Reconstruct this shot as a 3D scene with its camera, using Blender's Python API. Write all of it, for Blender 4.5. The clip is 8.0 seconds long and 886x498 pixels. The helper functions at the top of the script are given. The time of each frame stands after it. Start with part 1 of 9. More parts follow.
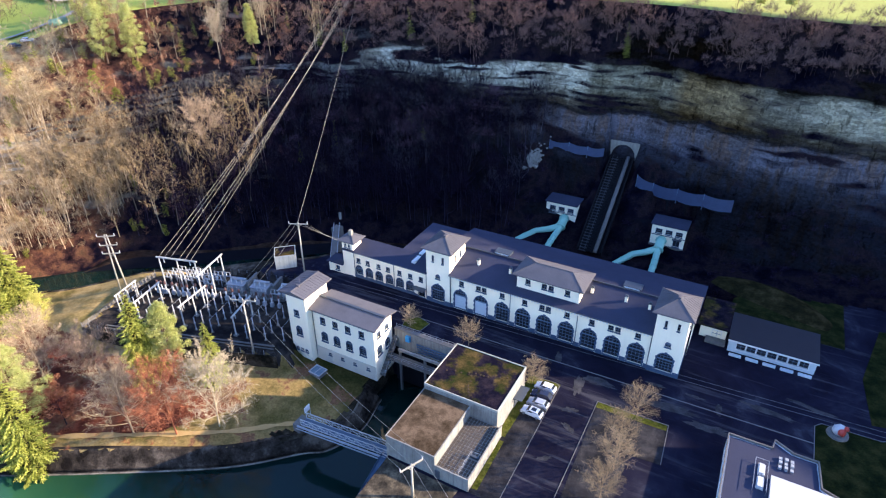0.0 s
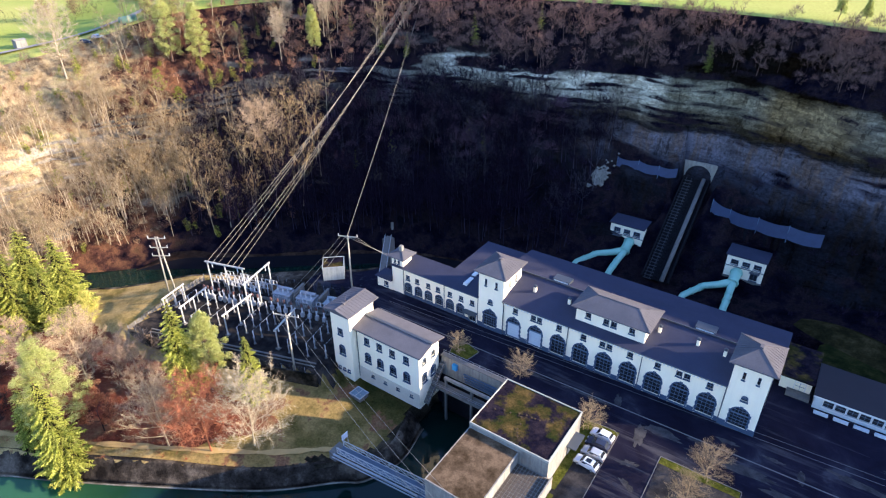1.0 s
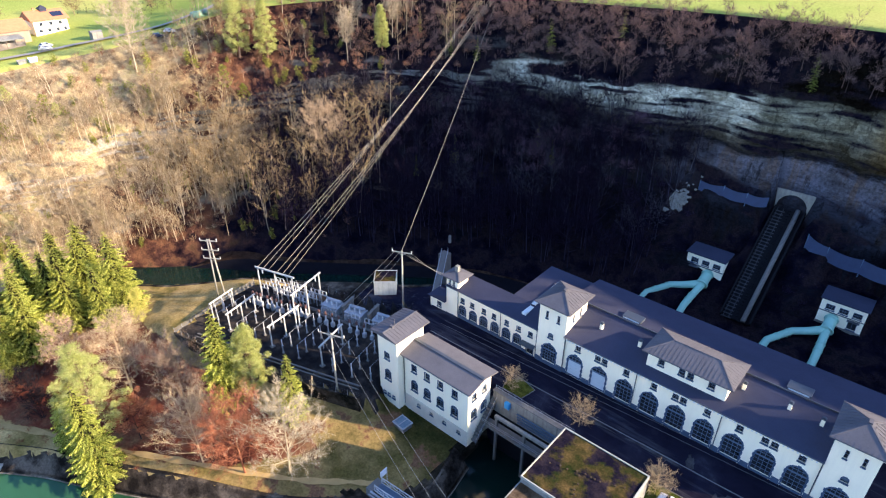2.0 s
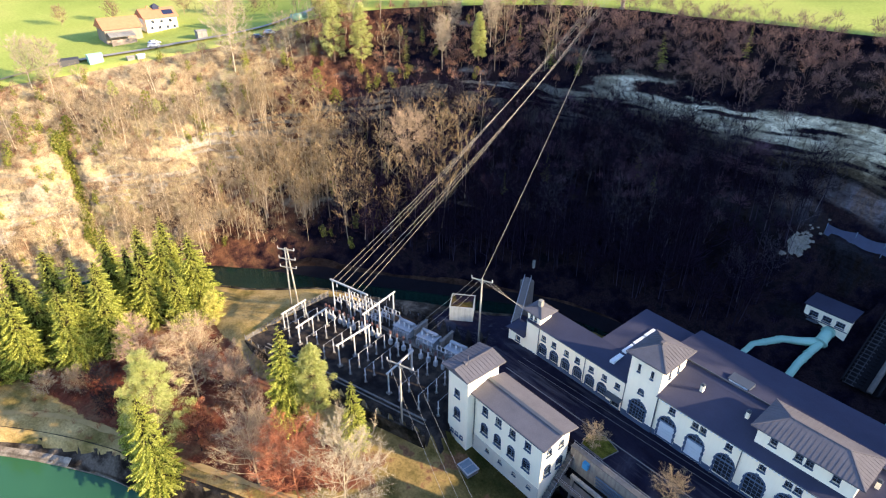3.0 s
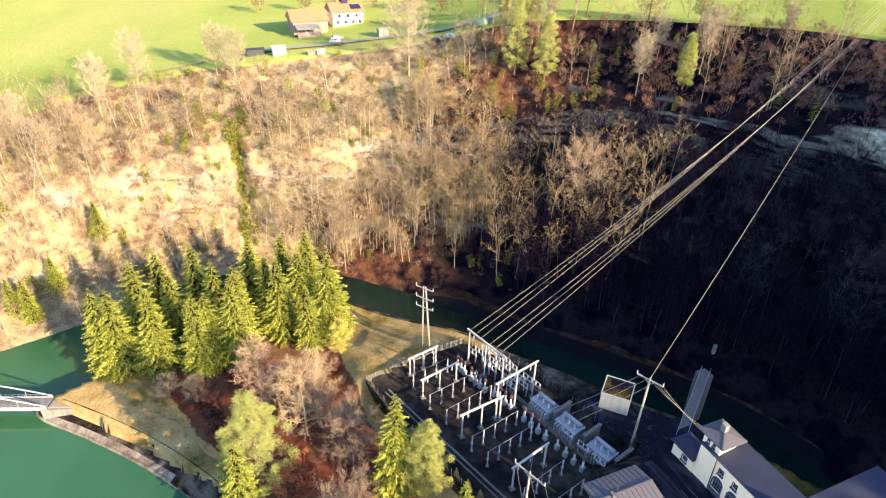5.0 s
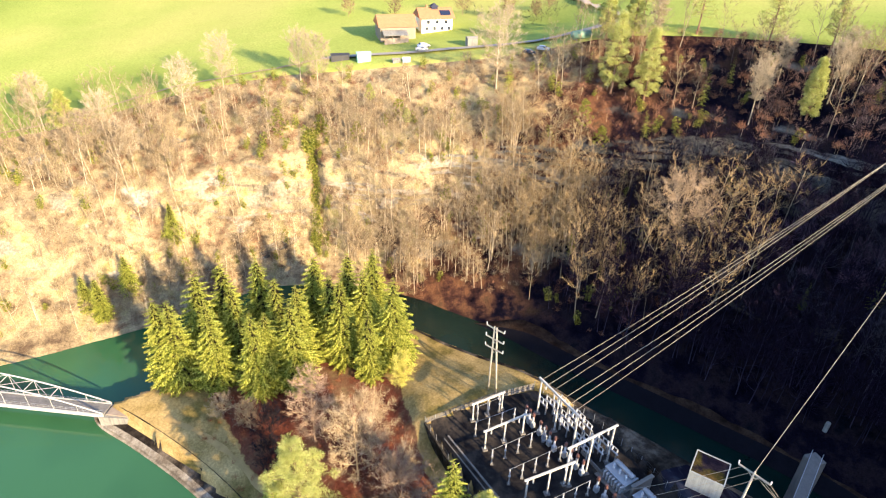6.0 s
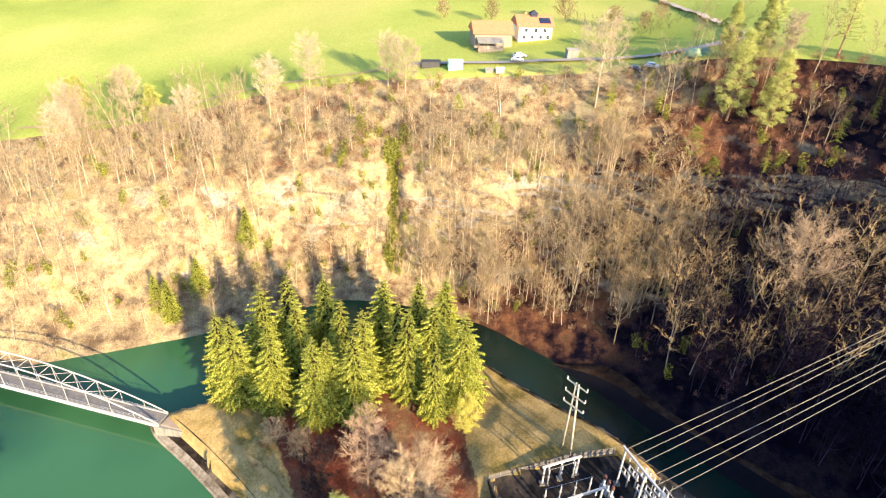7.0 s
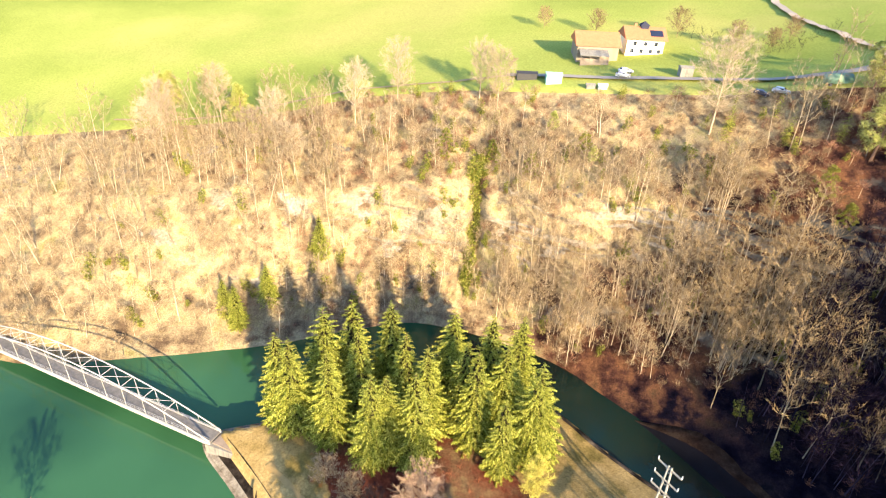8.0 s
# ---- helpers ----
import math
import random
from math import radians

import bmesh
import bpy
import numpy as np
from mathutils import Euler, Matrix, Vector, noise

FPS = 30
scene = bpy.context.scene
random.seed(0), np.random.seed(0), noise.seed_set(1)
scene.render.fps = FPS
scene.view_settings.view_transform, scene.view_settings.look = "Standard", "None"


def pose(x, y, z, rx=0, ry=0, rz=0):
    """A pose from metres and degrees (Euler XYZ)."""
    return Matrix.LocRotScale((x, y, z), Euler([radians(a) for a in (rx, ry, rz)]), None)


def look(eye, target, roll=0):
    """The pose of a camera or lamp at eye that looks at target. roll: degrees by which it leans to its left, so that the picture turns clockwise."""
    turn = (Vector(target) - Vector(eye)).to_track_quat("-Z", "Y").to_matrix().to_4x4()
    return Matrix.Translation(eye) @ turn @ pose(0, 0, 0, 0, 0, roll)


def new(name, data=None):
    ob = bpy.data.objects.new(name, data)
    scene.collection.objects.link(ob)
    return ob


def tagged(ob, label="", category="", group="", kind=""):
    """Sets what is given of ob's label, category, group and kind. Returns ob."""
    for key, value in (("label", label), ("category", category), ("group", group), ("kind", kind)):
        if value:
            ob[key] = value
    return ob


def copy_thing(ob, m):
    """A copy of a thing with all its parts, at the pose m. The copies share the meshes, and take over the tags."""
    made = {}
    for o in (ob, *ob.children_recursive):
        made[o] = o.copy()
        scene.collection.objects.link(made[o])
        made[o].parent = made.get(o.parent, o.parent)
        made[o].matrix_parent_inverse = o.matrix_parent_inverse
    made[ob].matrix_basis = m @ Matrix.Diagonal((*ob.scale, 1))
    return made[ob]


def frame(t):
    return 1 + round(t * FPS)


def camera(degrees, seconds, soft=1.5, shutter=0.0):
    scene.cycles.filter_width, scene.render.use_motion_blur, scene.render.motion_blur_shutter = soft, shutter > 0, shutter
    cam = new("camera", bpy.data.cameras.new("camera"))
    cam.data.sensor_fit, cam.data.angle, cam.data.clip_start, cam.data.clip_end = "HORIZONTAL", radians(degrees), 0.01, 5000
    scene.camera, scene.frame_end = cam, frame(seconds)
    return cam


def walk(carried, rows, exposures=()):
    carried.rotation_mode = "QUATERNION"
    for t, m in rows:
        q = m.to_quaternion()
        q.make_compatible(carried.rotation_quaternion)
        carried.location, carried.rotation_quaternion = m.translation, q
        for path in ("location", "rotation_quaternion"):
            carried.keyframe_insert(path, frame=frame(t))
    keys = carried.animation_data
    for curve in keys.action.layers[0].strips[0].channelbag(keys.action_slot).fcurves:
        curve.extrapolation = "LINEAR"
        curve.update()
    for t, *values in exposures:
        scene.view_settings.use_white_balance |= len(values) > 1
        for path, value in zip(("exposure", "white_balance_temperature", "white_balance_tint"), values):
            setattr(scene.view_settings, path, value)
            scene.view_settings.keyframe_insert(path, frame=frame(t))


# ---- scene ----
cam = camera(72.8, 8.0, soft=1.2)
PATH = [
    (0, (3.68, -106.686, 87.421), (2.838, -105.179, 86.411), -0.5),
    (0.5, (1.385, -102.667, 87.346), (0.478, -101.197, 86.338), -0.5),
    (1, (-1.733, -98.306, 87.238), (-2.724, -96.891, 86.231), -0.3),
    (1.5, (-4.928, -94.22, 86.896), (-5.992, -92.857, 85.891), -0.0),
    (1.7, (-6.54, -92.35, 86.761), (-7.631, -91.01, 85.754), 0.2),
    (2.8, (-15.306, -83.605, 86.303), (-16.595, -82.451, 85.301), 0.2),
    (3, (-17.132, -82.399, 86.304), (-18.458, -81.285, 85.304), 0.5),
    (3.5, (-21.766, -78.606, 86.372), (-23.173, -77.6, 85.367), 0.6),
    (4, (-27.09, -75.347, 86.902), (-28.562, -74.446, 85.891), 0.7),
    (4.5, (-32.319, -72.247, 86.861), (-33.848, -71.448, 85.849), 0.8),
    (4.7, (-34.712, -71.177, 86.801), (-36.261, -70.423, 85.785), 1.1),
    (6, (-50.883, -65.636, 87.28), (-52.539, -65.181, 86.255), 1.6),
    (6.5, (-57.2, -64.745, 87.591), (-58.88, -64.403, 86.56), 2.0),
    (7, (-64.356, -64.263, 86.912), (-66.056, -64.049, 85.881), 2.3),
    (7.5, (-70.847, -63.805, 86.635), (-72.557, -63.715, 85.601), 2.5),
    (8, (-77.919, -63.859, 86.059), (-79.629, -63.905, 85.022), 2.7),
]
EXPOSURES = [(0.0, 1.88, 5050, 23), (3.0, 1.85, 5480, 20), (5.0, 1.86, 5670, 18), (8.0, 1.90, 5830, 16)]
walk(cam, [(t, look(eye, target, roll)) for t, eye, target, roll in PATH], EXPOSURES)

# ---- sky and sun ----
SUN_AZ, SUN_EL = 27.0, 18.8  # degrees from the x axis towards y; above the horizon
world = bpy.data.worlds.new("sky")
scene.world = world
world.use_nodes = True
wn = world.node_tree.nodes
sky = wn.new("ShaderNodeTexSky")
sky.sky_type = "NISHITA"
sky.sun_disc = False
sky.ozone_density = 1.6
sky.dust_density = 0.7
sky.sun_elevation = radians(SUN_EL)
sky.sun_rotation = radians(90.0 - SUN_AZ)
world.node_tree.links.new(sky.outputs[0], wn["Background"].inputs[0])
wn["Background"].inputs[1].default_value = 0.13
sun = bpy.data.lights.new("sun", "SUN")
sun.energy, sun.angle, sun.color = 5.0, radians(0.5), (1.0, 0.75, 0.40)
sun_ob = new("sun", sun)
sun_way = Vector((math.cos(radians(SUN_AZ)) * math.cos(radians(SUN_EL)), math.sin(radians(SUN_AZ)) * math.cos(radians(SUN_EL)), math.sin(radians(SUN_EL))))
sun_ob.rotation_euler = sun_way.to_track_quat("Z", "Y").to_euler()

# ---- building kit ----
WATER = -14.5


class Kit:
    """Collects boxes, tubes and faces and makes one mesh of them."""

    def __init__(self):
        self.v, self.f = [], []

    def face(self, *pts):
        n = len(self.v)
        self.v.extend([tuple(p) for p in pts])
        self.f.append(tuple(range(n, n + len(pts))))

    def solid(self, pts, faces):
        n = len(self.v)
        self.v.extend([tuple(p) for p in pts])
        self.f.extend([tuple(n + i for i in q) for q in faces])

    def box(self, x0, x1, y0, y1, z0, z1, m=None):
        pts = [Vector(p) for p in ((x0, y0, z0), (x1, y0, z0), (x1, y1, z0), (x0, y1, z0), (x0, y0, z1), (x1, y0, z1), (x1, y1, z1), (x0, y1, z1))]
        if m is not None:
            pts = [m @ p for p in pts]
        self.solid(pts, [(0, 3, 2, 1), (4, 5, 6, 7), (0, 1, 5, 4), (1, 2, 6, 5), (2, 3, 7, 6), (3, 0, 4, 7)])

    def beam(self, a, b, w, h=None):
        """A bar of w by h between two points."""
        a, b = Vector(a), Vector(b)
        d = b - a
        h = w if h is None else h
        m = Matrix.Translation(a) @ d.to_track_quat("Z", "Y").to_matrix().to_4x4()
        self.box(-w / 2, w / 2, -h / 2, h / 2, 0, d.length, m)

    def tube(self, pts, radii, n=8, caps=True):
        pts = [Vector(p) for p in pts]
        if not isinstance(radii, (list, tuple)):
            radii = [radii] * len(pts)
        base = len(self.v)
        for i, p in enumerate(pts):
            d = (pts[min(i + 1, len(pts) - 1)] - pts[max(i - 1, 0)])
            q = d.to_track_quat("Z", "Y")
            for k in range(n):
                a = 2 * math.pi * k / n
                self.v.append(tuple(p + q @ Vector((math.cos(a) * radii[i], math.sin(a) * radii[i], 0))))
        for i in range(len(pts) - 1):
            for k in range(n):
                k2 = (k + 1) % n
                self.f.append((base + i * n + k, base + i * n + k2, base + (i + 1) * n + k2, base + (i + 1) * n + k))
        if caps:
            self.f.append(tuple(base + k for k in reversed(range(n))))
            self.f.append(tuple(base + (len(pts) - 1) * n + k for k in range(n)))

    def prism(self, poly, z0, z1):
        """An upright prism over a plan polygon (counter-clockwise)."""
        n = len(poly)
        pts = [(x, y, z0) for x, y in poly] + [(x, y, z1) for x, y in poly]
        self.solid(pts, [tuple(reversed(range(n))), tuple(range(n, 2 * n))] + [(i, (i + 1) % n, n + (i + 1) % n, n + i) for i in range(n)])

    def mesh(self, name, mat, smooth=False):
        me = bpy.data.meshes.new(name)
        me.from_pydata(self.v, [], self.f)
        me.materials.append(mat)
        if smooth:
            me.polygons.foreach_set("use_smooth", [True] * len(me.polygons))
        me.update()
        return me


def thing(name, at, label, category, group="", turn=0.0, kind=""):
    ob = new(name)
    ob.empty_display_size = 0.5
    ob.matrix_basis = pose(*at, 0, 0, turn)
    return tagged(ob, label, category, group, kind)


def part(name, kit, mat, parent, label="", at=(0, 0, 0), turn=0.0, smooth=False):
    """One mesh under a thing or a part; kit may be a mesh to share."""
    me = kit if isinstance(kit, bpy.types.Mesh) else kit.mesh(name, mat, smooth)
    ob = new(name, me)
    ob.parent = parent
    ob.matrix_basis = pose(*at, 0, 0, turn)
    return tagged(ob, label)


def single(name, kit, mat, label, category, kind="", group="", at=(0, 0, 0), turn=0.0, smooth=False):
    """A thing that is one mesh."""
    me = kit if isinstance(kit, bpy.types.Mesh) else kit.mesh(name, mat, smooth)
    ob = new(name, me)
    ob.matrix_basis = pose(*at, 0, 0, turn)
    return tagged(ob, label, category, group, kind)


def array_mesh(name, verts, faces, mats, index=None, smooth=False):
    """A mesh from numpy arrays of corners and of triangles or quads."""
    me = bpy.data.meshes.new(name)
    k = faces.shape[1]
    me.vertices.add(len(verts))
    me.vertices.foreach_set("co", np.ascontiguousarray(verts, dtype=np.float32).ravel())
    me.loops.add(faces.size)
    me.loops.foreach_set("vertex_index", np.ascontiguousarray(faces, dtype=np.int32).ravel())
    me.polygons.add(len(faces))
    me.polygons.foreach_set("loop_start", np.arange(0, faces.size, k, dtype=np.int32))
    for m in mats:
        me.materials.append(m)
    if index is not None:
        me.polygons.foreach_set("material_index", np.ascontiguousarray(index, dtype=np.int32))
    if smooth:
        me.polygons.foreach_set("use_smooth", np.ones(len(faces), dtype=bool))
    me.update(calc_edges=True)
    me.validate()
    return me


# ---- materials ----
def material(name, rough=0.8, metal=0.0):
    m = bpy.data.materials.new(name)
    m.use_nodes = True
    b = m.node_tree.nodes["Principled BSDF"]
    b.inputs["Roughness"].default_value = rough
    b.inputs["Metallic"].default_value = metal
    if rough > 0.7:
        b.inputs["Specular IOR Level"].default_value = 0.0
    return m, m.node_tree.nodes, m.node_tree.links, b


def coords(nodes, links, scale=(1, 1, 1), world_space=True):
    """Positions in metres, stretched by scale."""
    src = nodes.new("ShaderNodeNewGeometry").outputs["Position"] if world_space else nodes.new("ShaderNodeTexCoord").outputs["Object"]
    mp = nodes.new("ShaderNodeMapping")
    mp.inputs["Scale"].default_value = scale
    links.new(src, mp.inputs["Vector"])
    return mp.outputs["Vector"]


def noise_of(nodes, links, vec, scale, detail=4.0, rough=0.6, distort=0.0):
    n = nodes.new("ShaderNodeTexNoise")
    n.inputs["Scale"].default_value = scale
    n.inputs["Detail"].default_value = detail
    n.inputs["Roughness"].default_value = rough
    n.inputs["Distortion"].default_value = distort
    links.new(vec, n.inputs["Vector"])
    return n.outputs["Fac"]


def ramp_of(nodes, links, fac, stops):
    r = nodes.new("ShaderNodeValToRGB")
    while len(r.color_ramp.elements) < len(stops):
        r.color_ramp.elements.new(0.5)
    for e, (p, c) in zip(r.color_ramp.elements, stops):
        e.position, e.color = p, (*c, 1.0)
    links.new(fac, r.inputs["Fac"])
    return r.outputs["Color"]


def mix_of(nodes, links, fac, a, b, blend="MIX"):
    m = nodes.new("ShaderNodeMix")
    m.data_type, m.blend_type = "RGBA", blend
    if isinstance(fac, float):
        m.inputs[0].default_value = fac
    else:
        links.new(fac, m.inputs[0])
    for sock, val in ((m.inputs[6], a), (m.inputs[7], b)):
        if isinstance(val, tuple):
            sock.default_value = (*val, 1.0)
        else:
            links.new(val, sock)
    return m.outputs[2]


def bump_of(nodes, links, b, height, strength=0.3, dist=0.1):
    bp = nodes.new("ShaderNodeBump")
    bp.inputs["Strength"].default_value = strength
    bp.inputs["Distance"].default_value = dist
    links.new(height, bp.inputs["Height"])
    links.new(bp.outputs["Normal"], b.inputs["Normal"])


def plain(name, c, rough=0.8, metal=0.0, vary=0.25, scale=0.6, fine=9.0, bump=0.15, world_space=True, stretch=(1, 1, 1), streak=0.0):
    """A surface of one base colour with blotches, grain and wear."""
    m, n, l, b = material(name, rough, metal)
    v = coords(n, l, stretch, world_space)
    dark = tuple(x * (1 - vary) for x in c)
    light = tuple(min(1.0, x * (1 + vary * 0.6)) for x in c)
    big = noise_of(n, l, v, scale, 5.0, 0.65)
    small = noise_of(n, l, v, fine, 3.0, 0.6)
    col = ramp_of(n, l, big, [(0.3, dark), (0.7, light)])
    col2 = ramp_of(n, l, small, [(0.25, tuple(x * (1 - vary * 0.7) for x in c)), (0.75, tuple(min(1, x * (1 + vary * 0.5)) for x in c))])
    out = mix_of(n, l, 0.45, col, col2)
    if streak:
        v2 = coords(n, l, (1.6, 1.6, 0.12), world_space)
        st = noise_of(n, l, v2, 1.2, 4.0, 0.7)
        k = ramp_of(n, l, st, [(0.45, (1, 1, 1)), (0.8, (1 - streak, 1 - streak, 1 - streak * 0.9))])
        out = mix_of(n, l, 1.0, out, k, "MULTIPLY")
    l.new(out, b.inputs["Base Color"])
    if bump:
        bump_of(n, l, b, small, bump, 0.06)
    return m


def two_tone(name, c1, c2, c3, scale, rough=0.95, lo=0.38, hi=0.62, fine=3.0, bump=0.4, dist=0.3, detail=7.0):
    m, n, l, b = material(name, rough)
    v = coords(n, l)
    big = noise_of(n, l, v, scale, detail, 0.62)
    col = ramp_of(n, l, big, [(lo, c1), ((lo + hi) / 2, c2), (hi, c3)])
    f = noise_of(n, l, v, fine, 5.0, 0.7)
    k = ramp_of(n, l, f, [(0.3, (0.62, 0.62, 0.62)), (0.7, (1.25, 1.25, 1.25))])
    l.new(mix_of(n, l, 1.0, col, k, "MULTIPLY"), b.inputs["Base Color"])
    bump_of(n, l, b, f, bump, dist)
    return m


def wood_mat(name, c1, c2):
    """Bark and twigs, each island of its own tone."""
    m, n, l, b = material(name, 0.9)
    g = n.new("ShaderNodeNewGeometry")
    oi = n.new("ShaderNodeObjectInfo")
    col = ramp_of(n, l, g.outputs["Random Per Island"], [(0.0, c1), (1.0, c2)])
    k = ramp_of(n, l, oi.outputs["Random"], [(0.0, (0.8, 0.8, 0.8)), (1.0, (1.2, 1.2, 1.2))])
    l.new(mix_of(n, l, 1.0, col, k, "MULTIPLY"), b.inputs["Base Color"])
    return m


def leaf_mat(name, c1, c2, c3):
    """Needles or leaves, each spray of its own green, a little light coming through."""
    m, n, l, b = material(name, 0.75)
    g = n.new("ShaderNodeNewGeometry")
    col = ramp_of(n, l, g.outputs["Random Per Island"], [(0.0, c1), (0.6, c2), (1.0, c3)])
    v = coords(n, l)
    f = noise_of(n, l, v, 1.1, 4.0, 0.7)
    k = ramp_of(n, l, f, [(0.3, (0.7, 0.7, 0.7)), (0.7, (1.2, 1.2, 1.2))])
    c = mix_of(n, l, 1.0, col, k, "MULTIPLY")
    l.new(c, b.inputs["Base Color"])
    tr = n.new("ShaderNodeBsdfTranslucent")
    l.new(c, tr.inputs["Color"])
    mx = n.new("ShaderNodeMixShader")
    mx.inputs[0].default_value = 0.35
    l.new(b.outputs[0], mx.inputs[1])
    l.new(tr.outputs[0], mx.inputs[2])
    l.new(mx.outputs[0], n["Material Output"].inputs["Surface"])
    return m


def rock_mat():
    """Bedded sandstone: pale and grey beds, cracks, soil and moss on the ledges, leaf litter where it is less steep."""
    m, n, l, b = material("gorge_rock", 0.95)
    v = coords(n, l)
    warp = noise_of(n, l, v, 0.035, 3.0, 0.5)
    sep = n.new("ShaderNodeSeparateXYZ")
    l.new(n.new("ShaderNodeNewGeometry").outputs["Position"], sep.inputs[0])
    zw = n.new("ShaderNodeMath")
    zw.operation = "MULTIPLY_ADD"
    l.new(warp, zw.inputs[0])
    zw.inputs[1].default_value = 7.0
    l.new(sep.outputs["Z"], zw.inputs[2])
    comb = n.new("ShaderNodeCombineXYZ")
    l.new(zw.outputs[0], comb.inputs["Z"])
    for ax in ("X", "Y"):
        s = n.new("ShaderNodeMath")
        s.operation = "MULTIPLY"
        s.inputs[1].default_value = 0.13
        l.new(sep.outputs[ax], s.inputs[0])
        l.new(s.outputs[0], comb.inputs[ax])
    beds = noise_of(n, l, comb.outputs[0], 0.32, 6.0, 0.75)
    level = n.new("ShaderNodeMapRange")
    l.new(zw.outputs[0], level.inputs[0])
    level.inputs[1].default_value, level.inputs[2].default_value = -16.5, 63.5
    # western cliff: dark marl at the foot, pale sandstone above
    tone_w = ramp_of(n, l, level.outputs[0], [(0.10, (0.07, 0.068, 0.06)), (0.26, (0.33, 0.27, 0.18)), (0.46, (0.27, 0.22, 0.145)), (0.52, (0.06, 0.058, 0.052)), (0.75, (0.08, 0.076, 0.068))])
    # northern cliff: near-black at the foot, smooth sprayed concrete, a dark bed, an ochre bed and the thick pale bed
    # near the top
    ragged = noise_of(n, l, coords(n, l, (0.55, 0.55, 1.7)), 0.17, 7.0, 0.7)
    rz = n.new("ShaderNodeMath")
    rz.operation = "MULTIPLY_ADD"
    l.new(ragged, rz.inputs[0])
    rz.inputs[1].default_value = 7.0
    l.new(sep.outputs["Z"], rz.inputs[2])
    zs = n.new("ShaderNodeMath")
    zs.operation = "MULTIPLY_ADD"
    l.new(warp, zs.inputs[0])
    zs.inputs[1].default_value = 3.0
    l.new(rz.outputs[0], zs.inputs[2])
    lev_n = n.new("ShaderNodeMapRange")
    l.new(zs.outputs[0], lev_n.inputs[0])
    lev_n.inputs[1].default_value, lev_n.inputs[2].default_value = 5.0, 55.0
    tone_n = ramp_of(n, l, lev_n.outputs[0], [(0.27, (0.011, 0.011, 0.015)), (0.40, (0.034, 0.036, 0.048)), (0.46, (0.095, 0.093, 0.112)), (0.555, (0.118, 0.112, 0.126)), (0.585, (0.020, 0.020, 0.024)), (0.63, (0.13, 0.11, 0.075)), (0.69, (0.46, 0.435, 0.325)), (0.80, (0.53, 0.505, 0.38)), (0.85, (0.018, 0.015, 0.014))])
    along = noise_of(n, l, coords(n, l, (1, 1, 0.6)), 0.045, 5.0, 0.7)
    tone_n = mix_of(n, l, 1.0, tone_n, ramp_of(n, l, along, [(0.36, (0.5, 0.47, 0.43)), (0.46, (0.85, 0.83, 0.78)), (0.56, (1.1, 1.1, 1.1))]), "MULTIPLY")
    # grey fissured and brown weathered stretches of the pale bed over the portal
    part_x = n.new("ShaderNodeMath")
    part_x.operation = "MULTIPLY_ADD"
    l.new(along, part_x.inputs[0])
    part_x.inputs[1].default_value = 12.0
    l.new(sep.outputs["X"], part_x.inputs[2])
    stretch = n.new("ShaderNodeMapRange")
    l.new(part_x.outputs[0], stretch.inputs[0])
    stretch.inputs[1].default_value, stretch.inputs[2].default_value = -70.0, 90.0
    bed = ramp_of(n, l, stretch.outputs[0], [(0.155, (1.25, 1.25, 1.25)), (0.175, (0.42, 0.42, 0.38)), (0.33, (0.46, 0.44, 0.38)), (0.36, (0.38, 0.29, 0.17)), (0.46, (0.45, 0.37, 0.25)), (0.49, (0.42, 0.40, 0.36)), (0.53, (0.30, 0.29, 0.27)), (0.58, (0.68, 0.67, 0.62))])
    upper = ramp_of(n, l, lev_n.outputs[0], [(0.57, (0, 0, 0)), (0.61, (1, 1, 1))])
    tone_n = mix_of(n, l, 1.0, tone_n, mix_of(n, l, upper, (1.0, 1.0, 1.0), bed), "MULTIPLY")
    # brown run-off down the sprayed concrete
    runs = noise_of(n, l, coords(n, l, (1, 1, 0.16)), 0.22, 4.0, 0.6)
    stain = ramp_of(n, l, runs, [(0.47, (1.0, 1.0, 1.0)), (0.56, (1.1, 0.88, 0.66)), (0.62, (0.9, 0.85, 0.8)), (0.70, (0.5, 0.5, 0.5))])
    tone_n = mix_of(n, l, 1.0, tone_n, mix_of(n, l, upper, stain, (1.0, 1.0, 1.0)), "MULTIPLY")
    # broken blocks with dark cracks between
    vo = n.new("ShaderNodeTexVoronoi")
    vo.inputs["Scale"].default_value = 0.5
    l.new(coords(n, l, (1, 1, 2.6)), vo.inputs["Vector"])
    block = n.new("ShaderNodeSeparateColor")
    l.new(vo.outputs["Color"], block.inputs[0])
    blocks = ramp_of(n, l, block.outputs[0], [(0.0, (0.62, 0.62, 0.62)), (1.0, (1.2, 1.2, 1.2))])
    ve = n.new("ShaderNodeTexVoronoi")
    ve.feature = "DISTANCE_TO_EDGE"
    ve.inputs["Scale"].default_value = 0.5
    l.new(coords(n, l, (1, 1, 2.6)), ve.inputs["Vector"])
    cracks = ramp_of(n, l, ve.outputs["Distance"], [(0.0, (0.7, 0.7, 0.7)), (0.05, (1, 1, 1))])
    blocks = mix_of(n, l, 1.0, blocks, cracks, "MULTIPLY")
    tone_n = mix_of(n, l, 1.0, tone_n, mix_of(n, l, upper, (1.0, 1.0, 1.0), blocks), "MULTIPLY")
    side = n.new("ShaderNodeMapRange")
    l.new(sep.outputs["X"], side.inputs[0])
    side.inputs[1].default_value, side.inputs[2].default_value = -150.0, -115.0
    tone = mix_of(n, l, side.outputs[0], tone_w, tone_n)
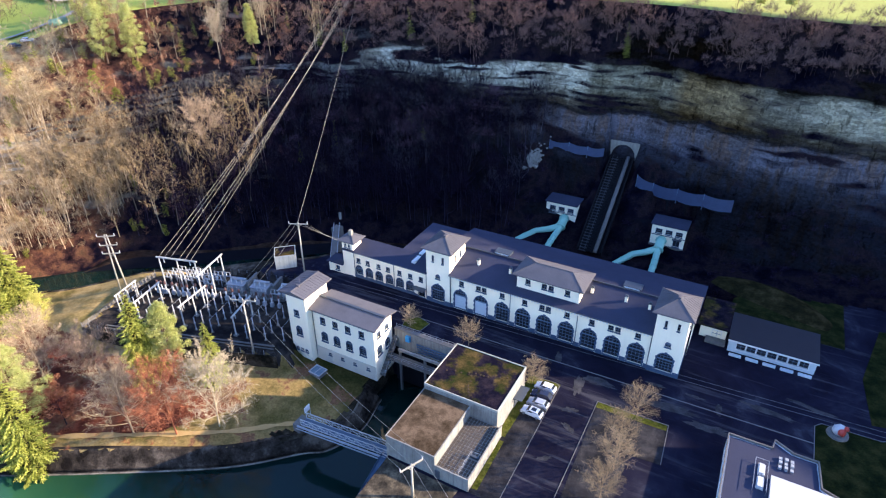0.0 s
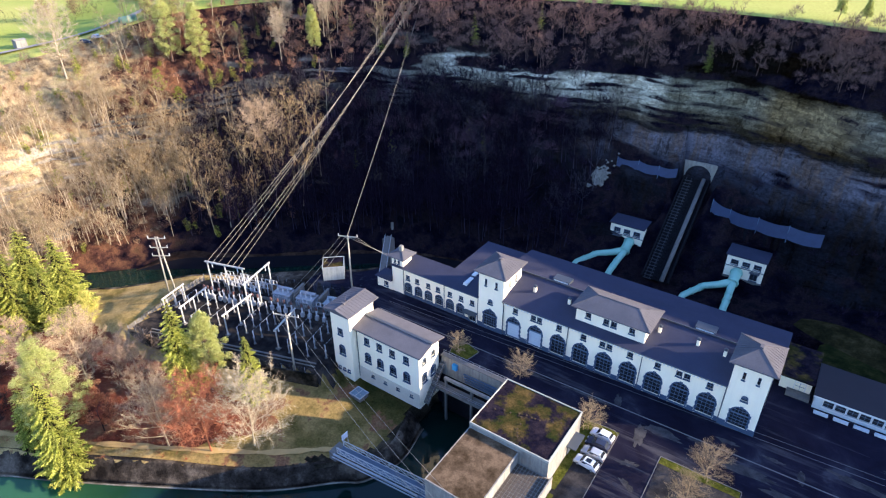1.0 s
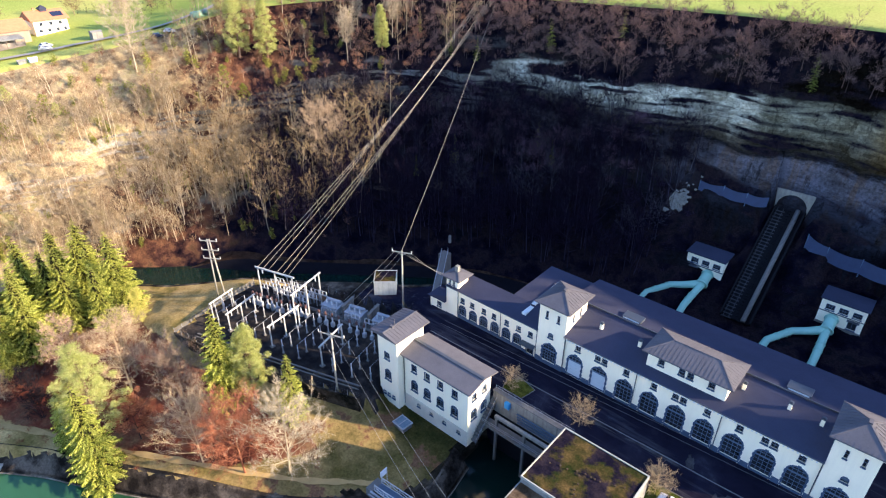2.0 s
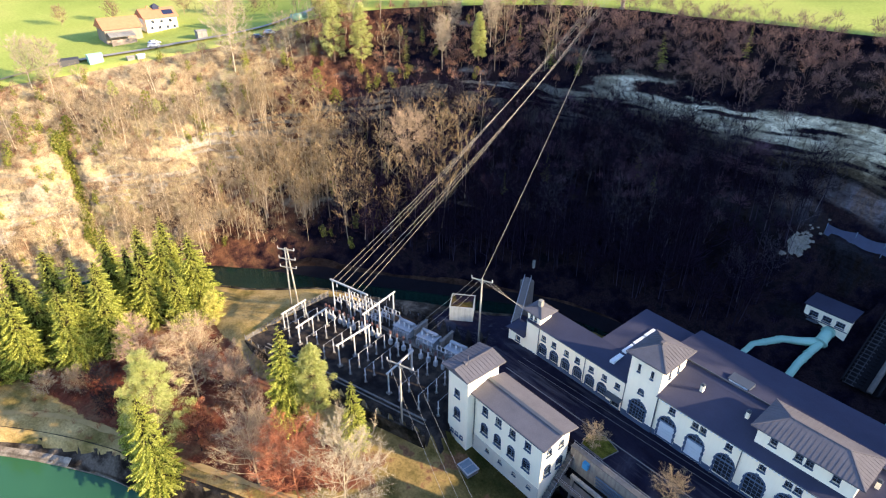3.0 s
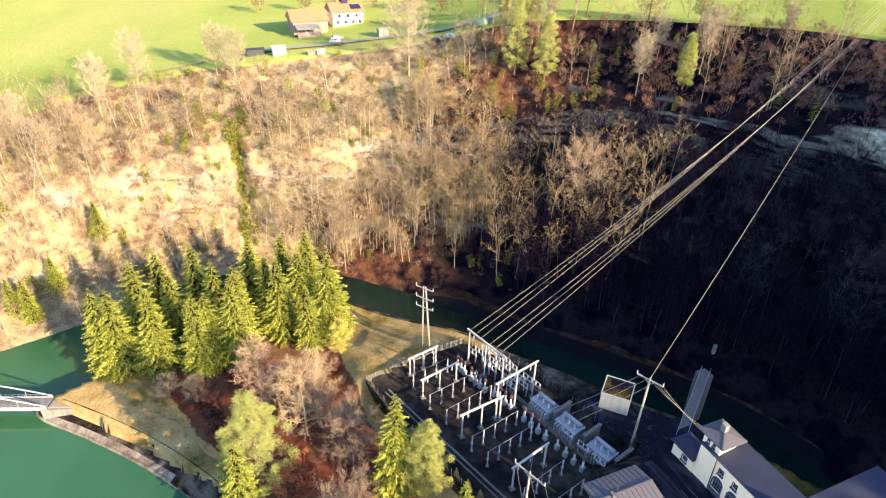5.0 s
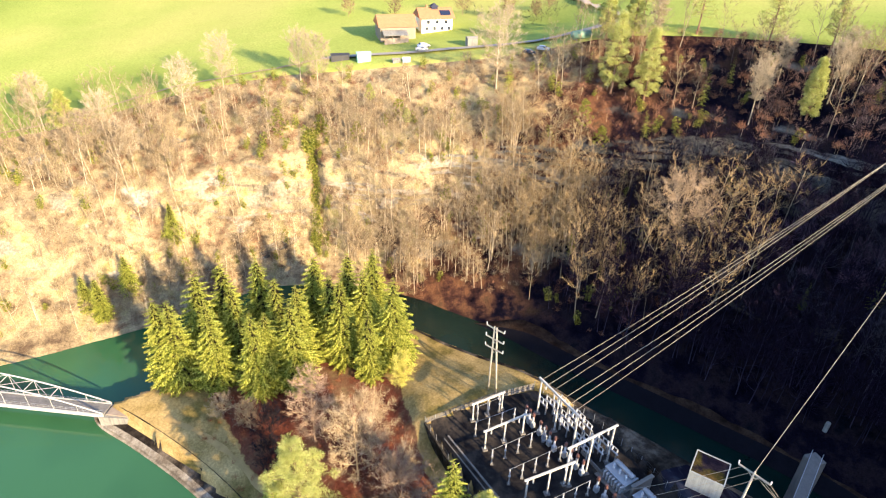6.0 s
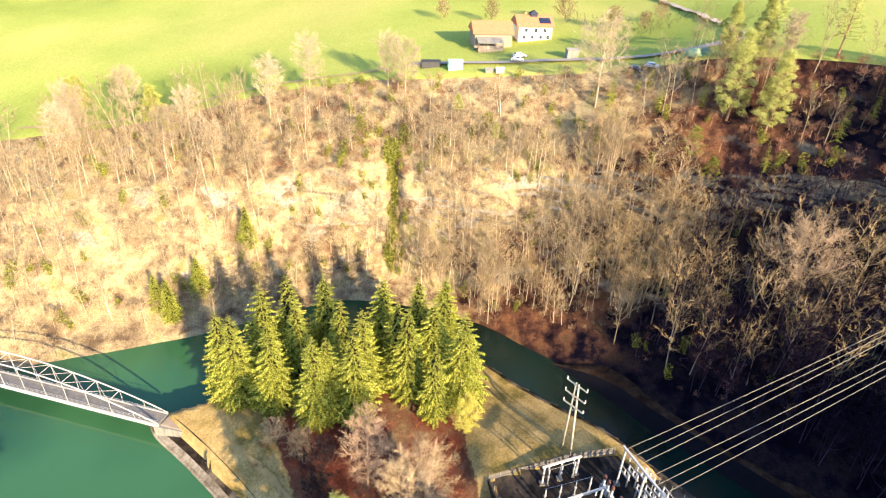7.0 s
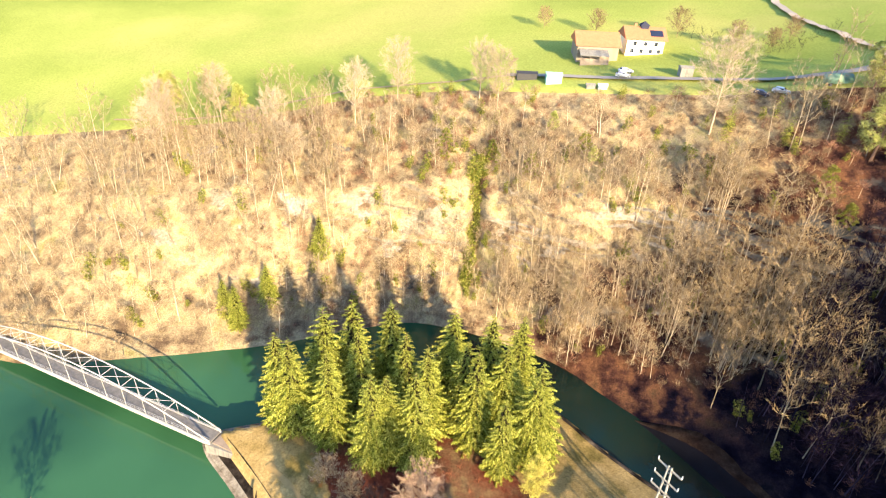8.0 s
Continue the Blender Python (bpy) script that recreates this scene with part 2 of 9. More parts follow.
    rock = ramp_of(n, l, beds, [(0.34, (0.6, 0.6, 0.6)), (0.43, (0.92, 0.92, 0.92)), (0.60, (1.12, 1.12, 1.12)), (0.70, (0.75, 0.75, 0.75))])
    rock = mix_of(n, l, 1.0, tone, rock, "MULTIPLY")
    strata = noise_of(n, l, comb.outputs[0], 1.7, 3.0, 0.8)
    rock = mix_of(n, l, 1.0, rock, ramp_of(n, l, strata, [(0.34, (0.68, 0.68, 0.68)), (0.42, (1.0, 1.0, 1.0)), (0.62, (1.1, 1.1, 1.1)), (0.68, (0.82, 0.82, 0.82))]), "MULTIPLY")
    clefts = noise_of(n, l, coords(n, l, (1, 1, 0.12)), 0.5, 4.0, 0.7)
    rock = mix_of(n, l, 1.0, rock, ramp_of(n, l, clefts, [(0.36, (0.45, 0.45, 0.45)), (0.42, (1.0, 1.0, 1.0))]), "MULTIPLY")
    patch = noise_of(n, l, v, 0.055, 6.0, 0.6)
    dirty = ramp_of(n, l, patch, [(0.40, (0.14, 0.13, 0.10)), (0.52, (0.30, 0.29, 0.25)), (0.60, (0.5, 0.49, 0.45))])
    dfac = n.new("ShaderNodeMath")
    dfac.operation = "MULTIPLY_ADD"
    l.new(side.outputs[0], dfac.inputs[0])
    dfac.inputs[1].default_value, dfac.inputs[2].default_value = -0.3, 0.3
    rock = mix_of(n, l, dfac.outputs[0], rock, dirty)
    grain = noise_of(n, l, v, 1.3, 6.0, 0.7)
    k = ramp_of(n, l, grain, [(0.3, (0.45, 0.45, 0.45)), (0.68, (1.3, 1.3, 1.3))])
    rock = mix_of(n, l, 1.0, rock, k, "MULTIPLY")
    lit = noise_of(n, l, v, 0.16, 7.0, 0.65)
    # near-black litter holds the northern slope's shade in its colour
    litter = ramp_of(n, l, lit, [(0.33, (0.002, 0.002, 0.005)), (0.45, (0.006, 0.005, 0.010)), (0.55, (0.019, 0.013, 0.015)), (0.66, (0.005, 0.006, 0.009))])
    # sun and shade put into the litter: pale dry leaves west, near-black north
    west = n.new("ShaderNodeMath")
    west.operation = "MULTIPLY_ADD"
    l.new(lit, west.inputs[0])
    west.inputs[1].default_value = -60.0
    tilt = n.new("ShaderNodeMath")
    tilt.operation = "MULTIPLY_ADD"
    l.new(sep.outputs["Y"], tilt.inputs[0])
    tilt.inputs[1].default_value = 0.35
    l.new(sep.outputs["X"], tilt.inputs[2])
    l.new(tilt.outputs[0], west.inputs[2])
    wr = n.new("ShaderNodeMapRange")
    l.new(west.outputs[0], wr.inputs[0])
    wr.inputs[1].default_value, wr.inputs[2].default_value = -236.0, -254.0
    sun_litter = ramp_of(n, l, lit, [(0.33, (0.11, 0.076, 0.047)), (0.45, (0.25, 0.187, 0.105)), (0.55, (0.37, 0.295, 0.16)), (0.66, (0.27, 0.23, 0.09))])
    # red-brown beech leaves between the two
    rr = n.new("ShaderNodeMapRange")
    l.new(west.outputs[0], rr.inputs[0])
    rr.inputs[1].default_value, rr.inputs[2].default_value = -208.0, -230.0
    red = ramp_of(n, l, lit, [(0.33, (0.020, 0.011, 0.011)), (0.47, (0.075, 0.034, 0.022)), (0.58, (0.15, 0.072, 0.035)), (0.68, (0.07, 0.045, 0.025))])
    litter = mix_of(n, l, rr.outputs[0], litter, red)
    litter = mix_of(n, l, wr.outputs[0], litter, sun_litter)
    fine = noise_of(n, l, v, 2.6, 5.0, 0.75)
    k2 = ramp_of(n, l, fine, [(0.3, (0.5, 0.5, 0.5)), (0.7, (1.4, 1.4, 1.4))])
    litter = mix_of(n, l, 1.0, litter, k2, "MULTIPLY")
    geo = n.new("ShaderNodeNewGeometry")
    sn = n.new("ShaderNodeSeparateXYZ")
    l.new(geo.outputs["Normal"], sn.inputs[0])
    add = n.new("ShaderNodeMath")
    add.operation = "MULTIPLY_ADD"
    l.new(grain, add.inputs[0])
    add.inputs[1].default_value = 0.5
    l.new(sn.outputs["Z"], add.inputs[2])
    bare = ramp_of(n, l, noise_of(n, l, coords(n, l, (1, 1, 1.8)), 0.075, 6.0, 0.62), [(0.57, (0, 0, 0)), (0.63, (1, 1, 1))])
    band = ramp_of(n, l, level.outputs[0], [(0.12, (0, 0, 0)), (0.22, (1, 1, 1)), (0.50, (1, 1, 1)), (0.60, (0, 0, 0))])
    bare = mix_of(n, l, 1.0, mix_of(n, l, 1.0, bare, band, "MULTIPLY"), wr.outputs[0], "MULTIPLY")
    less = n.new("ShaderNodeMath")
    less.operation = "MULTIPLY_ADD"
    cover = n.new("ShaderNodeMath")
    cover.operation = "MULTIPLY_ADD"
    l.new(wr.outputs[0], cover.inputs[0])
    cover.inputs[1].default_value = 0.30
    l.new(add.outputs[0], cover.inputs[2])
    l.new(bare, less.inputs[0])
    less.inputs[1].default_value = -0.85
    l.new(cover.outputs[0], less.inputs[2])
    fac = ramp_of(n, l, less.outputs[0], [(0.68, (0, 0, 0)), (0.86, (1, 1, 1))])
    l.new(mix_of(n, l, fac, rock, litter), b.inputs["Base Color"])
    hmix = mix_of(n, l, 0.5, grain, beds)
    bump_of(n, l, b, hmix, 0.7, 0.9)
    return m


def water_mat():
    m, n, l, b = material("river_water", 0.06)
    v = coords(n, l)
    big = noise_of(n, l, v, 0.02, 3.0, 0.5)
    river_green = ramp_of(n, l, big, [(0.35, (0.013, 0.054, 0.023)), (0.65, (0.040, 0.122, 0.050))])
    channel_shade = ramp_of(n, l, big, [(0.35, (0.002, 0.009, 0.008)), (0.65, (0.006, 0.020, 0.016))])
    # the side channel's shade is put in as a darker green further north
    sep = n.new("ShaderNodeSeparateXYZ")
    l.new(v, sep.inputs[0])
    shade_mix = n.new("ShaderNodeMapRange")
    shade_mix.interpolation_type = "SMOOTHSTEP"
    l.new(sep.outputs["Y"], shade_mix.inputs[0])
    shade_mix.inputs[1].default_value, shade_mix.inputs[2].default_value = -88.0, -52.0
    l.new(mix_of(n, l, shade_mix.outputs[0], river_green, channel_shade), b.inputs["Base Color"])
    b.inputs["IOR"].default_value = 1.33
    w = noise_of(n, l, v, 0.9, 3.0, 0.55)
    bump_of(n, l, b, w, 0.08, 0.2)
    return m


def moss_roof_mat():
    """Thin roof soil: olive and ochre moss with broad violet-black bare patches."""
    m, n, l, b = material("moss_roof", 0.95)
    v = coords(n, l)
    big = noise_of(n, l, v, 0.15, 6.0, 0.62)
    mid = noise_of(n, l, v, 0.42, 5.0, 0.65)
    fine = noise_of(n, l, v, 3.5, 5.0, 0.7)
    moss = ramp_of(n, l, mid, [(0.36, (0.022, 0.028, 0.008)), (0.52, (0.052, 0.041, 0.014)), (0.68, (0.115, 0.076, 0.026))])
    bare = ramp_of(n, l, mid, [(0.40, (0.008, 0.007, 0.014)), (0.62, (0.028, 0.021, 0.026))])
    fac = ramp_of(n, l, big, [(0.43, (0, 0, 0)), (0.50, (1, 1, 1))])
    k = ramp_of(n, l, fine, [(0.3, (0.6, 0.6, 0.6)), (0.7, (1.25, 1.25, 1.25))])
    l.new(mix_of(n, l, 1.0, mix_of(n, l, fac, moss, bare), k, "MULTIPLY"), b.inputs["Base Color"])
    bump_of(n, l, b, fine, 0.5, 0.08)
    return m


def glass_mat():
    m, n, l, b = material("window_glass", 0.08)
    v = coords(n, l)
    w = noise_of(n, l, v, 0.7, 2.0, 0.5)
    l.new(ramp_of(n, l, w, [(0.3, (0.012, 0.014, 0.02)), (0.7, (0.035, 0.04, 0.05))]), b.inputs["Base Color"])
    return m


def field_mat():
    m, n, l, b = material("meadow", 0.95)
    v = coords(n, l)
    big = noise_of(n, l, v, 0.012, 4.0, 0.55)
    col = ramp_of(n, l, big, [(0.35, (0.23, 0.28, 0.055)), (0.5, (0.30, 0.34, 0.075)), (0.65, (0.38, 0.37, 0.10))])
    f = noise_of(n, l, v, 1.5, 5.0, 0.7)
    k = ramp_of(n, l, f, [(0.3, (0.75, 0.75, 0.75)), (0.7, (1.2, 1.2, 1.2))])
    l.new(mix_of(n, l, 1.0, col, k, "MULTIPLY"), b.inputs["Base Color"])
    bump_of(n, l, b, f, 0.3, 0.1)
    return m


def spit_mat():
    """Dry golden autumn grass that gives way to red-brown leaf litter under the trees."""
    m, n, l, b = material("autumn_lawn", 0.95)
    v = coords(n, l)
    big = noise_of(n, l, v, 0.13, 7.0, 0.62)
    fine = noise_of(n, l, v, 2.0, 5.0, 0.7)
    k = ramp_of(n, l, fine, [(0.3, (0.62, 0.62, 0.62)), (0.7, (1.25, 1.25, 1.25))])
    grass = ramp_of(n, l, big, [(0.36, (0.19, 0.145, 0.042)), (0.5, (0.38, 0.265, 0.095)), (0.64, (0.52, 0.37, 0.145))])
    litter = ramp_of(n, l, big, [(0.34, (0.050, 0.017, 0.012)), (0.48, (0.15, 0.048, 0.027)), (0.60, (0.17, 0.092, 0.048)), (0.68, (0.22, 0.15, 0.07))])
    moss = ramp_of(n, l, big, [(0.36, (0.030, 0.034, 0.010)), (0.5, (0.070, 0.060, 0.018)), (0.64, (0.17, 0.115, 0.042))])
    # dark olive grass by the office: shade put into the lawn's colour
    wet = n.new("ShaderNodeAttribute")
    wet.attribute_name = "dimmed"
    grass = mix_of(n, l, wet.outputs["Fac"], grass, moss)
    at = n.new("ShaderNodeAttribute")
    at.attribute_name = "litter"
    edge = n.new("ShaderNodeMath")
    edge.operation = "MULTIPLY_ADD"
    l.new(big, edge.inputs[0])
    edge.inputs[1].default_value = 1.1
    l.new(at.outputs["Fac"], edge.inputs[2])
    fac = ramp_of(n, l, edge.outputs[0], [(0.95, (0, 0, 0)), (1.0, (1, 1, 1))])
    l.new(mix_of(n, l, 1.0, mix_of(n, l, fac, grass, litter), k, "MULTIPLY"), b.inputs["Base Color"])
    bump_of(n, l, b, fine, 0.5, 0.2)
    return m


def asphalt_mat():
    """Old asphalt with paler repaired and dusty patches and wet darker ones; blue yard shade is put into the base."""
    m, n, l, b = material("asphalt", 0.8)
    v = coords(n, l)
    big = noise_of(n, l, v, 0.11, 6.0, 0.62, 0.6)
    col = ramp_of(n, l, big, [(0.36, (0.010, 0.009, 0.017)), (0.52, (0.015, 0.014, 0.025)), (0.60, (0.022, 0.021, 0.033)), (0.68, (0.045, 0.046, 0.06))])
    drive = noise_of(n, l, coords(n, l, (0.035, 0.42, 1)), 1.0, 5.0, 0.68, 0.35)
    col = mix_of(n, l, ramp_of(n, l, drive, [(0.54, (0, 0, 0)), (0.66, (0.75, 0.75, 0.75))]), col, (0.062, 0.060, 0.068))
    g = noise_of(n, l, v, 14.0, 3.0, 0.7)
    k = ramp_of(n, l, g, [(0.3, (0.75, 0.75, 0.75)), (0.7, (1.2, 1.2, 1.2))])
    l.new(mix_of(n, l, 1.0, col, k, "MULTIPLY"), b.inputs["Base Color"])
    r = ramp_of(n, l, big, [(0.35, (0.7, 0.7, 0.7)), (0.6, (0.95, 0.95, 0.95))])
    l.new(r, b.inputs["Roughness"])
    bump_of(n, l, b, g, 0.15, 0.02)
    return m


M_ROCK = rock_mat()
M_FIELD = field_mat()
M_WATER = water_mat()
M_GLASS = glass_mat()
M_ASPHALT = asphalt_mat()
M_LAWN = spit_mat()
M_DARK_LAWN = two_tone("court_lawn", (0.008, 0.012, 0.005), (0.016, 0.020, 0.007), (0.032, 0.031, 0.011), 0.3, fine=3.0)
M_LITTER = two_tone("leaf_litter", (0.035, 0.013, 0.009), (0.11, 0.035, 0.02), (0.15, 0.085, 0.045), 0.16, fine=2.4, bump=0.6)
M_BANK = two_tone("stone_embankment", (0.016, 0.013, 0.011), (0.052, 0.042, 0.032), (0.15, 0.122, 0.09), 0.2, fine=2.2, bump=0.7, dist=0.2)
M_STONE_EDGE = two_tone("pale_edge_stone", (0.14, 0.115, 0.085), (0.25, 0.215, 0.165), (0.36, 0.32, 0.25), 0.3, fine=2.2, bump=0.5, dist=0.1)
# Darker bank stone: the shade at the canal mouth is put in.
M_CANAL_BANK = two_tone("shaded_canal_bank", (0.012, 0.011, 0.008), (0.036, 0.030, 0.020), (0.09, 0.074, 0.05), 0.22, fine=2.4, bump=0.7, dist=0.2)
M_GRAVEL = two_tone("parking_gravel", (0.020, 0.019, 0.020), (0.034, 0.032, 0.033), (0.055, 0.051, 0.049), 0.3, fine=6.0, bump=0.4, dist=0.06)
M_YARD = two_tone("yard_gravel", (0.012, 0.011, 0.012), (0.024, 0.022, 0.021), (0.055, 0.045, 0.036), 0.25, fine=5.0, bump=0.4, dist=0.06)
M_PLASTER = plain("white_plaster", (0.97, 0.88, 0.65), 0.85, vary=0.05, scale=0.35, fine=6.0, bump=0.06, streak=0.06)
M_STONE = plain("blue_grey_stone", (0.075, 0.105, 0.16), 0.8, vary=0.25, scale=0.8, fine=5.0)
M_TRIM = plain("white_trim", (0.72, 0.72, 0.70), 0.6, vary=0.12)
M_ROOF = plain("dark_roofing", (0.048, 0.050, 0.076), 0.8, vary=0.22, scale=0.16, fine=4.0, bump=0.1)
M_ROOF_GREY = plain("grey_roofing", (0.115, 0.110, 0.118), 0.75, vary=0.25, scale=0.25, fine=4.0, bump=0.1)
M_GUTTER = plain("dark_gutter", (0.05, 0.06, 0.075), 0.5, vary=0.2)
M_BLUE_PANEL = plain("pale_gate_paint", (0.55, 0.60, 0.62), 0.6, vary=0.12)
M_HUT = plain("weathered_hut_boards", (0.36, 0.39, 0.38), 0.8, vary=0.25, scale=0.5, streak=0.4)
M_YARD_WALL = two_tone("mossy_yard_wall", (0.012, 0.012, 0.009), (0.040, 0.034, 0.024), (0.095, 0.080, 0.058), 0.3, fine=2.0, bump=0.6, dist=0.1)
M_CONCRETE = plain("weathered_concrete", (0.17, 0.16, 0.145), 0.9, vary=0.25, scale=0.4, fine=5.0, bump=0.2, streak=0.3)
M_PALE_CONCRETE = plain("pale_concrete", (0.27, 0.26, 0.225), 0.9, vary=0.36, scale=0.35, fine=2.5, bump=0.2, streak=0.5)
M_GRAVEL_ROOF = two_tone("gravel_roof", (0.050, 0.034, 0.019), (0.095, 0.066, 0.039), (0.15, 0.105, 0.064), 0.35, fine=4.5, bump=0.5, dist=0.06)
M_MOSS_ROOF = moss_roof_mat()
M_ROOF_EDGE = plain("weathered_roof_edge", (0.36, 0.36, 0.31), 0.8, vary=0.25, scale=0.5, fine=5.0, bump=0.1)
M_VENT = plain("brown_vent", (0.07, 0.052, 0.035), 0.8, vary=0.3)
M_CLIPPED = two_tone("clipped_lawn", (0.040, 0.048, 0.008), (0.085, 0.088, 0.015), (0.12, 0.11, 0.025), 0.5, fine=4.0)
M_COBBLE = two_tone("mossy_cobbles", (0.030, 0.026, 0.020), (0.075, 0.062, 0.042), (0.17, 0.135, 0.085), 0.3, fine=3.5, bump=0.6, dist=0.1)
M_TILE = plain("terrace_slab", (0.085, 0.071, 0.057), 0.85, vary=0.2, scale=0.8, world_space=True)
M_PIPE = plain("turquoise_pipe_paint", (0.30, 0.52, 0.41), 0.6, vary=0.15, scale=0.5)
M_STEEL = plain("galvanised_steel", (0.36, 0.37, 0.38), 0.45, 0.4, vary=0.15)
M_WHITE_STEEL = plain("white_painted_steel", (0.46, 0.45, 0.41), 0.5, vary=0.15)
M_BLUE_STEEL = plain("blue_painted_steel", (0.06, 0.10, 0.16), 0.5, vary=0.2)
M_WALK_DECK = plain("blue_grey_deck", (0.07, 0.10, 0.145), 0.6, vary=0.25, scale=0.6)
M_HATCH_PANE = plain("frosted_pane", (0.16, 0.21, 0.26), 0.25, vary=0.3, scale=0.9)
M_POLE = plain("pale_pole_concrete", (0.38, 0.35, 0.28), 0.8, vary=0.2)
M_DARK_METAL = plain("dark_metal", (0.05, 0.05, 0.055), 0.5, 0.3, vary=0.2)
M_PORCELAIN = plain("white_porcelain", (0.5, 0.5, 0.49), 0.3, vary=0.1)
M_RED_CAP = plain("red_brown_porcelain", (0.12, 0.06, 0.05), 0.35, vary=0.15)
M_TRANSFORMER = plain("grey_transformer_paint", (0.32, 0.33, 0.34), 0.5, vary=0.15)
M_WIRE = plain("pale_wire", (0.32, 0.29, 0.235), 0.6, 0.2, vary=0.1)
M_NET = plain("blue_net", (0.022, 0.036, 0.085), 0.7, vary=0.3, scale=0.7)
M_WOOD = plain("weathered_boards", (0.30, 0.24, 0.18), 0.85, vary=0.3, stretch=(1, 1, 0.2))
M_TERRACOTTA = plain("orange_roof_tiles", (0.45, 0.20, 0.10), 0.85, vary=0.25, scale=0.8, fine=4.0)
M_BARK_PALE = wood_mat("pale_bark", (0.23, 0.18, 0.115), (0.56, 0.46, 0.31))
M_BARK_BROWN = wood_mat("brown_twigs", (0.003, 0.003, 0.005), (0.048, 0.040, 0.045))
M_BARK_TAN = wood_mat("tan_twigs", (0.055, 0.038, 0.022), (0.38, 0.275, 0.15))
M_BARK_WARM = wood_mat("warm_pale_bark", (0.22, 0.155, 0.09), (0.55, 0.42, 0.25))
M_BARK_SILVER = wood_mat("silvery_twigs", (0.24, 0.195, 0.125), (0.54, 0.455, 0.30))
M_BARK_BEECH = wood_mat("tan_beech_twigs", (0.22, 0.155, 0.10), (0.50, 0.375, 0.24))
M_BARK_VIOLET = wood_mat("violet_brown_beech_twigs", (0.13, 0.09, 0.063), (0.34, 0.245, 0.165))
# Greyed bark: the wood's blue-grey shade is put into its colour.
M_BARK_GREY = wood_mat("shade_grey_bark", (0.035, 0.034, 0.042), (0.13, 0.12, 0.135))
# Reddish rim twigs, brightened in colour for sun on the crowns.
M_BARK_RIM = wood_mat("reddish_brown_twigs", (0.06, 0.037, 0.032), (0.30, 0.19, 0.145))
M_BARK_RUST = wood_mat("russet_twigs", (0.20, 0.07, 0.035), (0.42, 0.17, 0.085))
# Bark and twigs with the gorge shade put into dark violet tones.
M_WOOD_SHADE = wood_mat("shaded_bark", (0.008, 0.007, 0.014), (0.048, 0.041, 0.066))
M_TWIG_SHADE = wood_mat("shaded_twigs", (0.002, 0.0015, 0.004), (0.022, 0.016, 0.031))
# Twigs greyed for shade, to go with the greyed bark.
M_TWIG_GREY = wood_mat("shade_grey_twigs", (0.03, 0.027, 0.034), (0.10, 0.09, 0.105))
# Sunlit copies of the same bark and twigs, pale to golden.
M_WOOD_LIT = wood_mat("sunlit_bark", (0.18, 0.14, 0.09), (0.56, 0.46, 0.31))
M_TWIG_LIT = wood_mat("sunlit_twigs", (0.12, 0.086, 0.052), (0.42, 0.325, 0.19))
M_TWIG_GOLD = wood_mat("sunlit_gold_twigs", (0.17, 0.11, 0.055), (0.48, 0.36, 0.185))
# Rim canopy twigs, likewise with the sun put into their colour.
M_TWIG_RIM = wood_mat("violet_red_twigs", (0.07, 0.043, 0.041), (0.34, 0.225, 0.19))
M_RUSSET = wood_mat("russet_brambles", (0.13, 0.058, 0.036), (0.36, 0.20, 0.12))
# Shade is put into these near-black violet twig tips too.
M_TWIG_HAZE = wood_mat("shaded_twig_tips", (0.005, 0.003, 0.008), (0.031, 0.022, 0.043))
# A lighter violet shade tone for the upper wood.
M_TWIG_PLUM = wood_mat("shade_plum_twigs", (0.040, 0.024, 0.038), (0.19, 0.125, 0.17))
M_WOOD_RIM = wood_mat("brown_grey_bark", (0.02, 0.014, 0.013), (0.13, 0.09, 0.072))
M_TRUNK = wood_mat("conifer_bark", (0.16, 0.10, 0.065), (0.24, 0.15, 0.10))
M_SPRUCE = leaf_mat("spruce_needles", (0.060, 0.085, 0.014), (0.42, 0.45, 0.062), (0.78, 0.76, 0.17))
M_PINE = leaf_mat("pine_needles", (0.28, 0.32, 0.08), (0.50, 0.52, 0.16), (0.68, 0.65, 0.26))
M_BEECH_LEAF = leaf_mat("copper_leaves", (0.26, 0.09, 0.04), (0.42, 0.17, 0.085), (0.52, 0.27, 0.14))
M_IVY_TREE = leaf_mat("sunlit_ivy_leaves", (0.24, 0.28, 0.05), (0.44, 0.46, 0.11), (0.60, 0.58, 0.20))
M_IVY = leaf_mat("green_shrub_leaves", (0.09, 0.12, 0.02), (0.25, 0.26, 0.045), (0.42, 0.40, 0.09))

# ---- the gorge wall and the plateau: one sheet from the river bed to the horizon ----
BANK = [(-165, -262, -15), (-182, -195, -15), (-179, -160, -15), (-189, -116, -15), (-198, -92, -15), (-204, -72, -15), (-194, -42, -15), (-180, -27, -15),
        (-168, -16, -15), (-151, -4, -15), (-128, 14, -15), (-105, 30, -15), (-75, 38, -14), (-38, 38, -12), (2, 40, -9), (45, 48, 0), (110, 40, 0), (190, 10, 0), (260, -60, 0)]
# RIM's last three points, out of view, stand high to shade the hall.
RIM = [(-225, -290, 10), (-245, -215, 14), (-252, -165, 18), (-252, -135, 22), (-258, -100, 29), (-256, -70, 34), (-252, -42, 36.5), (-240, 5, 42),
       (-220, 36, 51.5), (-195, 66, 54.5), (-155, 92, 57), (-110, 98, 58), (-72, 99, 59), (-30, 98, 59), (5, 92, 58.5), (45, 90, 60), (120, 95, 73), (220, 80, 78), (320, -20, 78)]
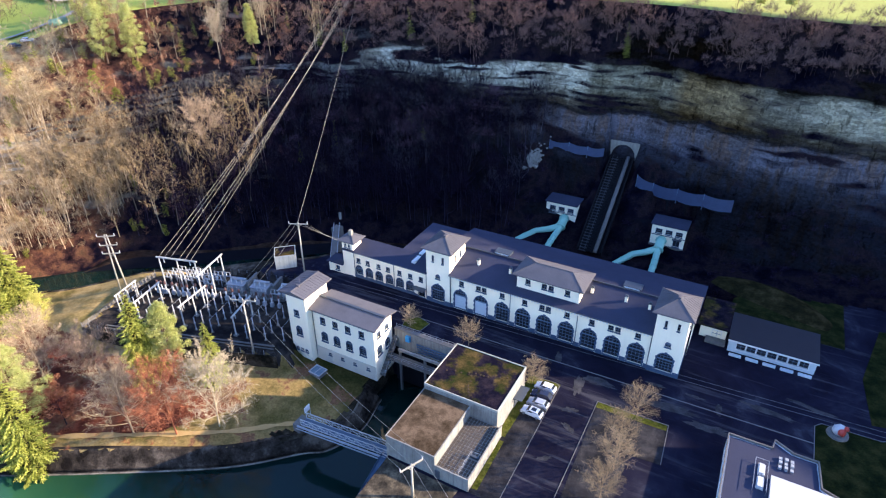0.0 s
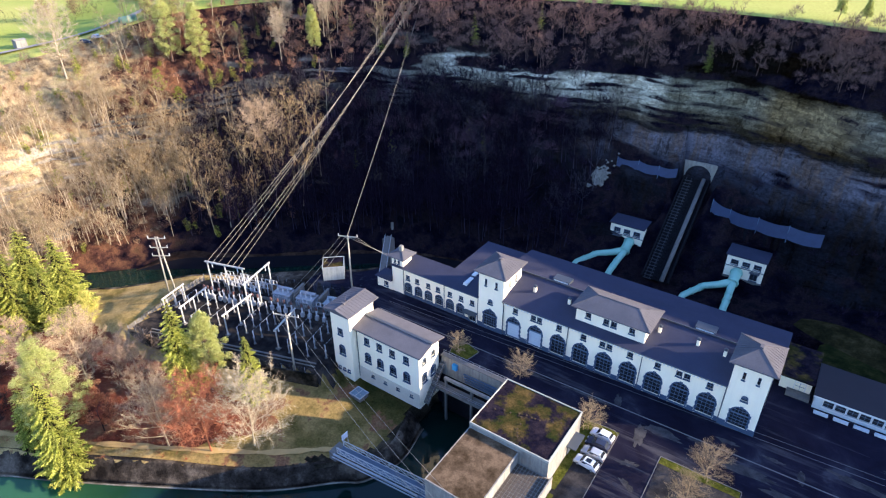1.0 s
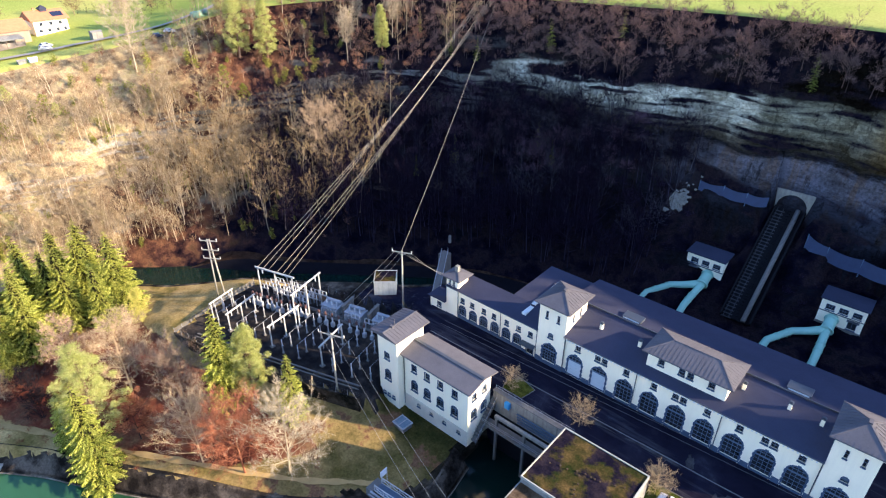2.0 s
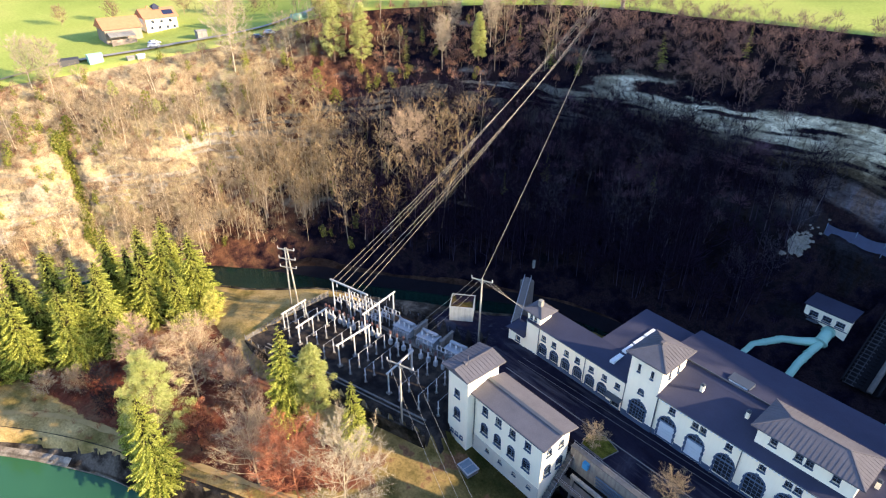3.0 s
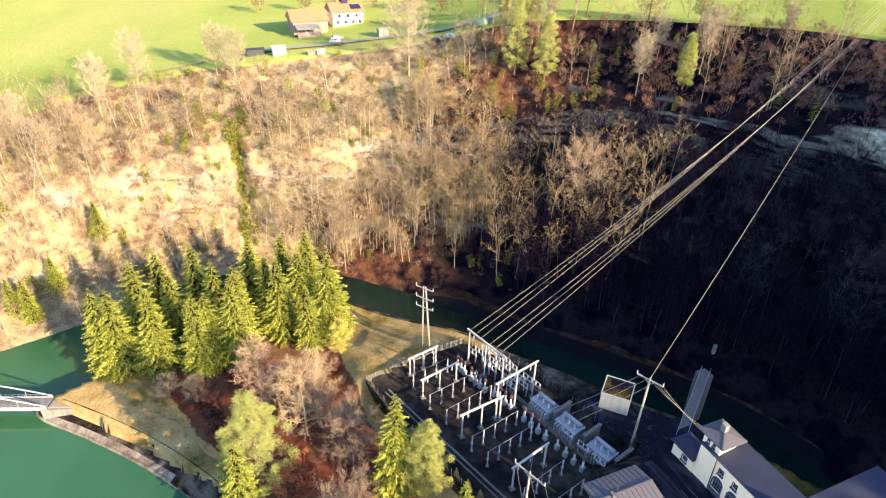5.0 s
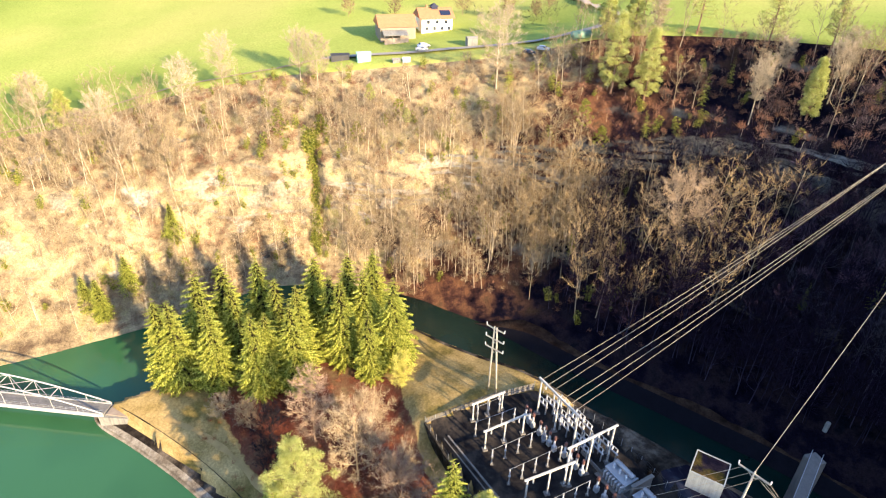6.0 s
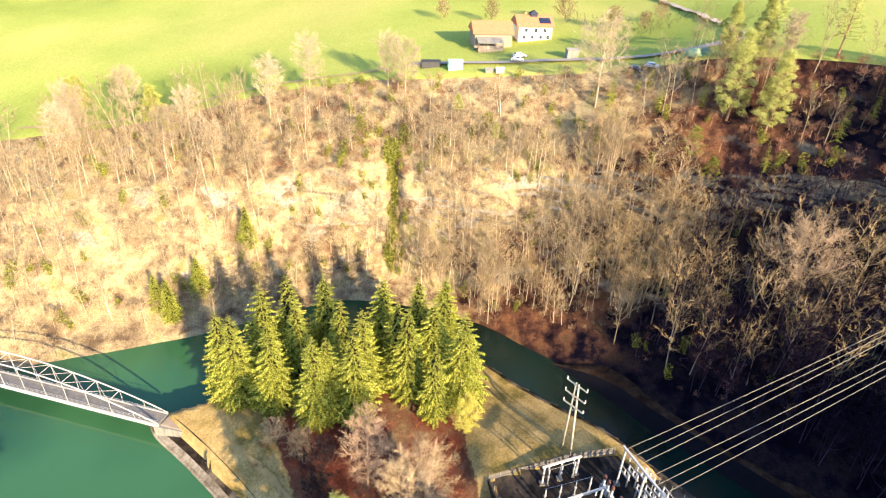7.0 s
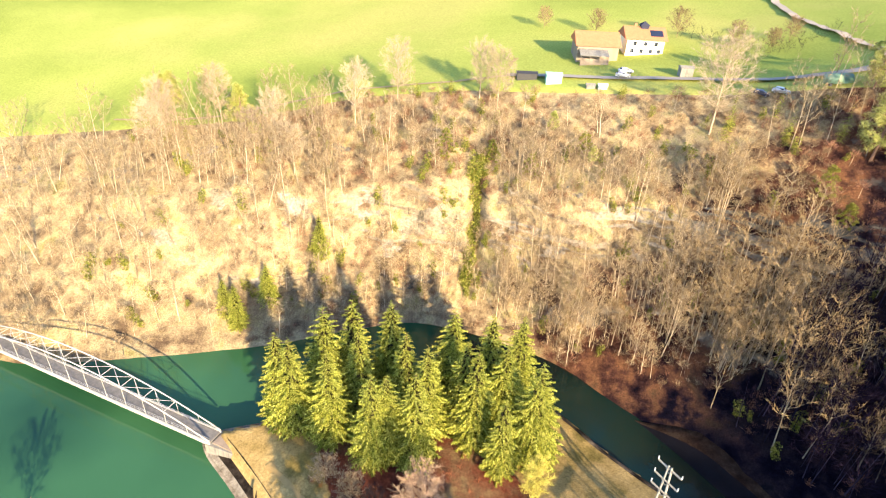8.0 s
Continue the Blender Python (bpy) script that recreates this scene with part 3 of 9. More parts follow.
# per section: how far from bank to rim, and how high, are the foot slope, the cliff's foot and the cliff's top
FOOT = [(.25, -6), (.25, -8), (.2, -9), (.2, -9), (.16, -9), (.12, -9), (.15, -9), (.2, -8), (.25, -4), (.3, -1), (.3, 0), (.3, 0), (.3, 2), (.38, -5), (.42, -4), (.3, 2), (.3, 8), (.3, 8), (.3, 8)]
LOW = [(.45, 0), (.4, -2), (.38, -1), (.33, 0), (.33, 2), (.24, 2), (.30, 4), (.42, 9), (.52, 14), (.62, 22), (.62, 24), (.6, 25), (.58, 25.5), (.7, 18), (.53, 14), (.45, 14), (.5, 25), (.5, 25), (.5, 25)]
HIGH = [(.6, 4), (.6, 6), (.6, 8), (.55, 13), (.45, 14), (.35, 19), (.38, 16), (.52, 22), (.62, 25), (.7, 32), (.7, 36), (.68, 38), (.68, 40), (.82, 42), (.7, 43), (.65, 42), (.7, 42), (.7, 42), (.7, 42)]
STATIONS = len(BANK)


def spline(rows, s):
    """A smooth curve through rows, at the positions s."""
    a = np.asarray(rows, dtype=float)
    s = np.clip(np.asarray(s, dtype=float), 0, len(a) - 1.001)
    i = np.floor(s).astype(int)
    f = (s - i)[:, None]
    p0, p1, p2, p3 = (a[np.clip(i + k, 0, len(a) - 1)] for k in (-1, 0, 1, 2))
    return 0.5 * (2 * p1 + (p2 - p0) * f + (2 * p0 - 5 * p1 + 4 * p2 - p3) * f * f + (3 * p1 - p0 - 3 * p2 + p3) * f ** 3)


def linear(rows, s):
    a = np.asarray(rows, dtype=float)
    s = np.clip(np.asarray(s, dtype=float), 0, len(a) - 1.001)
    i = np.floor(s).astype(int)
    f = (s - i)[:, None]
    return a[i] * (1 - f) + a[i + 1] * f


def wobble(p, scale, octaves=3):
    return noise.fractal(Vector(p) * scale, 1.0, 2.0, octaves)


def gorge(s, v):
    """Points of the gorge wall: s along it in sections, v from -0.15 (river bed) over 0 (bank) to 1 (rim)."""
    s, v = np.asarray(s, dtype=float), np.asarray(v, dtype=float)
    bank, rim = spline(BANK, s), spline(RIM, s)
    foot, low, high = linear(FOOT, s), linear(LOW, s), linear(HIGH, s)
    f = np.clip(v, 0, 1)
    z = np.empty_like(f)
    knots = [(np.zeros_like(f), bank[:, 2]), (foot[:, 0], foot[:, 1]), (low[:, 0], low[:, 1]), (high[:, 0], high[:, 1]), (np.ones_like(f), rim[:, 2])]
    for (fa, za), (fb, zb) in zip(knots, knots[1:]):
        k = np.clip((f - fa) / np.maximum(fb - fa, 1e-4), 0, 1)
        z = np.where(f >= fa, za + (zb - za) * k, z)
    xy = bank[:, :2] + (rim - bank)[:, :2] * v[:, None]
    z = np.where(v < 0, bank[:, 2] + 22 * v, z)
    out = np.column_stack([xy, z])
    way = (bank - rim)[:, :2]
    way /= np.linalg.norm(way, axis=1)[:, None]
    for i in range(len(out)):
        x, y, zz = out[i]
        w = min(1.0, max(0.0, v[i] * 8)) * min(1.0, max(0.0, (1 - v[i]) * 10))
        if w <= 0:
            continue
        steep = max(0.0, 1 - abs(v[i] - (low[i, 0] + high[i, 0]) / 2) / 0.12)
        push = 3.0 * wobble((x, y, zz), 0.035) + 0.9 * wobble((x + 50, y, zz * 1.6), 0.11)
        bed = noise.noise(Vector((x * 0.045, y * 0.045, zz * 0.38)))
        push += steep * (0.8 * bed + 0.4 * noise.noise(Vector((x * 0.06, y * 0.06, zz * 1.1))))
        # the wet cleft beside the cliff
        cleft = math.exp(-((s[i] - 5.42) / 0.055) ** 2) * max(0.0, 1 - abs(v[i] - 0.34) / 0.22)
        push -= 7.0 * cleft
        joint = noise.noise(Vector((x * 0.16, y * 0.16, zz * 0.03)))
        push += steep * (1.0 * joint - 0.8 * abs(noise.noise(Vector((x * 0.35, y * 0.35, zz * 0.1)))))
        out[i, :2] += way[i] * push * w
        out[i, 2] += w * (1.0 * wobble((x, y, 7.0), 0.06) + 0.35 * wobble((x, y, 3.0), 0.3))
        # the cutting of the incline
        if abs(out[i, 0] + 34.2) < 5.0 and 45 < out[i, 1] < 80.6:
            out[i, 2] = min(out[i, 2], -6.6 + (out[i, 1] - 52.0) * 0.716)
        # the benches cut for the valve houses
        if 59 < out[i, 1] < 71.5 and (-53.5 < out[i, 0] < -40.5 or -20.5 < out[i, 0] < -7.5):
            out[i, 2] = min(out[i, 2], 3.3)
    return out


def build_ground():
    ns = 460
    s_line = np.linspace(0, STATIONS - 1.01, ns)
    w_line = np.concatenate([np.linspace(0, 1, 16)[:-1], np.linspace(1, 2, 30)[:-1], np.linspace(2, 3, 46)[:-1], np.linspace(3, 4, 34)])
    foot, low, high = linear(FOOT, s_line)[:, 0], linear(LOW, s_line)[:, 0], linear(HIGH, s_line)[:, 0]
    v_line = np.concatenate([[-0.25, -0.12, -0.05], w_line])
    ss = np.repeat(s_line[:, None], len(v_line), axis=1)
    vv = np.array([np.concatenate([[-0.25, -0.12, -0.05], np.interp(w_line, [0, 1, 2, 3, 4], [0, a, b, c, 1])]) for a, b, c in zip(foot, low, high)])
    pts = gorge(ss.ravel(), vv.ravel()).reshape(ns, len(v_line), 3)
    rim = pts[:, -1]
    away = (spline(RIM, s_line) - spline(BANK, s_line))[:, :2]
    away /= np.linalg.norm(away, axis=1)[:, None]
    # the plateau, rising a little, then far hills
    rows = [pts]
    mean = np.array([-60.0, -60.0])
    for d, dz in ((3, 0.3), (6, 0.6), (10, 0.8), (14, 1.0), (20, 1.3), (26, 1.5), (32, 1.7), (40, 2.0), (50, 2.5), (60, 3.0), (70, 3.5), (80, 4.0), (95, 4.8), (110, 5.5), (130, 6.5), (150, 7.5), (180, 9), (210, 11), (240, 13), (300, 15.5), (370, 18), (480, 22), (1000, 30), (2600, 30)):
        k = min(1.0, d / 60)
        out = rim[:, :2] - mean
        out /= np.linalg.norm(out, axis=1)[:, None]
        way = away * (1 - k) + out * k
        xy = rim[:, :2] + way * d
        z = rim[:, 2] * (1 - min(1, d / 900)) + 50 * min(1, d / 900) + dz
        z = z + np.array([0.5 * wobble((x, y, 0), 0.01) * min(4, d / 20) for x, y in xy])
        rows.append(np.dstack([xy[:, 0], xy[:, 1], z]).transpose(1, 0, 2).reshape(ns, 1, 3))
    grid = np.concatenate(rows, axis=1)
    nv = grid.shape[1]
    i, j = np.meshgrid(np.arange(ns - 1), np.arange(nv - 1), indexing="ij")
    a = (i * nv + j).ravel()
    faces = np.column_stack([a, a + 1, a + nv + 1, a + nv])[:, ::-1]
    index = (j.ravel() >= len(v_line) - 2).astype(int)
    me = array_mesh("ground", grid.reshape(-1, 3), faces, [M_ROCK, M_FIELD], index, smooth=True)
    return tagged(new("ground", me), "steep wooded gorge wall of bedded sandstone under green meadows", "ground", kind="structure"), grid.reshape(-1, 3)


GROUND, GROUND_POINTS = build_ground()


def ground_z(x, y):
    """Height of the gorge wall or the plateau at a place."""
    d = (GROUND_POINTS[:, 0] - x) ** 2 + (GROUND_POINTS[:, 1] - y) ** 2
    near = np.argpartition(d, 6)[:6]
    w = 1 / (d[near] + 0.2)
    return float((GROUND_POINTS[near, 2] * w).sum() / w.sum())


# ---- the low ground: spit of land, switchyard terrace, works yard ----
SHORE = [(-42.6, -60), (-42.6, -15), (-60.5, -15), (-60.0, -23), (-58.5, -33), (-61.5, -41), (-66, -44.5), (-77, -54.5), (-97, -67), (-114, -77), (-124, -82.5),
         (-138, -93), (-150, -104), (-158.5, -112.5), (-163, -113), (-167, -103), (-171, -92), (-179, -78), (-182, -60), (-179, -45), (-174.5, -38), (-164.5, -29.5), (-156, -22.5), (-147, -15.5),
         (-130, -5), (-113.7, 3), (-100, 11), (-86, 17.5), (-70, 24), (-45, 27)]
SOUTH = [(3000, -3000), (-300, -3000), (-130, -700), (-125, -320), (-133, -200), (-138, -150), (-138, -134), (-122, -123), (-100, -114), (-60, -88)]
COURT = [(-42.3, -62), (-42.3, -14.5), (-60.4, -14.5), (-60.4, -13.4), (-87, -13.4), (-90, -4), (-90, 9), (-71, 14), (-71, 22), (-57, 24), (3, 25), (9, 44), (60, 60), (400, 90), (3000, 90), (3000, -3000), (-300, -3000), (-129, -700), (-124, -320), (-112, -200), (-108, -150), (-104, -138), (-100, -129), (-92, -117), (-58, -92)]
YARD = [(-135.2, -45), (-81, -28.5), (-84.8, -22), (-84.8, -14), (-97, -2), (-107, -5), (-116, -7.5), (-128, -11), (-139.5, -19.5), (-138.6, -30)]


def signed(poly, px, py):
    """Distance to a polygon's edge, positive inside."""
    best = np.full(px.shape, 1e9)
    inside = np.zeros(px.shape, dtype=bool)
    n = len(poly)
    for i in range(n):
        (x0, y0), (x1, y1) = poly[i], poly[(i + 1) % n]
        dx, dy = x1 - x0, y1 - y0
        k = np.clip(((px - x0) * dx + (py - y0) * dy) / (dx * dx + dy * dy), 0, 1)
        best = np.minimum(best, np.hypot(px - x0 - k * dx, py - y0 - k * dy))
        if dy != 0:
            cross = ((y0 > py) != (y1 > py)) & (px < dx * (py - y0) / dy + x0)
            inside ^= cross
    return np.where(inside, best, -best)


def ease(a, b, x):
    t = np.clip((x - a) / (b - a), 0, 1)
    return t * t * (3 - 2 * t)


INNER = SHORE + [(-20, 34), (5, 36), (45, 46), (110, 38), (190, 8), (260, -62), (3000, -400)] + SOUTH


def bank_width(px, py):
    """How broad the paved slope is: less towards the canal mouth, more at the apron by the bridge."""
    return 0.62 + 0.06 * ease(-118, -136, px) * ease(-70, -84, py) - 0.2 * ease(-100, -78, px) * ease(-20, -35, py)


def low_ground(px, py):
    px, py = np.asarray(px, dtype=float), np.asarray(py, dtype=float)
    d = signed(INNER, px, py)
    z = -9.0 - 1.6 * (1 - ease(4, 26, d))
    # the lawn rises to the switchyard's western fence
    away = -signed(YARD, px, py)
    z = z + 3.7 * ease(27, 1, away) * ease(-131, -137, px) * ease(-52, -44, py)
    # strip between the yard and the channel climbs towards the works
    north = -9.6 + 6.6 * ease(-152, -104, px) + 2.6 * ease(-104, -92, px)
    dy = signed(YARD, px, py)
    strip = (py > -24 + 0.0 * px) & (px > -141) & (dy < 0) & (py > -19.5 + (px + 139.5) * 0.36)
    z = np.where(strip, np.maximum(z, north), z)
    z = z + (-6.0 - z) * ease(-0.5, 0.3, dy)
    dc = signed(COURT, px, py)
    ramp = -6.0 * ease(-90, -99, px)
    on_ramp = (px < -84) & (px > -100) & (py > -15) & (py < 11)
    z = np.where(on_ramp, np.maximum(z, ramp), z)
    z = np.where((py > 20) & (px > -72), -7.0, z)
    z = z + (0.0 - z) * ease(-0.6, 0.2, dc)
    # paved embankment down into the water
    wide = bank_width(px, py)
    bank = -13.9 - 4.0 * ease(4.6, -1.0, d / wide)
    hard = (px > -62) & (px < -43) & (py > -62) & (py < -12)
    z = np.where((d < 5.6 * wide - 0.8) & (dc < -0.4), np.minimum(z, np.where(hard & (px > -46), -18, bank)), z)
    return z


def build_low_ground():
    xs = np.concatenate([np.arange(-190, 50, 1.0), np.array([55, 65, 80, 110, 160, 260, 500, 1000, 3000])])
    ys = np.concatenate([np.array([-3000, -1500, -700, -400, -250, -200, -170]), np.arange(-150, 50, 1.0), np.array([60, 80, 95])])
    gx, gy = np.meshgrid(xs, ys, indexing="ij")
    d = signed(INNER, gx.ravel(), gy.ravel())
    z = low_ground(gx.ravel(), gy.ravel())
    z = z + np.array([0.12 * wobble((x, y, 0), 0.12) if zz < -0.3 else 0.0 for x, y, zz in zip(gx.ravel(), gy.ravel(), z)])
    nx, ny = len(xs), len(ys)
    i, j = np.meshgrid(np.arange(nx - 1), np.arange(ny - 1), indexing="ij")
    a = (i * ny + j).ravel()
    faces = np.column_stack([a, a + ny, a + ny + 1, a + 1])
    keep = (d[faces] > -3.0).any(axis=1)
    faces = faces[keep]
    cx, cy = gx.ravel()[faces].mean(axis=1), gy.ravel()[faces].mean(axis=1)
    dcen, dyard, dcourt = signed(INNER, cx, cy), signed(YARD, cx, cy), signed(COURT, cx, cy)
    idx = np.zeros(len(faces), dtype=int)
    idx[(dcen < 2.4) & (cy < 40)] = 1
    idx[(dcen < 3.8) & (cy < -12) & (cx > -77) & (cx < -40) & (cy > -46)] = 6
    idx[(dyard <= 0) & (cx > -134) & (cx < -84) & (cy > -13.5 + 0.36 * (cx + 139.5) - 6)] = 1
    idx[dyard > 0] = 3
    idx[(cx < -85) & (cx > -112) & (cy > -14) & (cy < 12) & (dyard <= 0) & (dcen > 3)] = 4
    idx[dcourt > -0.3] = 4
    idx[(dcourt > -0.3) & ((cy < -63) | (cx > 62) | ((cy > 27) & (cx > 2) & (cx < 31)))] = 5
    me = array_mesh("low_ground", np.column_stack([gx.ravel(), gy.ravel(), z]), faces, [M_LAWN, M_BANK, M_LITTER, M_YARD, M_ASPHALT, M_DARK_LAWN, M_CANAL_BANK], idx)
    # how far leaf litter covers the grass: full under the trees, some along the bank
    wood = signed([(-160, -92), (-120, -75), (-92, -60), (-80, -40), (-136, -46), (-150, -46), (-180, -62), (-172, -80)], gx.ravel(), gy.ravel())
    cover = np.maximum(ease(-3.0, 8.0, wood), (0.25 - 0.10 * ease(-118, -130, gx.ravel())) * ease(16.0, 9.0, d) * (gx.ravel() < -75) * (gy.ravel() < -52))
    cover = np.maximum(cover, 0.36 * ease(-104, -92, gx.ravel()) * ease(-14, -24, gy.ravel()))
    me.attributes.new("litter", "FLOAT", "POINT").data.foreach_set("value", cover.astype(np.float32))
    # where the office's shade is put into the grass, weaker towards the canal
    dimmed = ease(-98, -82, gx.ravel() + 0.4 * gy.ravel() + 14) * ease(-36, -27, gy.ravel() + 0.25 * (gx.ravel() + 75)) * (gx.ravel() < -40)
    dimmed = np.maximum(dimmed, 0.5 * ease(-97, -86, gx.ravel()) * (gx.ravel() < -40))
    me.attributes.new("dimmed", "FLOAT", "POINT").data.foreach_set("value", dimmed.astype(np.float32))
    return tagged(new("low_ground", me), "low spit of grass, leaf litter and paved yard along the river", "ground", kind="structure")


build_low_ground()


def build_embankment():
    """The paved slope between the spit and the water, with a narrow berm at the waterline."""
    line = spline(SHORE, np.linspace(3.0, 27.0, 300))
    for _ in range(3):
        line[1:-1] = (line[:-2] + 2 * line[1:-1] + line[2:]) / 4
    d = np.gradient(line, axis=0)
    d /= np.linalg.norm(d, axis=1)[:, None]
    inward = np.column_stack([d[:, 1], -d[:, 0]])
    if signed(INNER, *(line + inward * 3)[140:141].T)[0] < 0:
        inward = -inward
    # steep along the river, a nearly level apron by the bridge
    apron = ease(-118, -136, line[:, 0]) * ease(-70, -84, line[:, 1])
    wide = bank_width(line[:, 0], line[:, 1])[:, None]
    crest = line + inward * 6.4 * wide
    top = low_ground(crest[:, 0], crest[:, 1]) + 0.02
    for _ in range(12):
        top[1:-1] = (top[:-2] + 2 * top[1:-1] + top[2:]) / 4
    rows = [np.column_stack([crest, top - 0.5])]
    for off, q, level in ((6.2, -0.03, -0.03), (5.0, 0.0, 0.3), (4.8, 0.03, 0.72), (3.6, 0.27, 0.79), (2.4, 0.55, 0.86), (1.2, 0.82, 0.93), (0.55, 0.97, 0.97)):
        rows.append(np.column_stack([line + inward * off * wide, top + (-14.15 - top) * (q + (level - q) * apron)]))
    for off, z in ((0.5, -14.05), (0.0, -14.1), (-0.05, -14.5), (-0.6, -16.0)):
        rows.append(np.column_stack([line + inward * off, np.full(len(line), z)]))
    grid = np.stack(rows, axis=1)
    n, m = grid.shape[:2]
    i, j = np.meshgrid(np.arange(n - 1), np.arange(m - 1), indexing="ij")
    a = (i * m + j).ravel()
    faces = np.column_stack([a, a + 1, a + m + 1, a + m])
    # pale stone edges the berm and puts the sun into the apron
    index = np.where(np.isin(j.ravel(), (9, 10)) | ((apron[i.ravel()] > 0.75) & (j.ravel() > 4)), 1, 0)
    me = array_mesh("embankment", grid.reshape(-1, 3), faces, [M_BANK, M_STONE_EDGE], index)
    tagged(new("embankment", me), "paved stone embankment with a narrow berm along the water", "embankment", kind="structure")


build_embankment()


def build_far_bank():
    """The smooth dark lining and the brown path along the far side of the channel."""
    s = np.linspace(7.3, 12.4, 160)
    line, hill = spline(BANK, s)[:, :2], spline(RIM, s)[:, :2]
    inward = hill - line
    inward /= np.linalg.norm(inward, axis=1)[:, None]
    k = ease(7.3, 8.5, s)
    rows = [np.column_stack([line + inward * (off * k)[:, None] if off > 0 else line + inward * off, -14.6 + (z + 14.6) * k]) for off, z in ((-0.9, -15.8), (-0.1, -14.3), (0.3, -14.2), (3.2, -12.3), (3.7, -12.1), (9.0, -11.2), (10.5, -13.0))]
    grid = np.stack(rows, axis=1)
    n, m = grid.shape[:2]
    i, j = np.meshgrid(np.arange(n - 1), np.arange(m - 1), indexing="ij")
    a = (i * m + j).ravel()
    faces = np.column_stack([a, a + m, a + m + 1, a + 1])
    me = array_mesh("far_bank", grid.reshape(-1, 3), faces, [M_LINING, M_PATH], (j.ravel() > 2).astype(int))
    tagged(new("far_bank", me), "dark channel lining with a brown leaf-strewn path above it", "embankment", kind="structure")


M_LINING = plain("dark_channel_lining", (0.009, 0.009, 0.012), 0.85, vary=0.35, scale=0.3, fine=2.0)
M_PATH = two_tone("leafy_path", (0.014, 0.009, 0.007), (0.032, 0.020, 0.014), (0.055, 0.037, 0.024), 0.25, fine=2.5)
build_far_bank()
k = Kit()
k.face((-330, -330, WATER), (-40, -330, WATER), (-40, 60, WATER), (-330, 60, WATER))
single("river", k, M_WATER, "calm green river bending round the spit", "water", "structure")

# ---- trees ----
def tube_rows(pts, radii, n=4):
    """Corners and triangles of a tapered tube as arrays."""
    pts = np.asarray(pts, dtype=float)
    m = len(pts)
    d = np.gradient(pts, axis=0)
    d /= np.linalg.norm(d, axis=1)[:, None] + 1e-9
    ref = np.where(np.abs(d[:, 2:3]) > 0.9, np.array([[1.0, 0, 0]]), np.array([[0, 0, 1.0]]))
    u = np.cross(d, ref)
    u /= np.linalg.norm(u, axis=1)[:, None] + 1e-9
    w = np.cross(d, u)
    ang = 2 * np.pi * np.arange(n) / n
    v = pts[:, None] + np.asarray(radii)[:, None, None] * (np.cos(ang)[None, :, None] * u[:, None] + np.sin(ang)[None, :, None] * w[:, None])
    f = []
    for i in range(m - 1):
        for q in range(n):
            a, b = i * n + q, i * n + (q + 1) % n
            f.append((a, b, b + n))
            f.append((a, b + n, a + n))
    return v.reshape(-1, 3), np.array(f)


def joined(bits):
    vs, fs, n = [], [], 0
    for v, f in bits:
        vs.append(v)
        fs.append(f + n)
        n += len(v)
    return np.concatenate(vs), np.concatenate(fs)


def unit(v):
    return v / (np.linalg.norm(v) + 1e-9)


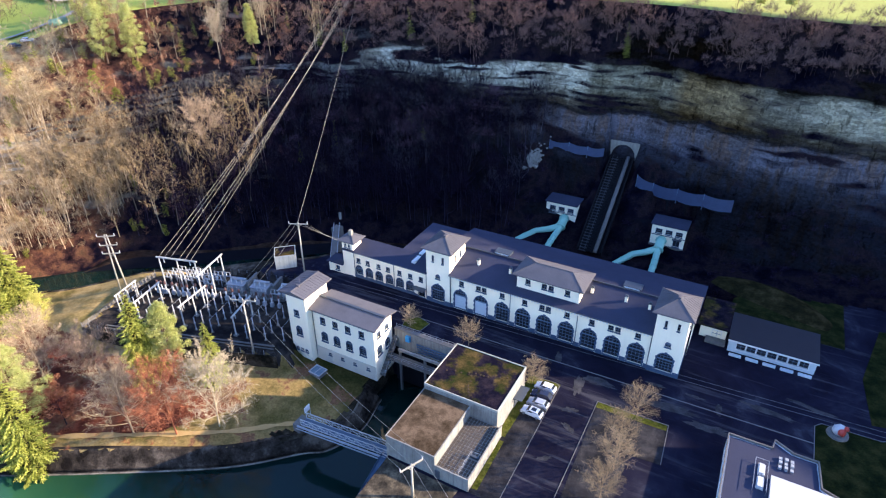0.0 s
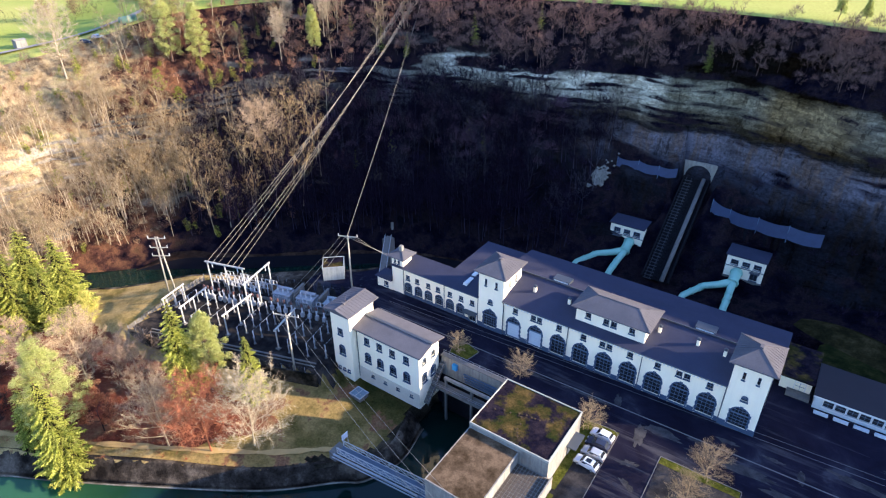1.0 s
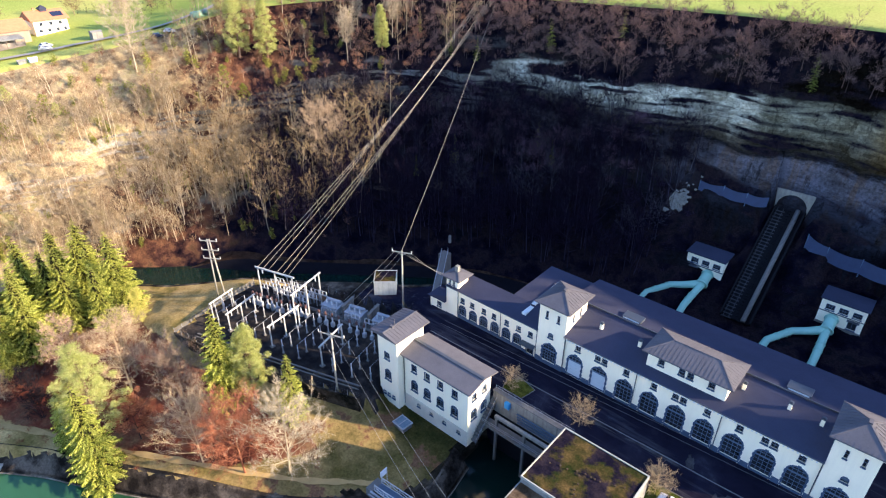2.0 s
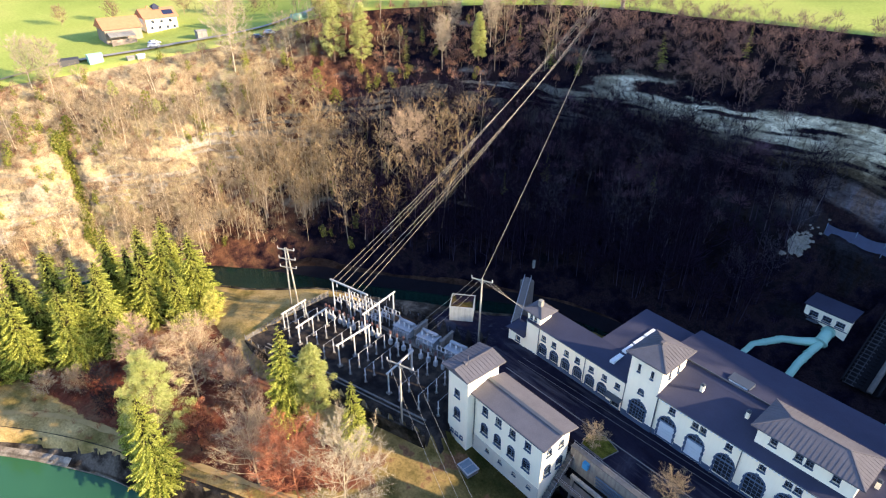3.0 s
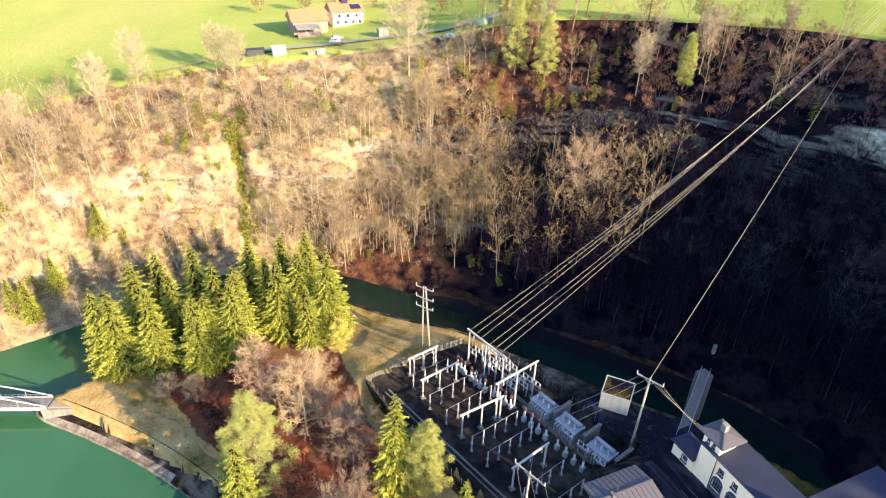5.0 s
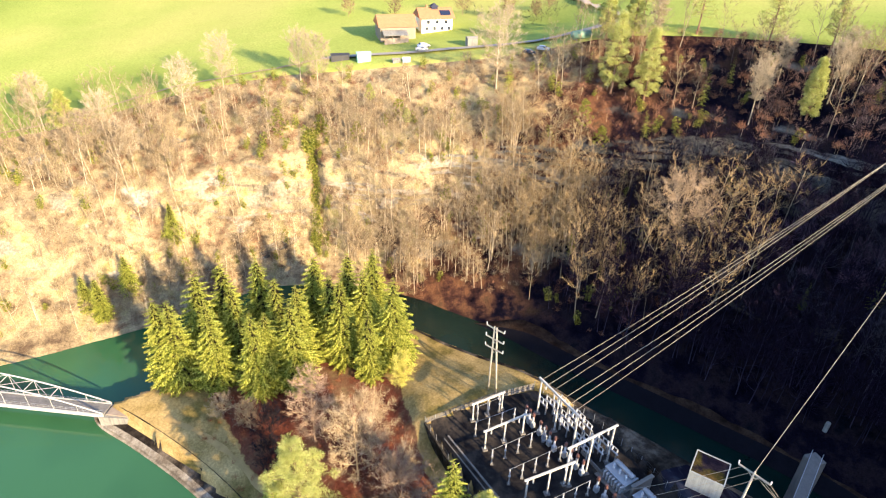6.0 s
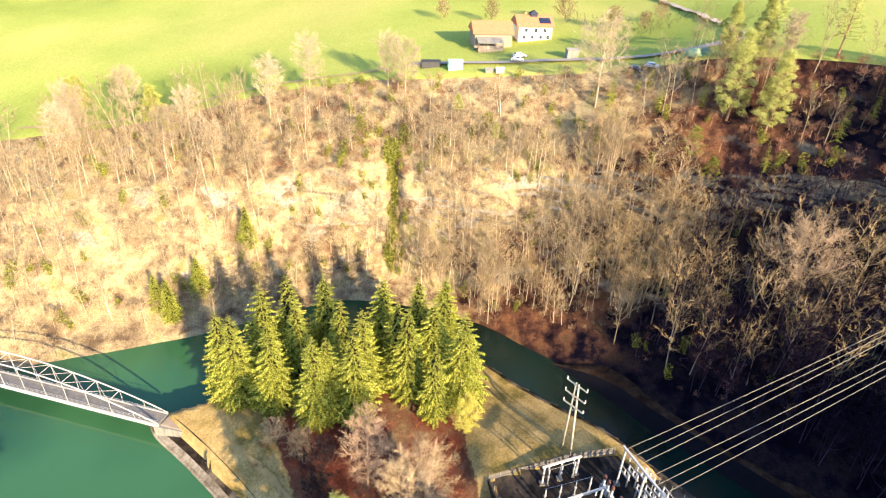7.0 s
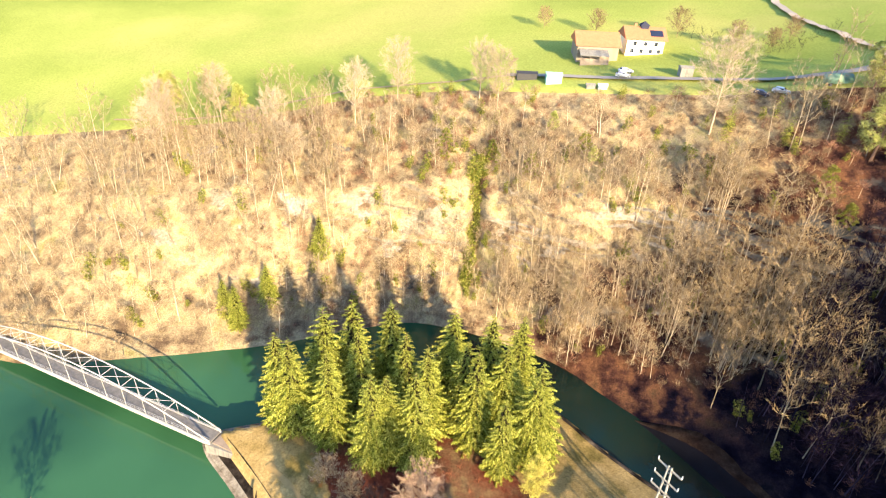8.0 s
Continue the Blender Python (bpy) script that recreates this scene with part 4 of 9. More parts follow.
def bare_tree(seed, h, spread=0.32, limbs=9, branches=6, twigs=7, low=0.35, twig_len=0.09, twig_w=0.055, trunk_r=0.016, upright=0.9, sides=4):
    """A leafless tree: trunk, limbs and branches as tubes, twigs as slivers. Returns wood arrays and the twig ends."""
    r = np.random.default_rng(seed)
    lean = r.normal(0, 0.03, 2)
    ts = np.linspace(0, 1, 6)
    trunk = np.column_stack([lean[0] * h * ts ** 2 + r.normal(0, 0.008 * h, 6) * ts, lean[1] * h * ts ** 2 + r.normal(0, 0.008 * h, 6) * ts, ts * h * 0.93])
    rad = h * trunk_r * (1 - ts * 0.93)
    bits = [tube_rows(trunk, rad, sides + 1)]
    ends = []
    tv, tf = [], []
    for k in range(limbs):
        t0 = low + (0.93 - low) * (k + r.uniform(0, 0.8)) / limbs
        base = np.array([np.interp(t0, ts, trunk[:, q]) for q in range(3)])
        az = 2.4 * k + r.uniform(-0.5, 0.5)
        length = h * spread * (1.15 - 0.75 * abs(t0 - 0.45)) * r.uniform(0.75, 1.15)
        up = upright * r.uniform(0.6, 1.2) + 0.6 * max(0, t0 - 0.6)
        dirn = unit(np.array([math.cos(az), math.sin(az), up]))
        mid = base + dirn * length * 0.55 + np.array([0, 0, -0.02 * h])
        tip = base + dirn * length + np.array([0, 0, 0.06 * h])
        line = np.array([base, mid, tip])
        r0 = h * trunk_r * 0.42 * (1.05 - t0)
        bits.append(tube_rows(line, [r0 + 0.02, r0 * 0.6 + 0.015, 0.012], sides - 1))
        for b in range(branches):
            q = 0.3 + 0.7 * (b + r.uniform(0, 1)) / branches
            p = base + (mid - base) * min(1, q / 0.55) if q < 0.55 else mid + (tip - mid) * (q - 0.55) / 0.45
            bd = unit(dirn * 0.7 + r.normal(0, 0.62, 3) + np.array([0, 0, 0.25]))
            bl = length * r.uniform(0.25, 0.5) * (1.2 - q * 0.5)
            e = p + bd * bl
            if sides > 3:
                bits.append(tube_rows(np.array([p, e]), [0.008 + r0 * 0.3, 0.01], 3))
            else:
                sd = unit(np.cross(bd, r.normal(0, 1, 3))) * (0.012 + r0 * 0.3)
                bits.append((np.array([p - sd, p + sd, e]), np.array([[0, 1, 2]])))
            for g in range(twigs):
                s = r.uniform(0.25, 1.0)
                o = p + (e - p) * s
                td = unit(bd + r.normal(0, 0.75, 3) + np.array([0, 0, 0.2]))
                tl = h * twig_len * r.uniform(0.5, 1.3)
                side = unit(np.cross(td, r.normal(0, 1, 3))) * twig_w * 0.5
                tv.append((o - side, o + side, o + td * tl))
                ends.append(o + td * tl * 0.8)
    tv = np.array(tv).reshape(-1, 3)
    tf = np.arange(len(tv)).reshape(-1, 3)
    v, f = joined(bits)
    return (v, f), (tv, tf), np.array(ends)


def fine_tree(seed, h, spread=0.34, low=0.14, limbs=16, subs=8, fine=6, twigs=7, width=0.03, trunk_r=0.011, stems=1, rise=0.9, wild=0.42):
    """A leafless tree with a rounded crown: limbs reach to a dome, each splitting twice, with sprays of hair-thin twigs. Returns wood and twig arrays."""
    r = np.random.default_rng(seed)
    ts = np.linspace(0, 1, 6)
    bits, tris, ends = [], [], []
    cz, rz, rx = h * (low + 1.0) * 0.5, h * (1.0 - low) * 0.52, h * spread

    def slivers(o, d, ln, w):
        side = np.cross(d, r.normal(0, 1, d.shape))
        side /= np.linalg.norm(side, axis=1)[:, None] + 1e-9
        tris.append(np.stack([o - side * w / 2, o + side * w / 2, o + d * ln[:, None]], axis=1))
    for stem in range(stems):
        off = r.normal(0, 0.5, 2) * (stems > 1)
        lean = r.normal(0, 0.02 if stems == 1 else 0.09, 2)
        trunk = np.column_stack([off[0] + lean[0] * h * ts + r.normal(0, 0.006 * h, 6) * ts, off[1] + lean[1] * h * ts + r.normal(0, 0.006 * h, 6) * ts, ts * h * 0.93])
        bits.append(tube_rows(trunk, h * trunk_r * (1 - ts * 0.93) / stems ** 0.5, 5))
        for k in range(limbs // stems):
            t0 = low * 0.8 + (0.9 - low * 0.8) * (k + r.uniform(0, 0.9)) / (limbs // stems)
            base = np.array([np.interp(t0, ts, trunk[:, q]) for q in range(3)])
            az = 2.4 * k + stem * 1.3 + r.uniform(-0.4, 0.4)
            dirn = unit(np.array([math.cos(az), math.sin(az), rise * r.uniform(0.45, 1.1) + 1.2 * max(0, t0 - 0.55)]))
            # reach to the dome
            q = (base - np.array([0, 0, cz])) / np.array([rx, rx, rz])
            e = dirn / np.array([rx, rx, rz])
            bb, aa, cc = q @ e, e @ e, q @ q - 1
            disc = bb * bb - aa * cc
            ln = ((-bb + math.sqrt(disc)) / aa if disc > 0 else 0.1 * h) * r.uniform(0.72, 1.0)
            ln = max(ln, 0.06 * h)
            mid = base + dirn * ln * 0.5 + np.array([0, 0, -0.05 * ln])
            tip = base + dirn * ln * 0.95 + np.array([0, 0, 0.08 * ln])
            r0 = h * trunk_r * 0.4 * (1.05 - t0)
            bits.append(tube_rows(np.array([base, mid, tip]), [r0 + 0.02, r0 * 0.55 + 0.015, 0.012], 3))
            fr = np.linspace(0.22, 1.0, subs) + r.uniform(-0.05, 0.05, subs)
            o = np.where(fr[:, None] < 0.5, base + (mid - base) * fr[:, None] * 2, mid + (tip - mid) * (fr[:, None] * 2 - 1))
            d = dirn * 0.8 + r.normal(0, wild, (subs, 3)) + np.array([0, 0, 0.25])
            d /= np.linalg.norm(d, axis=1)[:, None]
            l2 = ln * r.uniform(0.22, 0.42, subs) * (1.25 - 0.5 * fr) + 0.02 * h
            slivers(o, d, l2, 0.05 + r0 * 0.35)
            q3 = r.uniform(0.2, 1.0, (subs, fine, 1))
            o3 = (o[:, None] + d[:, None] * l2[:, None, None] * q3).reshape(-1, 3)
            d3 = (d[:, None] * 0.9 + r.normal(0, wild, (subs, fine, 3)) + np.array([0, 0, 0.2])).reshape(-1, 3)
            d3 /= np.linalg.norm(d3, axis=1)[:, None]
            l3 = np.repeat(l2, fine) * r.uniform(0.35, 0.7, subs * fine)
            slivers(o3, d3, l3, width * 1.4)
            m = len(o3)
            o4 = (o3[:, None] + d3[:, None] * l3[:, None, None] * r.uniform(0.15, 1.0, (m, twigs, 1))).reshape(-1, 3)
            d4 = (d3[:, None] + r.normal(0, wild, (m, twigs, 3))).reshape(-1, 3)
            d4 /= np.linalg.norm(d4, axis=1)[:, None]
            l4 = h * 0.045 * r.uniform(0.5, 1.3, m * twigs)
            slivers(o4, d4, l4, width)
            ends.append(o4 + d4 * l4[:, None] * 0.8)
    tv = np.concatenate(tris).reshape(-1, 3)
    return joined(bits), (tv, np.arange(len(tv)).reshape(-1, 3)), np.concatenate(ends)


def conifer(seed, h, width=0.17, whorls=24, per=10, droop=0.35, low=0.08, full=1.0, fingers=3):
    """A spruce: a straight trunk and tiers of drooping boughs with hanging fingers of needles. Returns trunk arrays and needle arrays."""
    r = np.random.default_rng(seed)
    trunk = tube_rows(np.array([(0, 0, 0), (0, 0, h * 0.5), (0, 0, h * 0.985)]), [h * 0.014, h * 0.008, 0.02], 6)
    tris = []
    down = np.array([0, 0, -1.0])
    for k in range(whorls):
        t = low + (0.985 - low) * (k / (whorls - 1)) ** 0.92
        reach = h * width * ((1 - t) ** 0.62 * 0.95 + 0.01) * (0.9 if t > 0.15 else 0.75)
        n = max(4, int(per * (1.15 - 0.75 * t)))
        for b in range(n):
            az = 2 * math.pi * (b + 0.5 * (k % 2)) / n + r.uniform(-0.25, 0.25)
            ln = reach * r.uniform(0.66, 1.2)
            z = h * t + r.normal(0, 0.012 * h)
            out = np.array([math.cos(az), math.sin(az), 0])
            side = np.array([-out[1], out[0], 0])
            q = np.linspace(0.12, 1.0, 2 * fingers)
            spine = np.array([0, 0, z]) + out * (ln * q)[:, None] + np.array([0, 0, 1.0]) * (ln * (0.06 * q - droop * q * q + 0.10 * q ** 4))[:, None]
            for sg in (-1, 1):
                m = len(q)
                tip = spine + out * (ln * 0.13 * r.uniform(0.5, 1.3, m))[:, None] + sg * side * (ln * 0.27 * full * (1.25 - q) * r.uniform(0.6, 1.2, m))[:, None] + down * (ln * 0.07 * r.uniform(-0.3, 1.4, m))[:, None]
                wd = (ln * 0.036 * r.uniform(0.7, 1.3, m))[:, None]
                tris.append(np.stack([spine - out * wd, spine + out * wd, tip], axis=1))
                hang = spine + sg * side * (ln * 0.10 * r.uniform(0.0, 1.4, m))[:, None] + down * (ln * 0.10 * r.uniform(0.5, 1.3, m))[:, None]
                tris.append(np.stack([spine - out * wd, spine + out * wd, hang], axis=1))
            tris.append(np.array([[spine[0] - side * ln * 0.05, spine[0] + side * ln * 0.05, spine[-1] + out * ln * 0.1]]))
    tv = np.concatenate(tris).reshape(-1, 3)
    return trunk, (tv, np.arange(len(tv)).reshape(-1, 3))


def inner_twigs(seed, h, width, low=0.08, n=1500):
    """Dark twigs close to a spruce's trunk, added to darken the inside of the crown."""
    r = np.random.default_rng(seed)
    t = low + (0.93 - low) * r.uniform(0, 1, n) ** 1.25
    az = r.uniform(0, 2 * math.pi, n)
    reach = h * width * (1 - t) ** 0.62 * r.uniform(0.30, 0.56, n)
    out = np.column_stack([np.cos(az), np.sin(az), np.zeros(n)])
    side = np.column_stack([-np.sin(az), np.cos(az), np.zeros(n)])
    root = np.column_stack([np.zeros(n), np.zeros(n), h * t])
    wd = (reach * 0.22)[:, None]
    tip = root + out * reach[:, None] - np.column_stack([np.zeros((n, 2)), reach * r.uniform(0.0, 0.35, n)])
    tv = np.stack([root + out * wd * 0.3, tip - side * wd, tip + side * wd], axis=1).reshape(-1, 3)
    return tv, np.arange(len(tv)).reshape(-1, 3)


def clumps(seed, centres, radius, count, size, flat=0.7):
    """Many small leaf slivers gathered round centres."""
    r = np.random.default_rng(seed)
    out = []
    for c in centres:
        rad = radius * r.uniform(0.7, 1.25)
        d = r.normal(0, 1, (count, 3))
        d /= np.linalg.norm(d, axis=1)[:, None]
        p = c + d * rad * (r.uniform(0.35, 1.0, (count, 1)) ** 0.5) * np.array([1, 1, flat])
        a = r.normal(0, 1, (count, 3))
        b = np.cross(a, d)
        b /= np.linalg.norm(b, axis=1)[:, None] + 1e-9
        a /= np.linalg.norm(a, axis=1)[:, None] + 1e-9
        s = size * r.uniform(0.6, 1.4, (count, 1))
        tri = np.stack([p - a * s * 0.5 - b * s * 0.3, p + a * s * 0.5 - b * s * 0.2, p + d * s * 0.5 + b * s * 0.6], axis=1)
        out.append(tri)
    tv = np.concatenate(out).reshape(-1, 3)
    return tv, np.arange(len(tv)).reshape(-1, 3)


def needles(seed, centres, radius, count, width, length):
    """Fuzzy tufts: thin needle sprays pointing out of each centre."""
    r = np.random.default_rng(seed)
    out = []
    for c in centres:
        rad = radius * r.uniform(0.6, 1.25)
        d = r.normal(0, 1, (count, 3)) + np.array([0, 0, 0.35])
        d /= np.linalg.norm(d, axis=1)[:, None]
        p = c + d * rad * r.uniform(0.15, 0.8, (count, 1)) * np.array([1, 1, 0.7])
        side = np.cross(d, r.normal(0, 1, (count, 3)))
        side /= np.linalg.norm(side, axis=1)[:, None] + 1e-9
        w = width * r.uniform(0.6, 1.4, (count, 1))
        out.append(np.stack([p - side * w, p + side * w, p + d * length * r.uniform(0.6, 1.3, (count, 1))], axis=1))
    tv = np.concatenate(out).reshape(-1, 3)
    return tv, np.arange(len(tv)).reshape(-1, 3)


def pine(seed, h, spread=0.24, tufts=46, count=60, size=0.55, low=0.42):
    """A Scots pine: bare reddish lower trunk, limbs and rounded tufts of needles."""
    r = np.random.default_rng(seed)
    trunk_pts = np.array([(0, 0, 0), (0.02 * h, 0, 0.35 * h), (0.0, 0.02 * h, 0.7 * h), (0.01 * h, 0, 0.97 * h)])
    bits = [tube_rows(trunk_pts, [h * 0.017, h * 0.013, h * 0.008, 0.03], 6)]
    cen = []
    for k in range(tufts):
        t = low + (1.0 - low) * (k + r.uniform(0, 1)) / tufts
        az = 2.4 * k + r.uniform(-0.4, 0.4)
        reach = h * spread * (1.05 - 0.85 * max(0, t - 0.55) / 0.45) * r.uniform(0.35, 1.0)
        p = np.array([0, 0, h * t * 0.95])
        e = p + np.array([math.cos(az) * reach, math.sin(az) * reach, 0.10 * h * r.uniform(0, 0.6)])
        bits.append(tube_rows(np.array([p, e]), [0.07, 0.03], 3))
        cen.append(e)
    return joined(bits), needles(seed + 1, cen, h * 0.062, count, size * 0.15, size * 1.5)


def grow(name, at, wood, green, m_wood, m_green, label, category="tree", group="", turn=0.0, scale=1.0, green_name="crown"):
    """A single tree as a thing with trunk and crown."""
    t = thing(name, at, label, category, group, turn)
    t.scale = (scale, scale, scale)
    part("trunk", array_mesh("trunk", *wood, [m_wood]), None, t)
    part(green_name, array_mesh(green_name, *green, [m_green]), None, t)
    return t


def scatter(name, kinds, places, mat, label, seed, category="woodland", tilt=0.05, twig_mat=None):
    """Many uncountable plants joined into one mesh. places: rows of x, y, z, height factor. With twig_mat the kinds are pairs of wood and twigs."""
    r = np.random.default_rng(seed)
    bits, index = [], []
    for x, y, z, sc in places:
        kind = kinds[r.integers(len(kinds))]
        a = r.uniform(0, 2 * math.pi)
        c, s = math.cos(a), math.sin(a)
        tx, ty = r.normal(0, tilt, 2)
        for q, (v, f) in enumerate(kind if twig_mat else (kind,)):
            w = v * sc
            w = np.column_stack([w[:, 0] * c - w[:, 1] * s + tx * w[:, 2], w[:, 0] * s + w[:, 1] * c + ty * w[:, 2], w[:, 2]])
            bits.append((w + np.array([x, y, z]), f))
            index.append(np.full(len(f), q))
    me = array_mesh(name, *joined(bits), [mat, twig_mat] if twig_mat else [mat], np.concatenate(index))
    return tagged(new(name, me), label, category, kind="stuff")


def bush(seed, h, n=70, w=0.05):
    """A leafless shrub: slivers fanning out of one root."""
    r = np.random.default_rng(seed)
    tv = []
    for i in range(n):
        a, lean = r.uniform(0, 2 * math.pi), r.uniform(0.1, 1.1)
        d = unit(np.array([math.cos(a) * lean, math.sin(a) * lean, 1.0]))
        o = d * h * r.uniform(0.0, 0.55) + r.normal(0, 0.08 * h, 3) * np.array([1, 1, 0.2])
        d2 = unit(d + r.normal(0, 0.4, 3))
        side = unit(np.cross(d2, r.normal(0, 1, 3))) * w * 0.5
        tv.append((o - side, o + side, o + d2 * h * r.uniform(0.35, 0.65)))
    tv = np.array(tv).reshape(-1, 3)
    return tv, np.arange(len(tv)).reshape(-1, 3)


FOREST_BIG = [fine_tree(100 + i, 18, 0.29, 0.30, 10, 6, 4, 2, 0.06, 0.008)[:2] for i in range(5)]
FOREST_TALL = [fine_tree(200 + i, 20, 0.20, 0.40, 9, 5, 4, 2, 0.06, 0.007, rise=1.4)[:2] for i in range(5)]
FOREST_SMALL = [fine_tree(300 + i, 9, 0.38, 0.14, 8, 5, 4, 2, 0.055, 0.008, stems=2)[:2] for i in range(5)]
CROWNED = [fine_tree(330 + i, 16, 0.31, 0.44, 11, 6, 5, 2, 0.045, 0.011)[:2] for i in range(4)]
BUSH = [bush(400 + i, 3.2) for i in range(5)]


def crown_brush(seed, h, wide, low=0.3, n=150, w=0.1):
    """A young leafless tree seen from far: a thin stem and a rounded brush of twigs."""
    r = np.random.default_rng(seed)
    stem = tube_rows(np.array([(0, 0, 0), (r.normal(0, 0.02) * h, r.normal(0, 0.02) * h, h * 0.8)]), [h * 0.010, 0.02], 3)
    d = r.normal(0, 1, (n, 3))
    d[:, 2] = np.abs(d[:, 2]) * 1.1 - 0.25
    d /= np.linalg.norm(d, axis=1)[:, None]
    c = np.array([0, 0, h * (low + (1 - low) * 0.42)])
    size = np.array([wide, wide, h * (1 - low) * 0.58])
    o = c + d * size * r.uniform(0.25, 0.72, (n, 1))
    way = d * size / np.linalg.norm(size) * 1.7 + r.normal(0, 0.22, (n, 3)) + np.array([0, 0, 0.35])
    way /= np.linalg.norm(way, axis=1)[:, None]
    side = np.cross(way, r.normal(0, 1, (n, 3)))
    side *= w * 0.5 / (np.linalg.norm(side, axis=1)[:, None] + 1e-9)
    tip = o + way * h * 0.2 * r.uniform(0.6, 1.3, (n, 1))
    tv = np.stack([o - side, o + side, tip], axis=1).reshape(-1, 3)
    return stem, (tv, np.arange(len(tv)).reshape(-1, 3))


CANOPY = [crown_brush(420 + i, 9.0, 2.6 + 0.3 * (i % 3)) for i in range(6)]
UNDERWOOD = [crown_brush(440 + i, 13.0, 2.9 + 0.4 * (i % 3), 0.42, 170, 0.1) for i in range(6)]
FOREST_SPRUCE = [conifer(500 + i, 16, 0.18, 18, 8)[1] for i in range(3)]


def wall_places(seed, n, s_lo, s_hi, v_lo, v_hi, size=(0.7, 1.2), keep=None):
    r = np.random.default_rng(seed)
    s = r.uniform(s_lo, s_hi, n)
    v = v_lo + (v_hi - v_lo) * r.uniform(0, 1, n)
    if keep is not None:
        ok = np.array([keep(a, b) for a, b in zip(s, v)])
        s, v = s[ok], v[ok]
    p = gorge(s, v)
    return np.column_stack([p[:, 0], p[:, 1], p[:, 2] - 0.3, r.uniform(*size, len(p))])


def off_cliff(s, v):
    """True off the cliff face and off the works' side of the wall."""
    i = int(s)
    f = s - i
    lo = LOW[i][0] * (1 - f) + LOW[i + 1][0] * f
    hi = HIGH[i][0] * (1 - f) + HIGH[i + 1][0] * f
    if 6.5 < s < 12.5 and v < 0.13:
        return False
    if s > 12.35 and v < hi + 0.02:
        return False
    if lo + 0.01 < v < hi - 0.01:
        return s < 8.5 and (int(s * 977) + int(v * 1543)) % 10 < 6
    return True


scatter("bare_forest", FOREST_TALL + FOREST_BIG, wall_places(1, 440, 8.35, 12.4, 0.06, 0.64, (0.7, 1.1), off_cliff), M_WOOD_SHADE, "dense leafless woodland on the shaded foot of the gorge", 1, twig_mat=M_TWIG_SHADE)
scatter("golden_trees", CROWNED, wall_places(22, 72, 7.1, 8.35, 0.26, 0.62, (0.55, 1.1), off_cliff), M_WOOD_LIT, "sunlit golden crowns on the turn of the slope", 22, twig_mat=M_TWIG_GOLD)
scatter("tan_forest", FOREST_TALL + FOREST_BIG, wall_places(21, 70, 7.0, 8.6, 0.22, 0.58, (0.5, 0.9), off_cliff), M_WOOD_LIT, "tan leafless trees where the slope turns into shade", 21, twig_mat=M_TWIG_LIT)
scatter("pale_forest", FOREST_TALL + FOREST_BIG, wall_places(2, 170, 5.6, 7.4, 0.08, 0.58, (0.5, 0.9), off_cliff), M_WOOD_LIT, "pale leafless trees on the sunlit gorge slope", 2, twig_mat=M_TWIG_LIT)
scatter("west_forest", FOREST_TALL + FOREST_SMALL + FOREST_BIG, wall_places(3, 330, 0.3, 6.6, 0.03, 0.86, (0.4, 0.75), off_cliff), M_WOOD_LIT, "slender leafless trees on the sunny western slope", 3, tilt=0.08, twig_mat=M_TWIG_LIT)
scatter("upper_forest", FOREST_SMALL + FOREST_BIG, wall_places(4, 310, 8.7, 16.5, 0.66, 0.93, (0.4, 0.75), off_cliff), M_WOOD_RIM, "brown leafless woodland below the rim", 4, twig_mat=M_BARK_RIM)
scatter("grey_forest", CROWNED + FOREST_TALL, wall_places(23, 90, 8.9, 12.35, 0.28, 0.62, (0.6, 1.0), off_cliff), M_BARK_GREY, "leafless trees greyed in colour for the shade of the wood", 23, twig_mat=M_TWIG_GREY)
scatter("crowned_trees", CROWNED, wall_places(11, 46, 7.7, 9.5, 0.22, 0.6, (0.6, 1.15), off_cliff), M_WOOD_LIT, "pale round-crowned trees standing out of the dark wood", 15, twig_mat=M_TWIG_GOLD)
foot = wall_places(12, 420, 12.3, 16.5, 0.08, 0.5, (0.4, 1.0))
foot = foot[[not (abs(p[0] + 34.2) < 6 or (p[1] < 74 and (-55 < p[0] < -39 or -22 < p[0] < -6))) for p in foot]]
scatter("foot_shrubs", BUSH, foot, M_TWIG_HAZE, "thin shrubs in shade-dark tones on the slope behind the hall", 16, "shrub")
scatter("tall_west_trees", FOREST_TALL, wall_places(13, 125, 0.8, 4.0, 0.3, 0.98, (0.65, 1.05), off_cliff), M_WOOD_LIT, "tall pale trunks leaning over the western slope", 17, tilt=0.12, twig_mat=M_TWIG_LIT)
scatter("rim_woodland", FOREST_TALL, wall_places(9, 60, 7.4, 10.2, 0.74, 1.02, (0.6, 0.95)), M_WOOD_LIT, "tall pale trunks on the wooded shoulder of the rim", 14, twig_mat=M_TWIG_LIT)
scatter("rim_forest", FOREST_BIG + FOREST_SMALL, wall_places(5, 60, 9.0, 18.0, 0.84, 0.95, (0.4, 0.65)), M_WOOD_RIM, "leafless trees along the rim of the gorge", 5, twig_mat=M_BARK_RIM)
scatter("rim_canopy", CANOPY, wall_places(41, 850, 9.5, 16.6, 0.74, 0.985, (0.35, 0.75), off_cliff), M_WOOD_RIM, "dense violet-brown young wood filling the slope below the rim", 41, twig_mat=M_TWIG_RIM)
scatter("russet_canopy", CANOPY, wall_places(45, 190, 7.8, 10.2, 0.62, 0.98, (0.3, 0.6), off_cliff), M_WOOD_LIT, "low russet crowns catching the sun below the rim", 45, twig_mat=M_RUSSET)
